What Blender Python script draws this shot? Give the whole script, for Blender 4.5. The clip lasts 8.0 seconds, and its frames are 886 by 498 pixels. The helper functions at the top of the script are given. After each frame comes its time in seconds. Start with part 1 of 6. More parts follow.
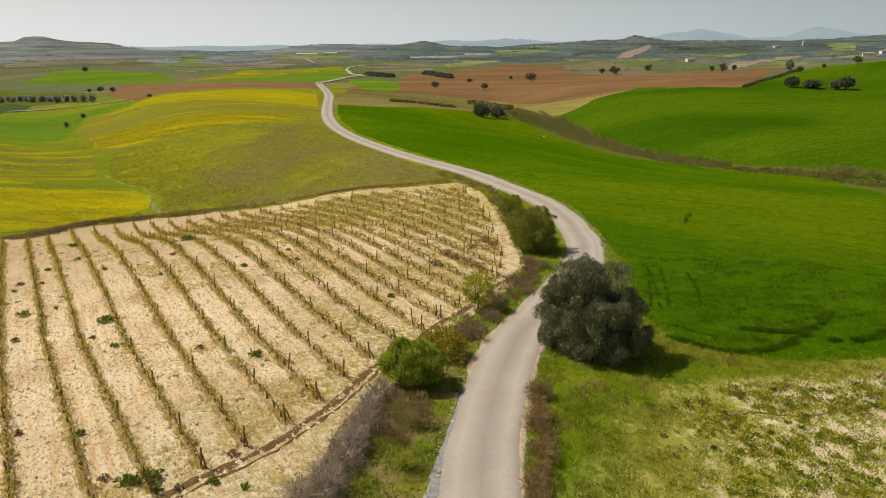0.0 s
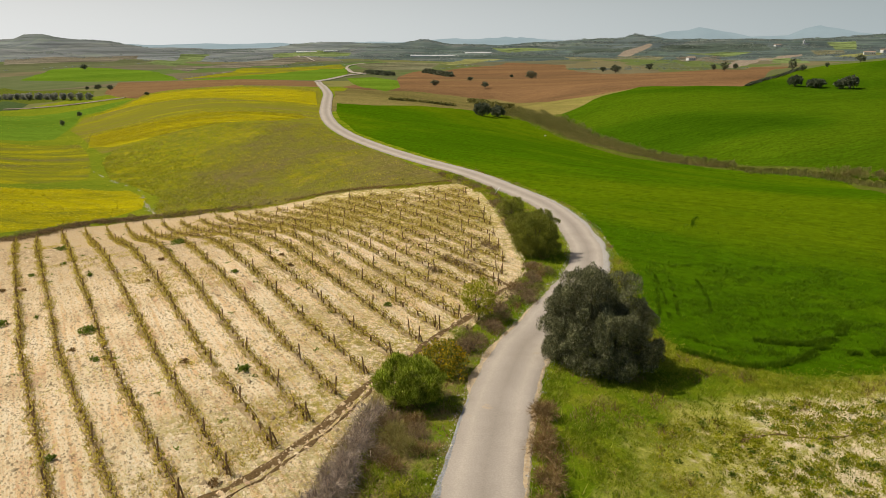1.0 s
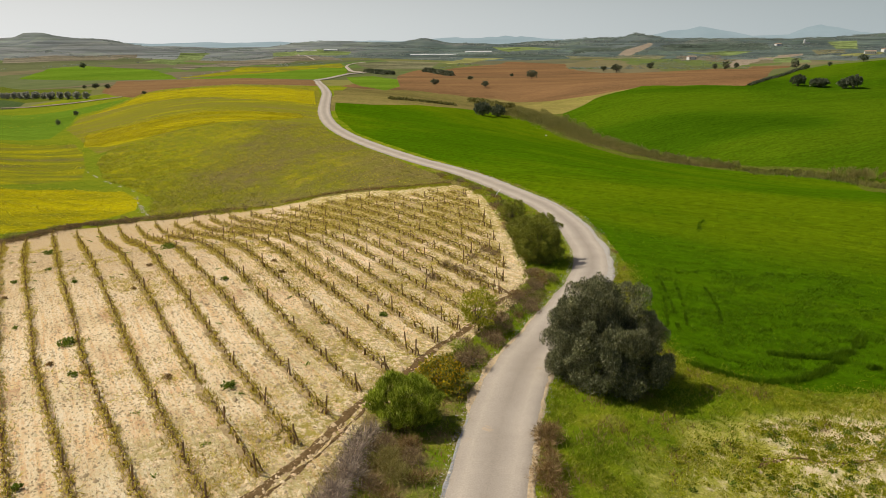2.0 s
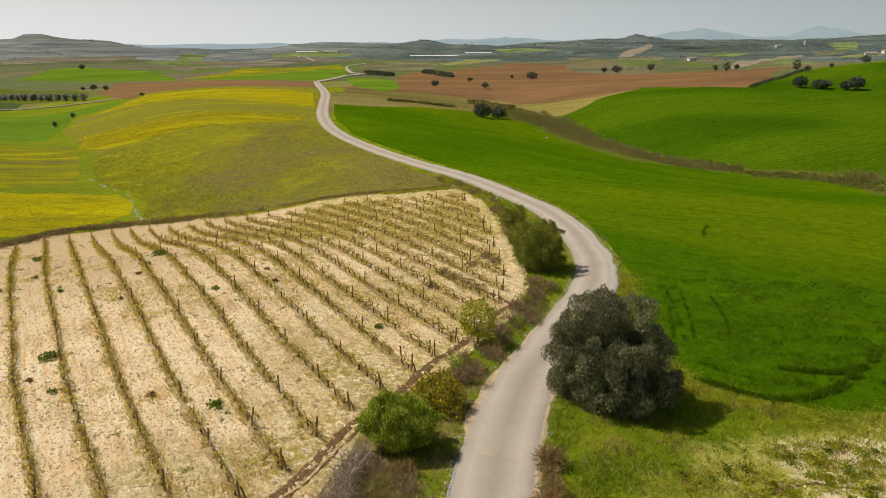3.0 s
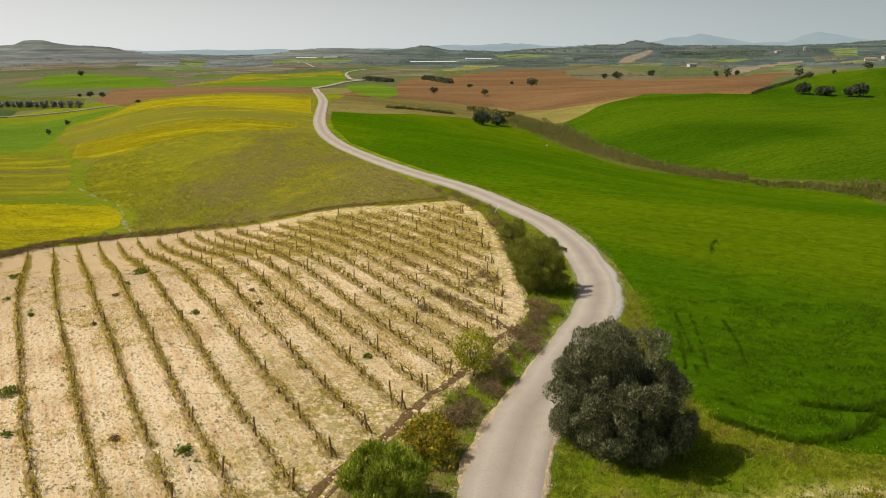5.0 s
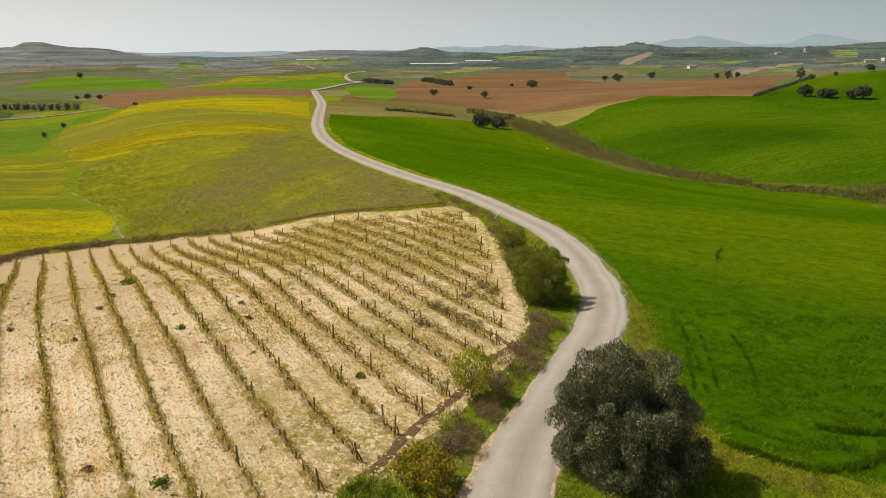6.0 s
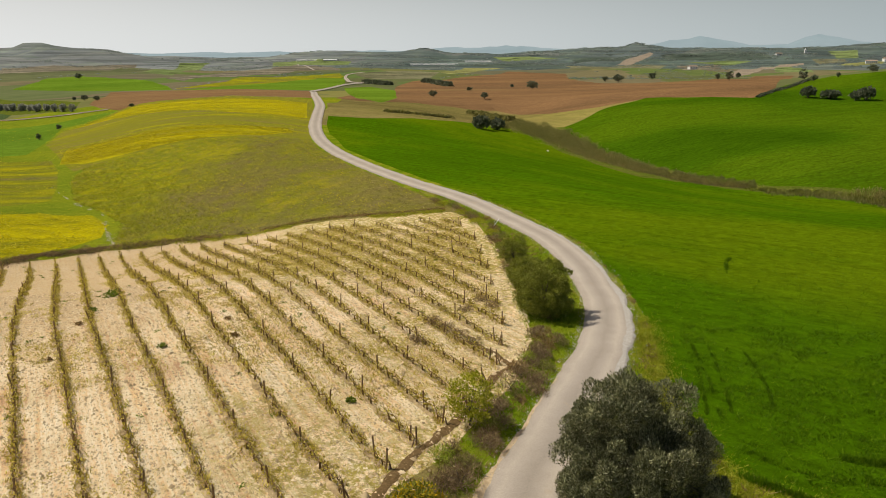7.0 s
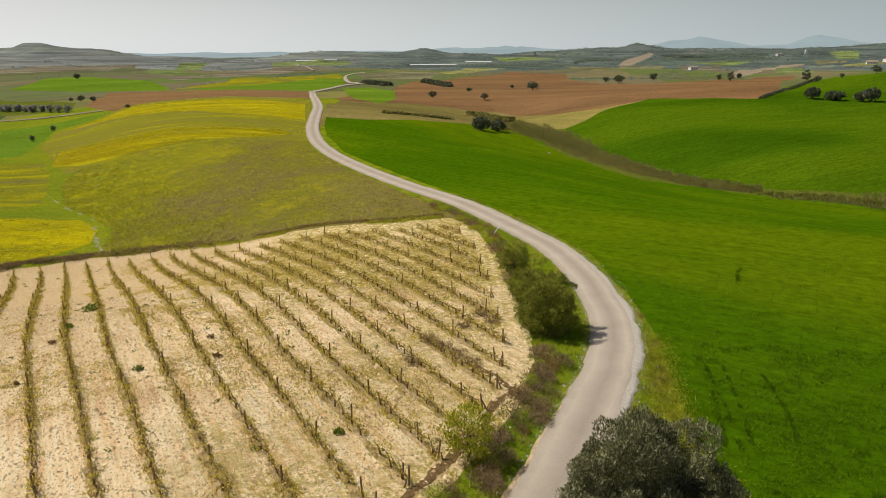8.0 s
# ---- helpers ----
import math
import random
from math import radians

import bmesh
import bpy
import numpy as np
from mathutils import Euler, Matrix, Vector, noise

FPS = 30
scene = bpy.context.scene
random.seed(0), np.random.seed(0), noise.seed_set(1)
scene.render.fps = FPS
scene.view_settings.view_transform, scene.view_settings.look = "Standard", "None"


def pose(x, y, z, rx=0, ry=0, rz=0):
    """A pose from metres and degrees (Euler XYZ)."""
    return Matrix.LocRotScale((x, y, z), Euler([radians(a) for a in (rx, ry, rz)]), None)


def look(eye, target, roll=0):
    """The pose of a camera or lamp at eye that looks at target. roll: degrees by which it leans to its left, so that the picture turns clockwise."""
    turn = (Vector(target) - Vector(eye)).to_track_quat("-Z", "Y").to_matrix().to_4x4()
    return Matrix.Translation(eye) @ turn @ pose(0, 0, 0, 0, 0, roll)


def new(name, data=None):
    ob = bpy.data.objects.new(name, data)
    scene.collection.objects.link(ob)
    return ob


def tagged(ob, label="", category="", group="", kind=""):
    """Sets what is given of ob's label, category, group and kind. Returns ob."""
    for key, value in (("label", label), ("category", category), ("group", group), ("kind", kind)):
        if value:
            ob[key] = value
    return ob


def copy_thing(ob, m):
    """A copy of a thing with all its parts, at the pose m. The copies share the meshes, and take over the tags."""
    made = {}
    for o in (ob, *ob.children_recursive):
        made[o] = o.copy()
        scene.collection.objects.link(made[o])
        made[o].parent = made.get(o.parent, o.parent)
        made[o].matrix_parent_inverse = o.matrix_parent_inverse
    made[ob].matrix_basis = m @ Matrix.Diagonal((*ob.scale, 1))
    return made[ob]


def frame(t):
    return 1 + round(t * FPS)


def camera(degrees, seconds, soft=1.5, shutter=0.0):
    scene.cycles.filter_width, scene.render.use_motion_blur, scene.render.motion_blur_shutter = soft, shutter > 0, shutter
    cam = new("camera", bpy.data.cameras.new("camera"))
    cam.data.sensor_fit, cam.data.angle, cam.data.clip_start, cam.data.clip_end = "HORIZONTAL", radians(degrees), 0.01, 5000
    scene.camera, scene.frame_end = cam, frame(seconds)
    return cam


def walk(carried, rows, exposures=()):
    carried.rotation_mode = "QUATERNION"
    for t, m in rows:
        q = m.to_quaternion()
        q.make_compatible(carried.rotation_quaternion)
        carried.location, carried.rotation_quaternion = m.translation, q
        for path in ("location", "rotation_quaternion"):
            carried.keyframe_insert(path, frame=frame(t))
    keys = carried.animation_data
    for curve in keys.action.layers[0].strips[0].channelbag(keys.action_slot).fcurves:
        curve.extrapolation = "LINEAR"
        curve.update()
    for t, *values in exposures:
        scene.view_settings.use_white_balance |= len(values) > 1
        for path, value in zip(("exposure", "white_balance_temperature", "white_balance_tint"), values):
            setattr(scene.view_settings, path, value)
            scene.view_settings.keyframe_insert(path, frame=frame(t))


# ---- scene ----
cam = camera(64.6, 8.0, soft=0.75)
PATH = [
    (0, (-0.546, -1.415, 17.142), (73.863, 0.084, 0.005)),
    (0.5, (-0.519, -0.237, 17.116), (73.808, 0.034, 0.020)),
    (1, (-0.480, 1.003, 17.062), (73.729, -0.004, 0.031)),
    (1.5, (-0.428, 2.190, 17.013), (73.671, -0.030, 0.040)),
    (2, (-0.365, 3.270, 16.986), (73.654, -0.046, 0.047)),
    (2.5, (-0.292, 4.233, 16.983), (73.684, -0.054, 0.052)),
    (3, (-0.211, 5.100, 17.004), (73.756, -0.055, 0.056)),
    (3.5, (-0.123, 5.910, 17.041), (73.858, -0.051, 0.058)),
    (4, (-0.029, 6.712, 17.087), (73.975, -0.043, 0.059)),
    (4.5, (0.069, 7.552, 17.138), (74.092, -0.033, 0.060)),
    (5, (0.170, 8.473, 17.190), (74.197, -0.023, 0.061)),
    (5.5, (0.274, 9.504, 17.243), (74.279, -0.014, 0.061)),
    (6, (0.378, 10.663, 17.296), (74.335, -0.008, 0.063)),
    (6.5, (0.481, 11.953, 17.351), (74.367, -0.007, 0.065)),
    (7, (0.582, 13.366, 17.405), (74.380, -0.011, 0.068)),
    (7.5, (0.681, 14.886, 17.449), (74.388, -0.023, 0.072)),
    (8, (0.774, 16.495, 17.462), (74.404, -0.045, 0.078)),
]
walk(cam, [(t, pose(*eye, *turn)) for t, eye, turn in PATH], [(0.0, 0.0)])

# ---- daylight ----
SUN_UP, SUN_FROM = 52.0, Vector((-0.93, 0.36, 0.0)).normalized()
to_sun = (SUN_FROM * math.cos(radians(SUN_UP)) + Vector((0, 0, math.sin(radians(SUN_UP))))).normalized()
world = bpy.data.worlds.new("hazy_sky")
scene.world = world
world.use_nodes = True
wn = world.node_tree
sky = wn.nodes.new("ShaderNodeTexSky")
sky.sky_type, sky.sun_disc = "NISHITA", False
sky.sun_elevation, sky.sun_rotation = radians(SUN_UP), math.atan2(to_sun.x, to_sun.y)
sky.air_density, sky.dust_density, sky.ozone_density = 1.0, 4.0, 1.0
haze = wn.nodes.new("ShaderNodeMix")
haze.data_type = "RGBA"
up = wn.nodes.new("ShaderNodeSeparateXYZ")
wn.links.new(wn.nodes.new("ShaderNodeTexCoord").outputs["Generated"], up.inputs[0])
thin = wn.nodes.new("ShaderNodeMapRange")
thin.interpolation_type = "SMOOTHSTEP"
for slot, value in zip(("From Min", "From Max", "To Min", "To Max"), (0.0, 0.24, 0.94, 0.0)):
    thin.inputs[slot].default_value = value
wn.links.new(up.outputs["Z"], thin.inputs["Value"])
wn.links.new(thin.outputs["Result"], haze.inputs["Factor"])
# the haze is brighter towards the sun
glare = wn.nodes.new("ShaderNodeMapRange")
for slot, value in zip(("From Min", "From Max", "To Min", "To Max"), (-0.75, 0.75, 0.0, 1.0)):
    glare.inputs[slot].default_value = value
wn.links.new(up.outputs["X"], glare.inputs["Value"])
veil = wn.nodes.new("ShaderNodeMix")
veil.data_type = "RGBA"
veil.inputs["A"].default_value, veil.inputs["B"].default_value = (14.8, 14.8, 14.5, 1), (6.0, 7.2, 7.5, 1)
wn.links.new(glare.outputs["Result"], veil.inputs["Factor"])
wn.links.new(veil.outputs["Result"], haze.inputs["B"])
wn.links.new(sky.outputs["Color"], haze.inputs["A"])
wn.links.new(haze.outputs["Result"], wn.nodes["Background"].inputs["Color"])
wn.nodes["Background"].inputs["Strength"].default_value = 0.06
sun_data = bpy.data.lights.new("sun", "SUN")
sun_data.energy, sun_data.angle, sun_data.color = 3.9, radians(0.6), (1.0, 0.94, 0.82)
sun = new("sun", sun_data)
sun.matrix_world = look((0, 0, 60), Vector((0, 0, 60)) - to_sun)


# ---- materials ----
class Nodes:
    """A short way to write node materials."""

    def __init__(self, name, rough=0.9):
        self.mat = bpy.data.materials.new(name)
        self.mat.use_nodes = True
        self.t = self.mat.node_tree
        self.bsdf = self.t.nodes["Principled BSDF"]
        self.bsdf.inputs["Roughness"].default_value = rough
        self.bsdf.inputs["Specular IOR Level"].default_value = 0.0
        self.place = self.t.nodes.new("ShaderNodeTexCoord").outputs["Object"]

    def put(self, socket, value):
        if isinstance(value, bpy.types.NodeSocket):
            self.t.links.new(value, socket)
        elif isinstance(value, (tuple, list)):
            socket.default_value = (*value, 1) if len(value) == 3 and len(socket.default_value) == 4 else value
        else:
            socket.default_value = value

    def noise(self, scale, detail=4.0, rough=0.55, vec=None, distort=0.0):
        n = self.t.nodes.new("ShaderNodeTexNoise")
        self.put(n.inputs["Vector"], vec or self.place)
        n.inputs["Scale"].default_value, n.inputs["Detail"].default_value = scale, detail
        n.inputs["Roughness"].default_value, n.inputs["Distortion"].default_value = rough, distort
        return n.outputs["Fac"]

    def cells(self, scale, vec=None, out="Color", feature="F1"):
        n = self.t.nodes.new("ShaderNodeTexVoronoi")
        n.feature = feature
        self.put(n.inputs["Vector"], vec or self.place)
        n.inputs["Scale"].default_value = scale
        return n.outputs[out]

    def turned(self, degrees, sx=1.0, sy=1.0, sz=1.0):
        a = self.t.nodes.new("ShaderNodeMapping")
        a.inputs["Rotation"].default_value = (0, 0, radians(degrees))
        self.put(a.inputs["Vector"], self.place)
        b = self.t.nodes.new("ShaderNodeMapping")
        b.inputs["Scale"].default_value = (sx, sy, sz)
        self.put(b.inputs["Vector"], a.outputs["Vector"])
        return b.outputs["Vector"]

    def ramp(self, fac, *stops):
        n = self.t.nodes.new("ShaderNodeValToRGB")
        self.put(n.inputs["Fac"], fac)
        e = n.color_ramp.elements
        while len(e) < len(stops):
            e.new(0.5)
        for el, (at, col) in zip(e, stops):
            el.position = at
            el.color = (col, col, col, 1) if isinstance(col, (int, float)) else (*col, 1)
        return n.outputs["Color"]

    def mix(self, fac, a, b, how="MIX"):
        n = self.t.nodes.new("ShaderNodeMix")
        n.data_type, n.blend_type = "RGBA", how
        self.put(n.inputs["Factor"], fac)
        self.put(n.inputs["A"], a)
        self.put(n.inputs["B"], b)
        return n.outputs["Result"]

    def calc(self, how, a, b=0.0):
        n = self.t.nodes.new("ShaderNodeMath")
        n.operation = how
        self.put(n.inputs[0], a)
        self.put(n.inputs[1], b)
        return n.outputs[0]

    def chance(self):
        return self.t.nodes.new("ShaderNodeObjectInfo").outputs["Random"]

    def island(self):
        return self.t.nodes.new("ShaderNodeNewGeometry").outputs["Random Per Island"]

    def done(self, colour, relief=None, depth=0.05, strength=1.0):
        self.put(self.bsdf.inputs["Base Color"], colour)
        if relief is not None:
            b = self.t.nodes.new("ShaderNodeBump")
            b.inputs["Distance"].default_value, b.inputs["Strength"].default_value = depth, strength
            self.put(b.inputs["Height"], relief)
            self.t.links.new(b.outputs["Normal"], self.bsdf.inputs["Normal"])
        return self.mat


def field_mat(name, wide, fine, wide_scale=0.05, fine_scale=2.5, turn=0.0, stretch=1.0, depth=0.12, share=0.5, streak=0.0):
    """A field: wide patches of colour, fine mottling, and drill lines where stretch is over 1."""
    n = Nodes(name, 0.95)
    a = n.ramp(n.noise(wide_scale, 5, 0.6, n.turned(turn, 1.0, 1.0 / stretch)), *wide)
    b = n.ramp(n.noise(fine_scale, 6, 0.7, n.turned(turn, 1.0, 1.0 / stretch)), *fine)
    g = n.noise(fine_scale * 4, 5, 0.7)
    c = n.mix(share, a, b)
    if streak:
        c = n.mix(streak, c, n.ramp(n.noise(0.05, 6, 0.7, n.turned(6, 0.12, 0.6), 0.5), (0.34, 0.12), (0.5, 0.5), (0.66, 0.82)), "OVERLAY")
    c = n.mix(0.6, c, n.ramp(g, (0.30, 0.15), (0.5, 0.5), (0.70, 0.9)), "OVERLAY")
    return n.done(c, n.mix(0.5, n.noise(fine_scale, 6, 0.7, n.turned(turn, 1.0, 1.0 / stretch)), g), depth)


def contour_mat(name, wide, fine, share=0.4, grain=0.32):
    """A field on the low hill, drilled along its contour: long streaks that curve with the slope."""
    n = Nodes(name, 0.95)
    sep = n.t.nodes.new("ShaderNodeSeparateXYZ")
    n.put(sep.inputs[0], n.place)
    off = n.calc("ADD", sep.outputs[0], 70.0)
    climb = n.calc("ADD", sep.outputs[1], n.calc("MULTIPLY", n.calc("MULTIPLY", off, off), 0.012))
    along = n.t.nodes.new("ShaderNodeCombineXYZ")
    n.put(along.inputs[0], n.calc("MULTIPLY", sep.outputs[0], 0.07))
    n.put(along.inputs[1], climb)
    a = n.ramp(n.noise(grain, 5, 0.62, along.outputs[0]), *wide)
    b = n.ramp(n.noise(1.2, 6, 0.72), *fine)
    c = n.mix(share, a, b)
    g = n.noise(5.0, 5, 0.7)
    c = n.mix(0.6, c, n.ramp(g, (0.30, 0.15), (0.5, 0.5), (0.70, 0.9)), "OVERLAY")
    return n.done(c, n.mix(0.5, n.noise(1.2, 6, 0.72), g), 0.15)


def leaf_mat(name, *stops, rough=0.55, sheer=0.25):
    n = Nodes(name, rough)
    c = n.ramp(n.island(), *stops)
    c = n.mix(0.45, c, n.ramp(n.noise(1.3, 3), (0.34, 0.22), (0.66, 0.8)), "OVERLAY")
    m = n.done(c)
    n.bsdf.inputs["Specular IOR Level"].default_value = 0.1
    glow = n.t.nodes.new("ShaderNodeBsdfTranslucent")
    n.put(glow.inputs["Color"], c)
    both = n.t.nodes.new("ShaderNodeMixShader")
    both.inputs["Fac"].default_value = sheer
    n.t.links.new(n.bsdf.outputs[0], both.inputs[1])
    n.t.links.new(glow.outputs[0], both.inputs[2])
    n.t.links.new(both.outputs[0], n.t.nodes["Material Output"].inputs["Surface"])
    return m


def plain_mat(name, dark, light, scale=6.0, rough=0.8, depth=0.01):
    n = Nodes(name, rough)
    f = n.noise(scale, 5, 0.65)
    return n.done(n.ramp(f, (0.3, dark), (0.7, light)), f, depth)


ROW_TURN = math.degrees(math.atan(0.595))     # the vine rows lean this far from straight ahead


def vineyard_soil():
    n = Nodes("pale_sandy_soil", 0.97)
    along = n.turned(-ROW_TURN, 1.0, 0.12)
    base = n.ramp(n.noise(0.16, 6, 0.62), (0.3, (0.635, 0.455, 0.253)), (0.5, (0.80, 0.608, 0.365)), (0.75, (0.87, 0.688, 0.443)))
    clods = n.noise(8.0, 8, 0.78, n.turned(-ROW_TURN, 1.0, 0.45))
    base = n.mix(0.7, base, n.ramp(clods, (0.33, 0.06), (0.43, 0.46), (0.66, 0.76)), "OVERLAY")
    plough = n.noise(3.6, 4, 0.6, n.turned(-ROW_TURN, 1.0, 0.05))
    base = n.mix(0.5, base, n.ramp(plough, (0.36, 0.18), (0.50, 0.5), (0.62, 0.66)), "OVERLAY")
    specks = n.ramp(n.noise(7.0, 3, 0.6, n.turned(-ROW_TURN, 1.0, 0.5)), (0.58, 0.0), (0.63, 0.7))
    base = n.mix(specks, base, n.ramp(n.noise(1.0, 3), (0.3, (0.17, 0.11, 0.05)), (0.7, (0.33, 0.235, 0.12))))
    # darker, browner tone towards the far left of the knoll
    back = n.t.nodes.new("ShaderNodeSeparateXYZ")
    n.put(back.inputs[0], n.place)
    rear_tone = n.calc("MULTIPLY", n.ramp(n.calc("ADD", n.calc("MULTIPLY", back.outputs[0], -0.02), n.calc("MULTIPLY", n.noise(0.1, 4), 0.2)), (0.40, 0.0), (0.66, 1.0)), n.ramp(n.calc("MULTIPLY", back.outputs[1], 0.01), (0.44, 0.0), (0.66, 0.75)))
    base = n.mix(rear_tone, base, n.ramp(clods, (0.33, (0.28, 0.19, 0.09)), (0.46, (0.46, 0.33, 0.175)), (0.7, (0.58, 0.43, 0.24))))
    # sparse yellowish grass, more towards the road and the far end
    sep = n.t.nodes.new("ShaderNodeSeparateXYZ")
    n.put(sep.inputs[0], n.place)
    reach = n.t.nodes.new("ShaderNodeVectorMath")
    reach.operation = "DISTANCE"
    n.put(reach.inputs[0], n.place)
    reach.inputs[1].default_value = (-12.0, 86.0, -4.0)
    strip = n.calc("MULTIPLY", n.calc("ADD", n.calc("MULTIPLY", sep.outputs[0], 0.028), 0.42), n.ramp(n.calc("MULTIPLY", sep.outputs[1], 0.01), (0.40, 1.0), (0.52, 0.35)))
    lean = n.calc("ADD", strip, n.ramp(n.calc("MULTIPLY", reach.outputs["Value"], 0.03), (0.12, 0.32), (0.66, 0.0)))
    lean = n.calc("ADD", lean, n.calc("MULTIPLY", n.calc("MAXIMUM", n.calc("SUBTRACT", sep.outputs[1], 93.0), 0.0), 0.022))
    thick = n.calc("ADD", n.noise(0.12, 5, 0.65), lean)
    green = n.calc("MULTIPLY", n.ramp(thick, (0.52, 0.0), (0.78, 0.9)), n.ramp(n.noise(2.4, 6, 0.75), (0.40, 0.0), (0.54, 1.0)))
    base = n.mix(green, base, n.ramp(n.noise(1.3, 4), (0.3, (0.24, 0.19, 0.03)), (0.7, (0.38, 0.31, 0.05))))
    return n.done(base, n.mix(0.45, clods, plough), 0.22)


def wheat(name, deep, light, pale, turn):
    n = Nodes(name, 0.8)
    big = n.noise(0.018, 5, 0.6, n.turned(turn, 1.0, 0.45), 0.6)
    c = n.ramp(big, (0.32, deep), (0.45, light), (0.58, pale))
    drill = n.noise(0.8, 6, 0.7, n.turned(turn, 1.0, 0.07))
    c = n.mix(0.34, c, n.ramp(drill, (0.3, 0.25), (0.7, 0.8)), "OVERLAY")
    fine = n.noise(7.0, 6, 0.75)
    c = n.mix(0.4, c, n.ramp(fine, (0.28, 0.15), (0.72, 0.85)), "OVERLAY")
    tufts = n.noise(1.7, 6, 0.72, n.turned(turn, 1.0, 0.5))
    c = n.mix(0.5, c, n.ramp(tufts, (0.32, 0.12), (0.5, 0.46), (0.68, 0.72)), "OVERLAY")
    return n.done(c, n.mix(0.5, fine, tufts), 0.22)


M = {}
M["soil"] = vineyard_soil()
M["wheat"] = wheat("young_wheat", (0.050, 0.112, 0.0012), (0.060, 0.128, 0.0016), (0.105, 0.160, 0.0025), -55)
M["hill"] = wheat("young_wheat_on_the_hill", (0.036, 0.082, 0.0016), (0.051, 0.109, 0.0024), (0.077, 0.134, 0.0034), 65)
def fallow():
    """Fallow land: mustard and grass in the hollow, bare brown earth towards the road."""
    n = Nodes("fallow_with_mustard", 0.95)
    sep = n.t.nodes.new("ShaderNodeSeparateXYZ")
    n.put(sep.inputs[0], n.place)
    drawn = n.turned(25, 1.0, 0.6)
    a = n.ramp(n.noise(0.055, 6, 0.66, drawn), (0.36, (0.20, 0.145, 0.066)), (0.45, (0.175, 0.150, 0.034)), (0.53, (0.195, 0.195, 0.012)), (0.62, (0.40, 0.34, 0.008)))
    a = n.mix(0.42, a, n.ramp(n.noise(0.55, 7, 0.75), (0.36, (0.20, 0.15, 0.075)), (0.5, (0.165, 0.16, 0.022)), (0.64, (0.34, 0.30, 0.014))))
    east = n.calc("ADD", n.noise(0.07, 6, 0.7, drawn), n.calc("MULTIPLY", sep.outputs[0], 0.006))
    earth = n.ramp(n.noise(0.7, 6, 0.75), (0.32, (0.165, 0.120, 0.045)), (0.5, (0.22, 0.177, 0.050)), (0.68, (0.34, 0.265, 0.105)))
    a = n.mix(n.ramp(east, (0.34, 0.0), (0.58, 0.62)), a, earth)
    west = n.calc("SUBTRACT", n.noise(0.06, 5, 0.65), n.calc("MULTIPLY", n.calc("ADD", sep.outputs[0], 42.0), 0.016))
    a = n.mix(n.ramp(west, (0.50, 0.0), (0.78, 0.75)), a, n.ramp(n.noise(0.5, 6, 0.7), (0.34, (0.16, 0.18, 0.010)), (0.5, (0.23, 0.24, 0.008)), (0.66, (0.40, 0.34, 0.006))))
    fine = n.noise(3.5, 6, 0.75)
    a = n.mix(0.6, a, n.ramp(fine, (0.3, 0.15), (0.5, 0.5), (0.7, 0.9)), "OVERLAY")
    return n.done(a, fine, 0.2)


M["fallow"] = fallow()
M["flower"] = contour_mat("mustard_in_flower", ((0.33, (0.18, 0.16, 0.025)), (0.43, (0.22, 0.205, 0.012)), (0.52, (0.38, 0.32, 0.006)), (0.66, (0.52, 0.425, 0.004))), ((0.35, (0.24, 0.23, 0.012)), (0.6, (0.48, 0.40, 0.005))), 0.3)
M["flowerhill"] = contour_mat("green_and_mustard_hill", ((0.33, (0.21, 0.155, 0.07)), (0.44, (0.19, 0.165, 0.03)), (0.55, (0.19, 0.195, 0.012)), (0.66, (0.38, 0.325, 0.006))), ((0.35, (0.15, 0.145, 0.025)), (0.65, (0.26, 0.24, 0.012))), 0.35)
M["mustard_low"] = field_mat("mustard_in_the_valley", ((0.34, (0.15, 0.15, 0.015)), (0.47, (0.28, 0.25, 0.007)), (0.62, (0.44, 0.365, 0.004))),
                             ((0.35, (0.19, 0.19, 0.012)), (0.6, (0.45, 0.385, 0.005))), 0.12, 0.9, 62, 4.0, 0.15, 0.4)
M["stripes"] = field_mat("mustard_stripes", ((0.36, (0.125, 0.10, 0.045)), (0.48, (0.15, 0.165, 0.012)), (0.62, (0.34, 0.30, 0.006))),
                         ((0.35, (0.14, 0.16, 0.02)), (0.65, (0.34, 0.28, 0.012))), 0.14, 0.9, 62, 4.5, 0.12, 0.30)
M["meadow"] = field_mat("valley_meadow", ((0.3, (0.09, 0.145, 0.008)), (0.5, (0.15, 0.19, 0.008)), (0.7, (0.25, 0.245, 0.008))),
                        ((0.35, (0.12, 0.16, 0.012)), (0.65, (0.24, 0.25, 0.02))), 0.06, 0.9, 60, 2.0)
M["green"] = field_mat("green_crop", ((0.3, (0.09, 0.16, 0.010)), (0.7, (0.16, 0.235, 0.018))), ((0.35, (0.08, 0.15, 0.012)), (0.65, (0.13, 0.21, 0.02))), 0.02, 0.5, 70, 4.0, streak=0.25)
M["darkgreen"] = field_mat("dark_crop", ((0.3, (0.045, 0.07, 0.025)), (0.7, (0.07, 0.10, 0.035))), ((0.35, (0.04, 0.07, 0.02)), (0.65, (0.08, 0.11, 0.035))), 0.02, 0.6)
M["ploughed"] = field_mat("ploughed_red_earth", ((0.3, (0.125, 0.080, 0.042)), (0.45, (0.17, 0.098, 0.045)), (0.60, (0.26, 0.142, 0.060)), (0.74, (0.19, 0.15, 0.06))),
                          ((0.35, (0.15, 0.085, 0.040)), (0.65, (0.20, 0.115, 0.052))), 0.014, 0.35, 80, 2.5, 0.1, streak=0.25)
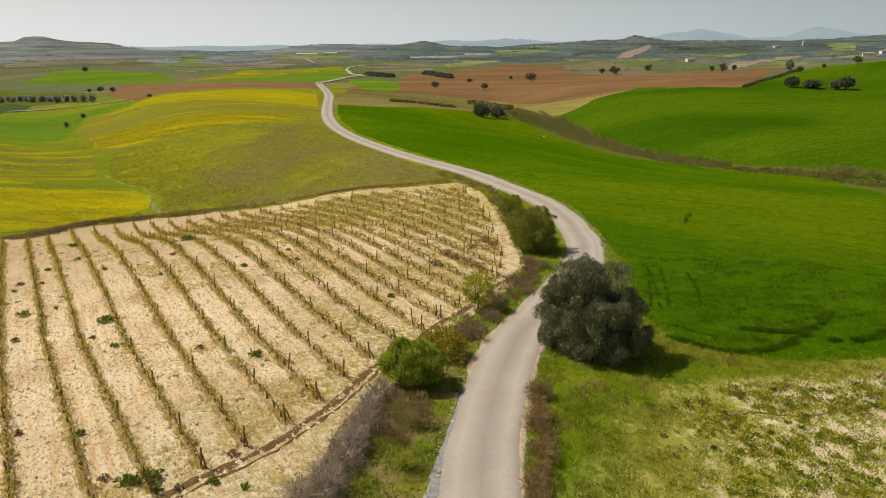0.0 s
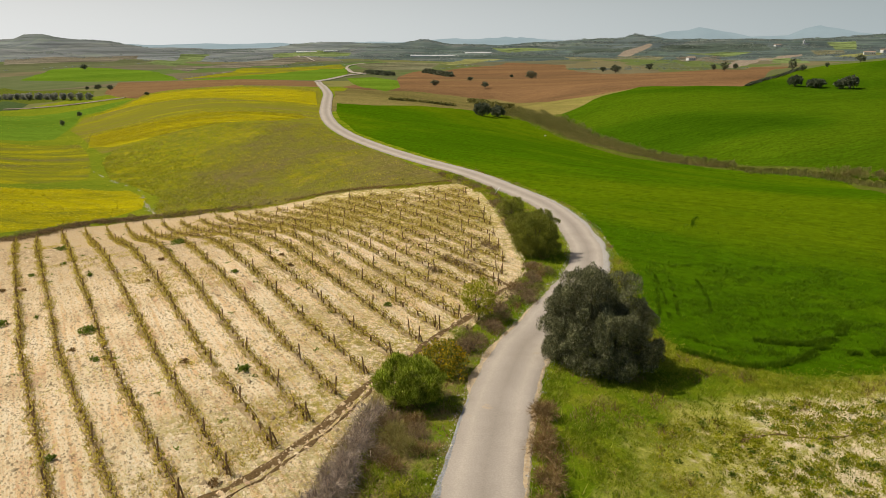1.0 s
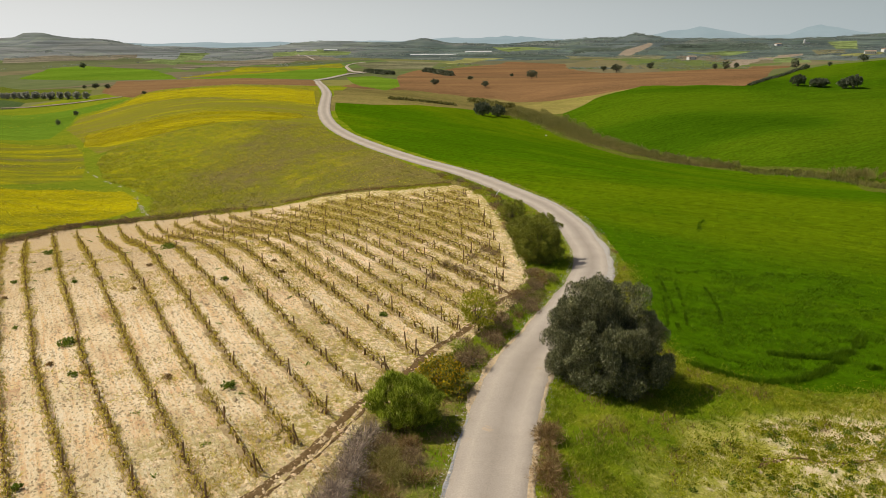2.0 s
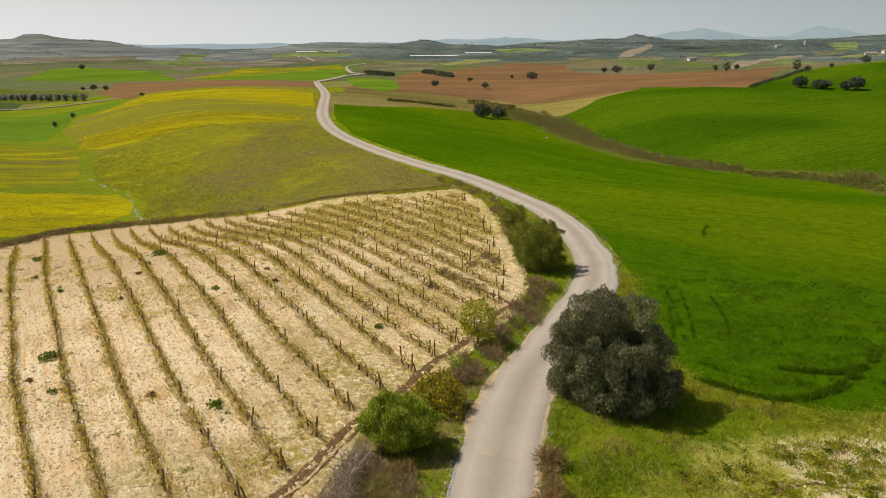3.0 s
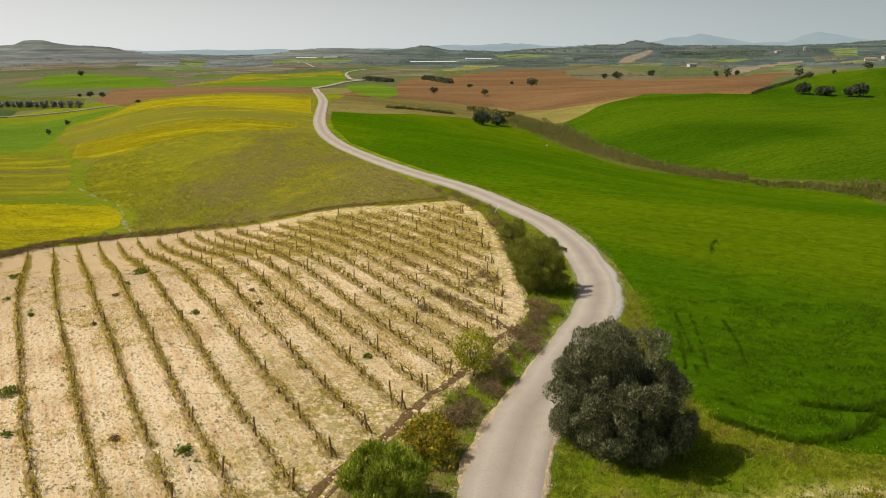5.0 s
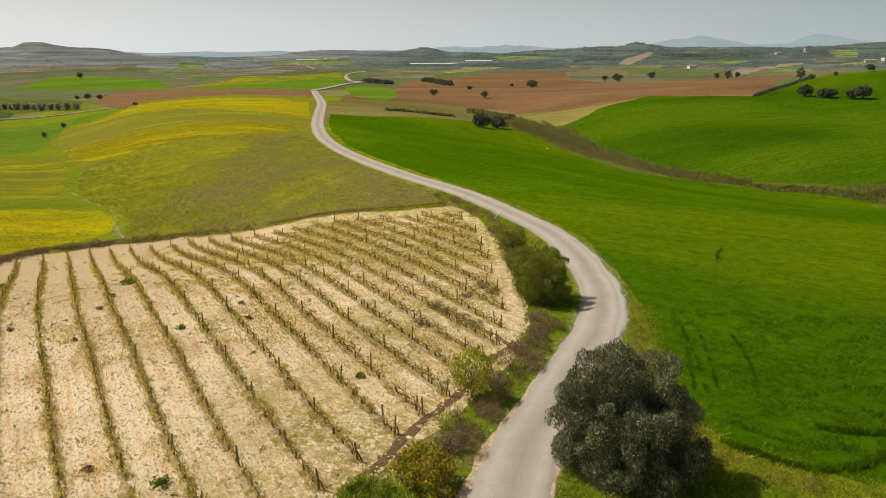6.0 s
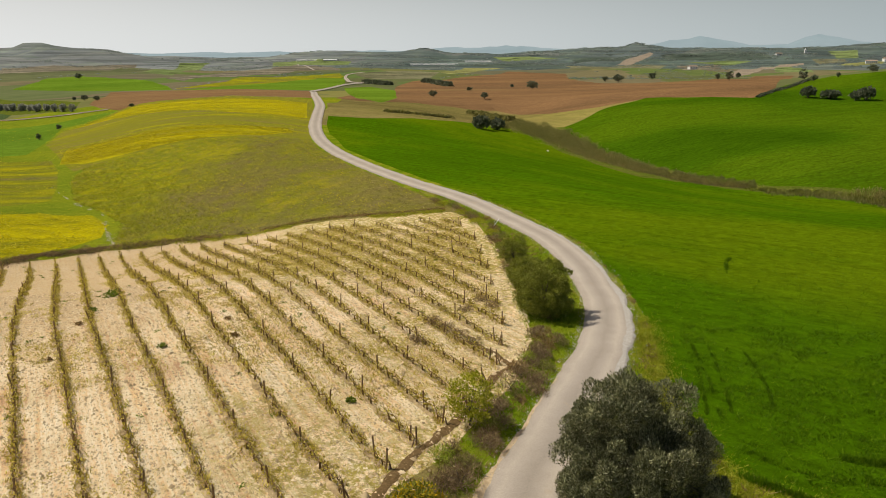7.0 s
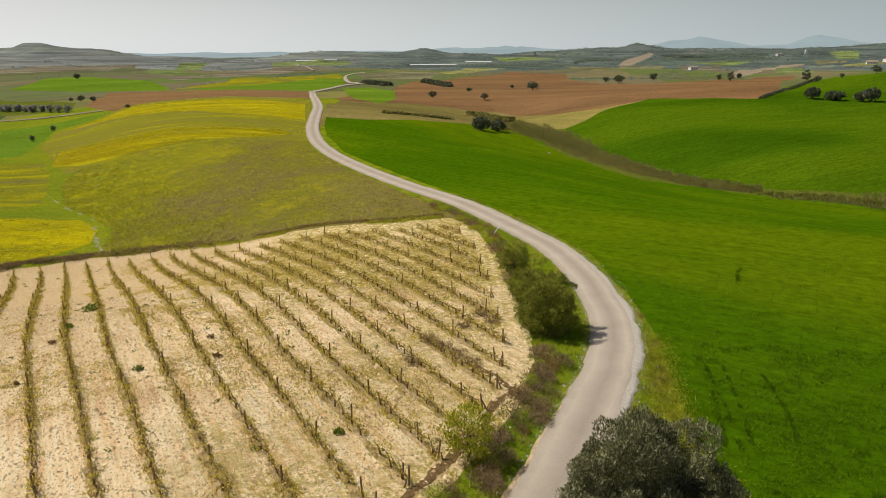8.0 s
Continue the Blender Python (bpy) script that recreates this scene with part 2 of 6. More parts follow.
M["brown"] = field_mat("brown_earth", ((0.3, (0.17, 0.09, 0.04)), (0.7, (0.23, 0.14, 0.06))), ((0.35, (0.16, 0.09, 0.04)), (0.65, (0.24, 0.15, 0.07))), 0.012, 0.35, 80, 5.0, streak=0.25)
M["tan"] = field_mat("dry_stubble", ((0.3, (0.17, 0.155, 0.03)), (0.7, (0.24, 0.19, 0.06))), ((0.35, (0.15, 0.15, 0.03)), (0.65, (0.27, 0.205, 0.07))), 0.03, 0.5, -40, 5.0, streak=0.5)
M["dry"] = field_mat("dry_grass_strip", ((0.3, (0.15, 0.13, 0.03)), (0.7, (0.22, 0.17, 0.06))), ((0.35, (0.13, 0.13, 0.03)), (0.65, (0.24, 0.18, 0.07))), 0.04, 0.6, streak=0.5)
M["scrub"] = field_mat("gully_grass", ((0.3, (0.07, 0.105, 0.008)), (0.7, (0.13, 0.14, 0.02))), ((0.35, (0.06, 0.095, 0.008)), (0.65, (0.14, 0.14, 0.025))), 0.06, 0.9)


def verge():
    """Rough grass that thins out into pale stony earth away from the road."""
    n = Nodes("verge_and_weeds", 0.95)
    lush = n.ramp(n.noise(0.30, 5, 0.65), (0.32, (0.095, 0.165, 0.003)), (0.47, (0.165, 0.225, 0.006)), (0.58, (0.28, 0.28, 0.018)), (0.74, (0.36, 0.28, 0.09)))
    lush = n.mix(0.4, lush, n.ramp(n.noise(3.0, 6, 0.7), (0.3, (0.06, 0.115, 0.004)), (0.7, (0.19, 0.225, 0.015))))
    west = n.t.nodes.new("ShaderNodeSeparateXYZ")
    n.put(west.inputs[0], n.place)
    dry = n.calc("SUBTRACT", n.noise(0.55, 5, 0.7), n.calc("MULTIPLY", n.calc("SUBTRACT", west.outputs[0], n.calc("MULTIPLY", west.outputs[1], 0.10)), 0.05))
    dry = n.calc("SUBTRACT", dry, n.calc("MULTIPLY", n.calc("MAXIMUM", n.calc("SUBTRACT", west.outputs[1], 58.0), 0.0), 0.035))
    lush = n.mix(n.ramp(dry, (0.60, 0.0), (0.78, 0.85)), lush, n.ramp(n.noise(3.5, 6, 0.75), (0.3, (0.16, 0.105, 0.04)), (0.7, (0.34, 0.26, 0.11))))
    earth = n.ramp(n.noise(2.2, 7, 0.7), (0.3, (0.62, 0.48, 0.27)), (0.7, (0.82, 0.68, 0.45)))
    thin = n.ramp(n.noise(2.0, 5, 0.7), (0.3, (0.30, 0.31, 0.02)), (0.7, (0.54, 0.47, 0.14)))
    sep = n.t.nodes.new("ShaderNodeSeparateXYZ")
    n.put(sep.inputs[0], n.place)
    out = n.calc("ADD", n.calc("ADD", n.calc("MULTIPLY", sep.outputs[0], 0.030), n.calc("MULTIPLY", sep.outputs[1], -0.016)), 0.125)
    out = n.calc("SUBTRACT", out, n.calc("MULTIPLY", n.calc("MAXIMUM", n.calc("SUBTRACT", sep.outputs[1], 34.6), 0.0), 0.09))
    spot = n.calc("ADD", n.calc("MULTIPLY", n.noise(0.22, 4), 0.55), n.calc("MULTIPLY", n.noise(1.5, 7, 0.75), 0.65))
    bare = n.ramp(n.calc("ADD", spot, out), (0.64, 0.0), (0.76, 1.0))
    c = n.mix(bare, n.mix(n.ramp(n.calc("ADD", out, n.calc("MULTIPLY", n.noise(0.5, 4), 0.3)), (0.02, 0.0), (0.14, 0.95)), lush, thin), earth)
    f = n.noise(9, 6, 0.7)
    c = n.mix(0.5, c, n.ramp(f, (0.3, 0.2), (0.7, 0.84)), "OVERLAY")
    return n.done(c, f, 0.12)


M["verge"] = verge()
M["pale"] = field_mat("pale_bare_earth", ((0.3, (0.22, 0.17, 0.12)), (0.7, (0.32, 0.26, 0.19))), ((0.35, (0.19, 0.15, 0.10)), (0.65, (0.34, 0.28, 0.21))), 0.02, 0.3)


def land():
    """The country beyond: a quilt of fields, scrub and bare slopes."""
    n = Nodes("distant_fields", 0.97)
    bent = n.t.nodes.new("ShaderNodeVectorMath")
    bent.operation = "MULTIPLY_ADD"
    noise_col = n.t.nodes.new("ShaderNodeTexNoise")
    n.put(noise_col.inputs["Vector"], n.place)
    noise_col.inputs["Scale"].default_value = 0.006
    n.put(bent.inputs[0], noise_col.outputs["Color"])
    bent.inputs[1].default_value = (140, 140, 0)
    n.put(bent.inputs[2], n.turned(12, 0.8, 0.40))
    pick = n.t.nodes.new("ShaderNodeSeparateColor")
    n.put(pick.inputs[0], n.cells(0.011, bent.outputs[0]))
    c = n.ramp(pick.outputs[0], (0.0, (0.09, 0.10, 0.045)), (0.22, (0.13, 0.14, 0.04)), (0.40, (0.10, 0.17, 0.025)), (0.55, (0.14, 0.125, 0.075)), (0.72, (0.19, 0.145, 0.09)), (0.86, (0.25, 0.22, 0.05)), (1.0, (0.07, 0.095, 0.05)))
    n_el = n.noise(0.03, 6, 0.7)
    c = n.mix(0.35, c, n.ramp(n_el, (0.32, (0.055, 0.07, 0.04)), (0.55, (0.14, 0.15, 0.07)), (0.72, (0.21, 0.19, 0.12))))
    return n.done(c, n.noise(0.2, 5, 0.7), 1.0)


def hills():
    n = Nodes("hazed_scrub_hills", 0.97)
    # the blue-grey cast of distance haze is mixed into these colours
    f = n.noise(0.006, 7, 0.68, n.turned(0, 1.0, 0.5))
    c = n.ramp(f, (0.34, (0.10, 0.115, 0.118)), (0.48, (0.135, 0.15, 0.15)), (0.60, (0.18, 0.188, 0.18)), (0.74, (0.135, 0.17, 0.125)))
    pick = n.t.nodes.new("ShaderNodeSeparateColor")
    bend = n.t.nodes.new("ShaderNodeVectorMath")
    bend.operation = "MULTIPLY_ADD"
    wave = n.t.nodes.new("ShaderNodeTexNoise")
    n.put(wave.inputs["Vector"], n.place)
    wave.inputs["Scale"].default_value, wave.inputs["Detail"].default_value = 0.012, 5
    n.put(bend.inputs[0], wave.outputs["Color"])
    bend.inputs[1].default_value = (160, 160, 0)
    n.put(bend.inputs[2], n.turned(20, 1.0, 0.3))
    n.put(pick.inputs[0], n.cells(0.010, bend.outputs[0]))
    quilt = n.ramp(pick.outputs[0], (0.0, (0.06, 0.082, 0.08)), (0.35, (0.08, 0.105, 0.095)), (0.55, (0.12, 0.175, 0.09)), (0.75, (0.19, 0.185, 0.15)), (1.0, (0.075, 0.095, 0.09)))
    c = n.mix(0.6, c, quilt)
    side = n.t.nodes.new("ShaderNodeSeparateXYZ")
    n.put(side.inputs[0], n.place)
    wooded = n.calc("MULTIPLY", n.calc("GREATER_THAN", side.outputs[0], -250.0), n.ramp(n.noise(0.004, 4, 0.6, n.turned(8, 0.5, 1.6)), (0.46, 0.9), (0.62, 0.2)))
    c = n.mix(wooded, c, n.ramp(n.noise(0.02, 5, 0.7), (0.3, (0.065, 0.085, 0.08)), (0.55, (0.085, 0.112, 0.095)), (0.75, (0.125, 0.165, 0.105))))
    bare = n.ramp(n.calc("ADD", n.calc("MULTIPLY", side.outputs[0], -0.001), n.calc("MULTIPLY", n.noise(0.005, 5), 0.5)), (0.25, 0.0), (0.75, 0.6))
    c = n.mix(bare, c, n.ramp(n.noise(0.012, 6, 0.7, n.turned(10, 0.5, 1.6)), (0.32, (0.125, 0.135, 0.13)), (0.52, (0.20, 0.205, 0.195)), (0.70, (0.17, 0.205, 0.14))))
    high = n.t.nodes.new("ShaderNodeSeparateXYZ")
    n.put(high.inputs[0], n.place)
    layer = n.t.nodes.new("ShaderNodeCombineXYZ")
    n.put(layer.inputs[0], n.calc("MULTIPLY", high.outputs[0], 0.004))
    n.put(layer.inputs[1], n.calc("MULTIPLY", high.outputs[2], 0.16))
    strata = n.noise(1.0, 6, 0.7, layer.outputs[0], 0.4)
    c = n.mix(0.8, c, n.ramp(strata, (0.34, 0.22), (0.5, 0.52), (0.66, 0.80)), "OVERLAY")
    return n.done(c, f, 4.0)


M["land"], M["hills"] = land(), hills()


def asphalt():
    n = Nodes("worn_grey_asphalt", 0.9)
    wide = n.noise(0.35, 5, 0.6)
    c = n.ramp(wide, (0.3, (0.385, 0.328, 0.265)), (0.7, (0.435, 0.372, 0.303)))
    fine = n.noise(14, 6, 0.7)
    c = n.mix(0.35, c, n.ramp(fine, (0.3, 0.3), (0.7, 0.72)), "OVERLAY")
    lane = n.t.nodes.new("ShaderNodeAttribute")
    lane.attribute_name = "across"
    worn = n.ramp(n.calc("ADD", lane.outputs["Fac"], n.calc("MULTIPLY", n.noise(0.25, 3), 0.10)), (0.10, 0.38), (0.26, 0.60), (0.42, 0.44), (0.56, 0.33), (0.68, 0.44), (0.82, 0.62), (0.98, 0.46))
    c = n.mix(0.55, c, worn, "OVERLAY")
    away = n.t.nodes.new("ShaderNodeVectorMath")
    away.operation = "DISTANCE"
    n.put(away.inputs[0], n.place)
    away.inputs[1].default_value = (1.7, 32.4, 0.1)
    spill = n.ramp(n.calc("ADD", away.outputs["Value"], n.calc("MULTIPLY", n.noise(1.6, 4), 1.2)), (0.9, 0.65), (1.0, 0.0))
    c = n.mix(n.calc("MULTIPLY", spill, 0.6), c, (0.60, 0.42, 0.25))
    patch = n.ramp(n.noise(0.5, 4, 0.6), (0.66, 0.0), (0.72, 0.5))
    c = n.mix(patch, c, (0.42, 0.33, 0.23))
    return n.done(c, fine, 0.02)


M["asphalt"] = asphalt()
M["gravel"] = plain_mat("grey_gravel", (0.22, 0.215, 0.21), (0.40, 0.395, 0.39), 9, 0.95, 0.05)
M["shoulder"] = plain_mat("loose_chippings", (0.33, 0.30, 0.255), (0.52, 0.475, 0.415), 7, 0.95, 0.05)
M["track"] = plain_mat("dusty_track", (0.42, 0.37, 0.305), (0.53, 0.48, 0.41), 5, 0.95, 0.03)
M["damp"] = plain_mat("damp_earth", (0.09, 0.055, 0.022), (0.20, 0.13, 0.06), 5, 0.95, 0.06)
M["bark"] = plain_mat("grey_bark", (0.09, 0.07, 0.05), (0.20, 0.165, 0.125), 12, 0.9, 0.03)
M["post"] = plain_mat("weathered_post", (0.19, 0.12, 0.06), (0.34, 0.235, 0.13), 15, 0.85, 0.01)
M["vine"] = plain_mat("vine_wood", (0.15, 0.095, 0.042), (0.28, 0.185, 0.085), 20, 0.9, 0.01)
M["olive"] = leaf_mat("olive_leaves", (0.0, (0.070, 0.075, 0.030)), (0.5, (0.165, 0.168, 0.075)), (0.85, (0.33, 0.325, 0.165)), (1.0, (0.52, 0.50, 0.31)), sheer=0.1)
M["bush"] = leaf_mat("dark_bush_leaves", (0.0, (0.12, 0.14, 0.014)), (0.5, (0.235, 0.25, 0.030)), (1.0, (0.38, 0.37, 0.07)), sheer=0.2)
M["lime"] = leaf_mat("spring_leaves", (0.0, (0.15, 0.20, 0.012)), (0.5, (0.31, 0.375, 0.028)), (1.0, (0.54, 0.58, 0.10)), sheer=0.35)
M["young"] = leaf_mat("young_tree_leaves", (0.0, (0.26, 0.28, 0.015)), (0.6, (0.42, 0.42, 0.03)), (1.0, (0.54, 0.50, 0.07)), sheer=0.35)
M["gorse"] = leaf_mat("gorse_flowers", (0.0, (0.16, 0.18, 0.02)), (0.45, (0.28, 0.27, 0.03)), (0.70, (0.40, 0.31, 0.02)), (1.0, (0.72, 0.46, 0.010)), sheer=0.35)
M["bramble"] = leaf_mat("dead_bramble_canes", (0.0, (0.15, 0.11, 0.085)), (0.45, (0.37, 0.285, 0.22)), (0.85, (0.56, 0.455, 0.35)), (1.0, (0.62, 0.47, 0.30)), rough=0.9, sheer=0.15)
M["rust"] = leaf_mat("dry_brown_grass", (0.0, (0.17, 0.10, 0.035)), (0.6, (0.32, 0.205, 0.08)), (1.0, (0.50, 0.37, 0.17)), rough=0.9, sheer=0.25)
M["reed"] = leaf_mat("dry_reeds", (0.0, (0.20, 0.17, 0.045)), (0.6, (0.34, 0.29, 0.09)), (1.0, (0.46, 0.39, 0.15)), rough=0.9, sheer=0.4)
M["grass"] = leaf_mat("grass_blades", (0.0, (0.14, 0.20, 0.005)), (0.55, (0.28, 0.34, 0.013)), (1.0, (0.48, 0.47, 0.08)), sheer=0.5)
M["tuft"] = leaf_mat("vine_row_growth", (0.0, (0.29, 0.235, 0.03)), (0.5, (0.50, 0.405, 0.055)), (1.0, (0.70, 0.57, 0.14)), sheer=0.5)
M["weed"] = leaf_mat("broad_weeds", (0.0, (0.10, 0.15, 0.014)), (1.0, (0.24, 0.30, 0.035)), sheer=0.4)
M["far_leaf"] = leaf_mat("far_tree_leaves", (0.0, (0.08, 0.095, 0.05)), (0.6, (0.13, 0.145, 0.08)), (1.0, (0.21, 0.215, 0.13)))
M["grove"] = leaf_mat("grove_leaves", (0.0, (0.24, 0.235, 0.18)), (0.6, (0.35, 0.34, 0.27)), (1.0, (0.46, 0.44, 0.36)), sheer=0.45)
M["white"] = plain_mat("white_wall", (0.66, 0.65, 0.62), (0.80, 0.79, 0.76), 0.6, 0.7, 0.01)
M["roof"] = plain_mat("tiled_roof", (0.30, 0.22, 0.16), (0.42, 0.32, 0.24), 1.5, 0.8, 0.05)
M["clod"] = leaf_mat("soil_clods", (0.0, (0.33, 0.24, 0.13)), (0.6, (0.54, 0.41, 0.24)), (1.0, (0.76, 0.60, 0.38)), rough=0.97, sheer=0.0)
M["mound"] = plain_mat("mounded_earth", (0.19, 0.13, 0.06), (0.56, 0.42, 0.23), 2.5, 0.97, 0.10)
M["bank"] = plain_mat("dry_bank", (0.38, 0.27, 0.15), (0.64, 0.50, 0.32), 4, 0.97, 0.08)
M["wheatblade"] = leaf_mat("wheat_blades", (0.0, (0.090, 0.165, 0.001)), (0.6, (0.128, 0.218, 0.002)), (1.0, (0.185, 0.27, 0.004)), sheer=0.5)
M["wheatdark"] = leaf_mat("rank_and_shade_blades", (0.0, (0.068, 0.138, 0.002)), (0.6, (0.10, 0.185, 0.003)), (1.0, (0.15, 0.24, 0.006)), sheer=0.45)
# leaves of the far trees, paled to grey with painted haze
M["far_wood"] = leaf_mat("hazed_far_woods", (0.0, (0.22, 0.25, 0.21)), (0.6, (0.28, 0.31, 0.26)), (1.0, (0.34, 0.37, 0.30)), sheer=0.45)


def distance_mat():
    """Pale blue mountains whose haze is a glow given to the surface."""
    n = Nodes("haze_glow_mountains", 1.0)
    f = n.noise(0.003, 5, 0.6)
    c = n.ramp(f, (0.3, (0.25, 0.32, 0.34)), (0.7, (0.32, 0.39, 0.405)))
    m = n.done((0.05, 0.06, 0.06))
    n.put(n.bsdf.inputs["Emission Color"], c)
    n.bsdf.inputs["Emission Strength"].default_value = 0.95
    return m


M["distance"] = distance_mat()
M["mustard"] = leaf_mat("mustard_flowers", (0.0, (0.26, 0.25, 0.008)), (0.45, (0.44, 0.38, 0.005)), (1.0, (0.60, 0.51, 0.005)), sheer=0.35)
M["brush"] = leaf_mat("brown_brush", (0.0, (0.17, 0.115, 0.06)), (0.6, (0.31, 0.215, 0.115)), (0.9, (0.44, 0.32, 0.17)), (1.0, (0.22, 0.24, 0.05)), rough=0.9, sheer=0.2)
M["stone"] = leaf_mat("road_stones", (0.0, (0.26, 0.22, 0.165)), (0.7, (0.42, 0.365, 0.28)), (1.0, (0.58, 0.52, 0.42)), rough=0.95, sheer=0.0)
M["pale_grass"] = leaf_mat("pale_grass", (0.0, (0.26, 0.26, 0.03)), (0.5, (0.42, 0.40, 0.08)), (1.0, (0.66, 0.58, 0.27)), sheer=0.45)
M["thicket"] = leaf_mat("olive_brown_thicket", (0.0, (0.15, 0.145, 0.035)), (0.6, (0.27, 0.25, 0.07)), (1.0, (0.42, 0.37, 0.13)), rough=0.9, sheer=0.45)
# fields of the far plain: base colours greyed to carry the haze
M["far_green"] = field_mat("hazed_green_crop", ((0.3, (0.12, 0.165, 0.05)), (0.7, (0.18, 0.22, 0.08))), ((0.35, (0.11, 0.15, 0.05)), (0.65, (0.19, 0.22, 0.085))), 0.006, 0.05, 30, 2.0, streak=0.9)
M["far_brown"] = field_mat("hazed_brown_earth", ((0.3, (0.14, 0.122, 0.085)), (0.7, (0.20, 0.172, 0.12))), ((0.35, (0.14, 0.125, 0.085)), (0.65, (0.20, 0.172, 0.12))), 0.006, 0.05, 30, 2.0, streak=0.9)
M["far_dry"] = field_mat("hazed_olive_grass", ((0.3, (0.13, 0.13, 0.065)), (0.7, (0.20, 0.18, 0.10))), ((0.35, (0.12, 0.13, 0.07)), (0.65, (0.20, 0.175, 0.10))), 0.006, 0.05, 30, 2.0, streak=0.9)
M["hazed_scrub"] = field_mat("hazed_scrub", ((0.3, (0.055, 0.072, 0.058)), (0.7, (0.09, 0.11, 0.08))), ((0.35, (0.05, 0.07, 0.055)), (0.65, (0.095, 0.115, 0.08))), 0.008, 0.06, 30, 2.0, streak=0.9)
M["far_meadow"] = field_mat("hazed_yellow_meadow", ((0.3, (0.19, 0.20, 0.07)), (0.7, (0.27, 0.25, 0.09))), ((0.35, (0.17, 0.19, 0.065)), (0.65, (0.27, 0.25, 0.09))), 0.006, 0.05, 30, 2.0, streak=0.9)
M["edge"] = leaf_mat("field_edge_grass", (0.0, (0.22, 0.25, 0.008)), (0.55, (0.40, 0.40, 0.02)), (1.0, (0.56, 0.51, 0.08)), sheer=0.5)


# ---- the lie of the land ----
def knots(v, pairs):
    a, b = zip(*pairs)
    return np.interp(v, a, b)


def soft(v, pairs, w):
    """Piecewise line through pairs, rounded off over w metres."""
    return sum(knots(v + w * k, pairs) * g for k, g in ((-1, .2), (-.5, .2), (0, .2), (.5, .2), (1, .2)))


def bump(x, y, cx, cy, rx, ry, turn=0.0):
    c, s = math.cos(math.radians(turn)), math.sin(math.radians(turn))
    u, v = (x - cx) * c + (y - cy) * s, -(x - cx) * s + (y - cy) * c
    return np.exp(-(u / rx) ** 2 - (v / ry) ** 2)


def far_from(x, y, line):
    """Distance to a polyline."""
    d = np.full(np.shape(x), 1e9)
    for (ax, ay), (bx, by) in zip(line, line[1:]):
        ex, ey = bx - ax, by - ay
        t = np.clip(((x - ax) * ex + (y - ay) * ey) / (ex * ex + ey * ey), 0, 1)
        d = np.minimum(d, np.hypot(x - ax - t * ex, y - ay - t * ey))
    return d


ALONG = [(-400, 1), (-40, .6), (10, .1), (25, 0), (42, -.5), (57, -1.9), (78, -2.1), (104, -2.4), (170, -2.8), (230, -2.8), (320, -2.2), (420, -5), (600, -8), (1000, -11), (2000, -12), (3500, 0), (5000, 10)]
STREAM = [(-44, 107), (-47, 112), (-58, 128), (-72, 144), (-95, 178), (-125, 225), (-190, 300), (-320, 420)]
GULLY = [(240, 120), (140, 122), (95, 126), (66, 134), (54, 146), (44, 170), (36, 205), (28, 245), (20, 290)]


HILLTOP = [(-2200, 0), (-1700, 36), (-1450, 38), (-1290, 39), (-1235, 40), (-1200, 44), (-1180, 53), (-1118, 54), (-1094, 45), (-1035, 39), (-935, 38), (-885, 28), (-795, 15), (-720, 5), (-650, 0)]
MIDRIDGE = [(-1000, 0), (-620, 10), (-380, 30), (-300, 27), (-180, 33), (-120, 35), (-67, 45), (-30, 38), (20, 27), (130, 25), (240, 28), (330, 33), (430, 32), (560, 36), (640, 39), (680, 53), (735, 44), (840, 38), (1000, 37), (1140, 42), (1330, 48), (1565, 54), (2400, 56)]
FRONTRIDGE = [(230, 0), (420, 13), (560, 22), (700, 30), (900, 33), (1150, 38), (1500, 42), (2300, 42)]
RIDGE = [(-3200, 8), (-1754, 12), (-1262, 15), (-869, 16), (-607, 25), (-279, 26), (0, 38), (146, 42), (276, 46), (358, 58), (414, 46), (571, 46), (669, 40), (735, 27), (898, 37), (1093, 50), (1222, 62), (1351, 85), (1511, 107), (1610, 94), (1710, 79), (1827, 57), (1974, 54), (2022, 60), (2130, 104), (2214, 130), (2324, 111), (2457, 92), (2549, 89), (2823, 48), (3155, 23)]


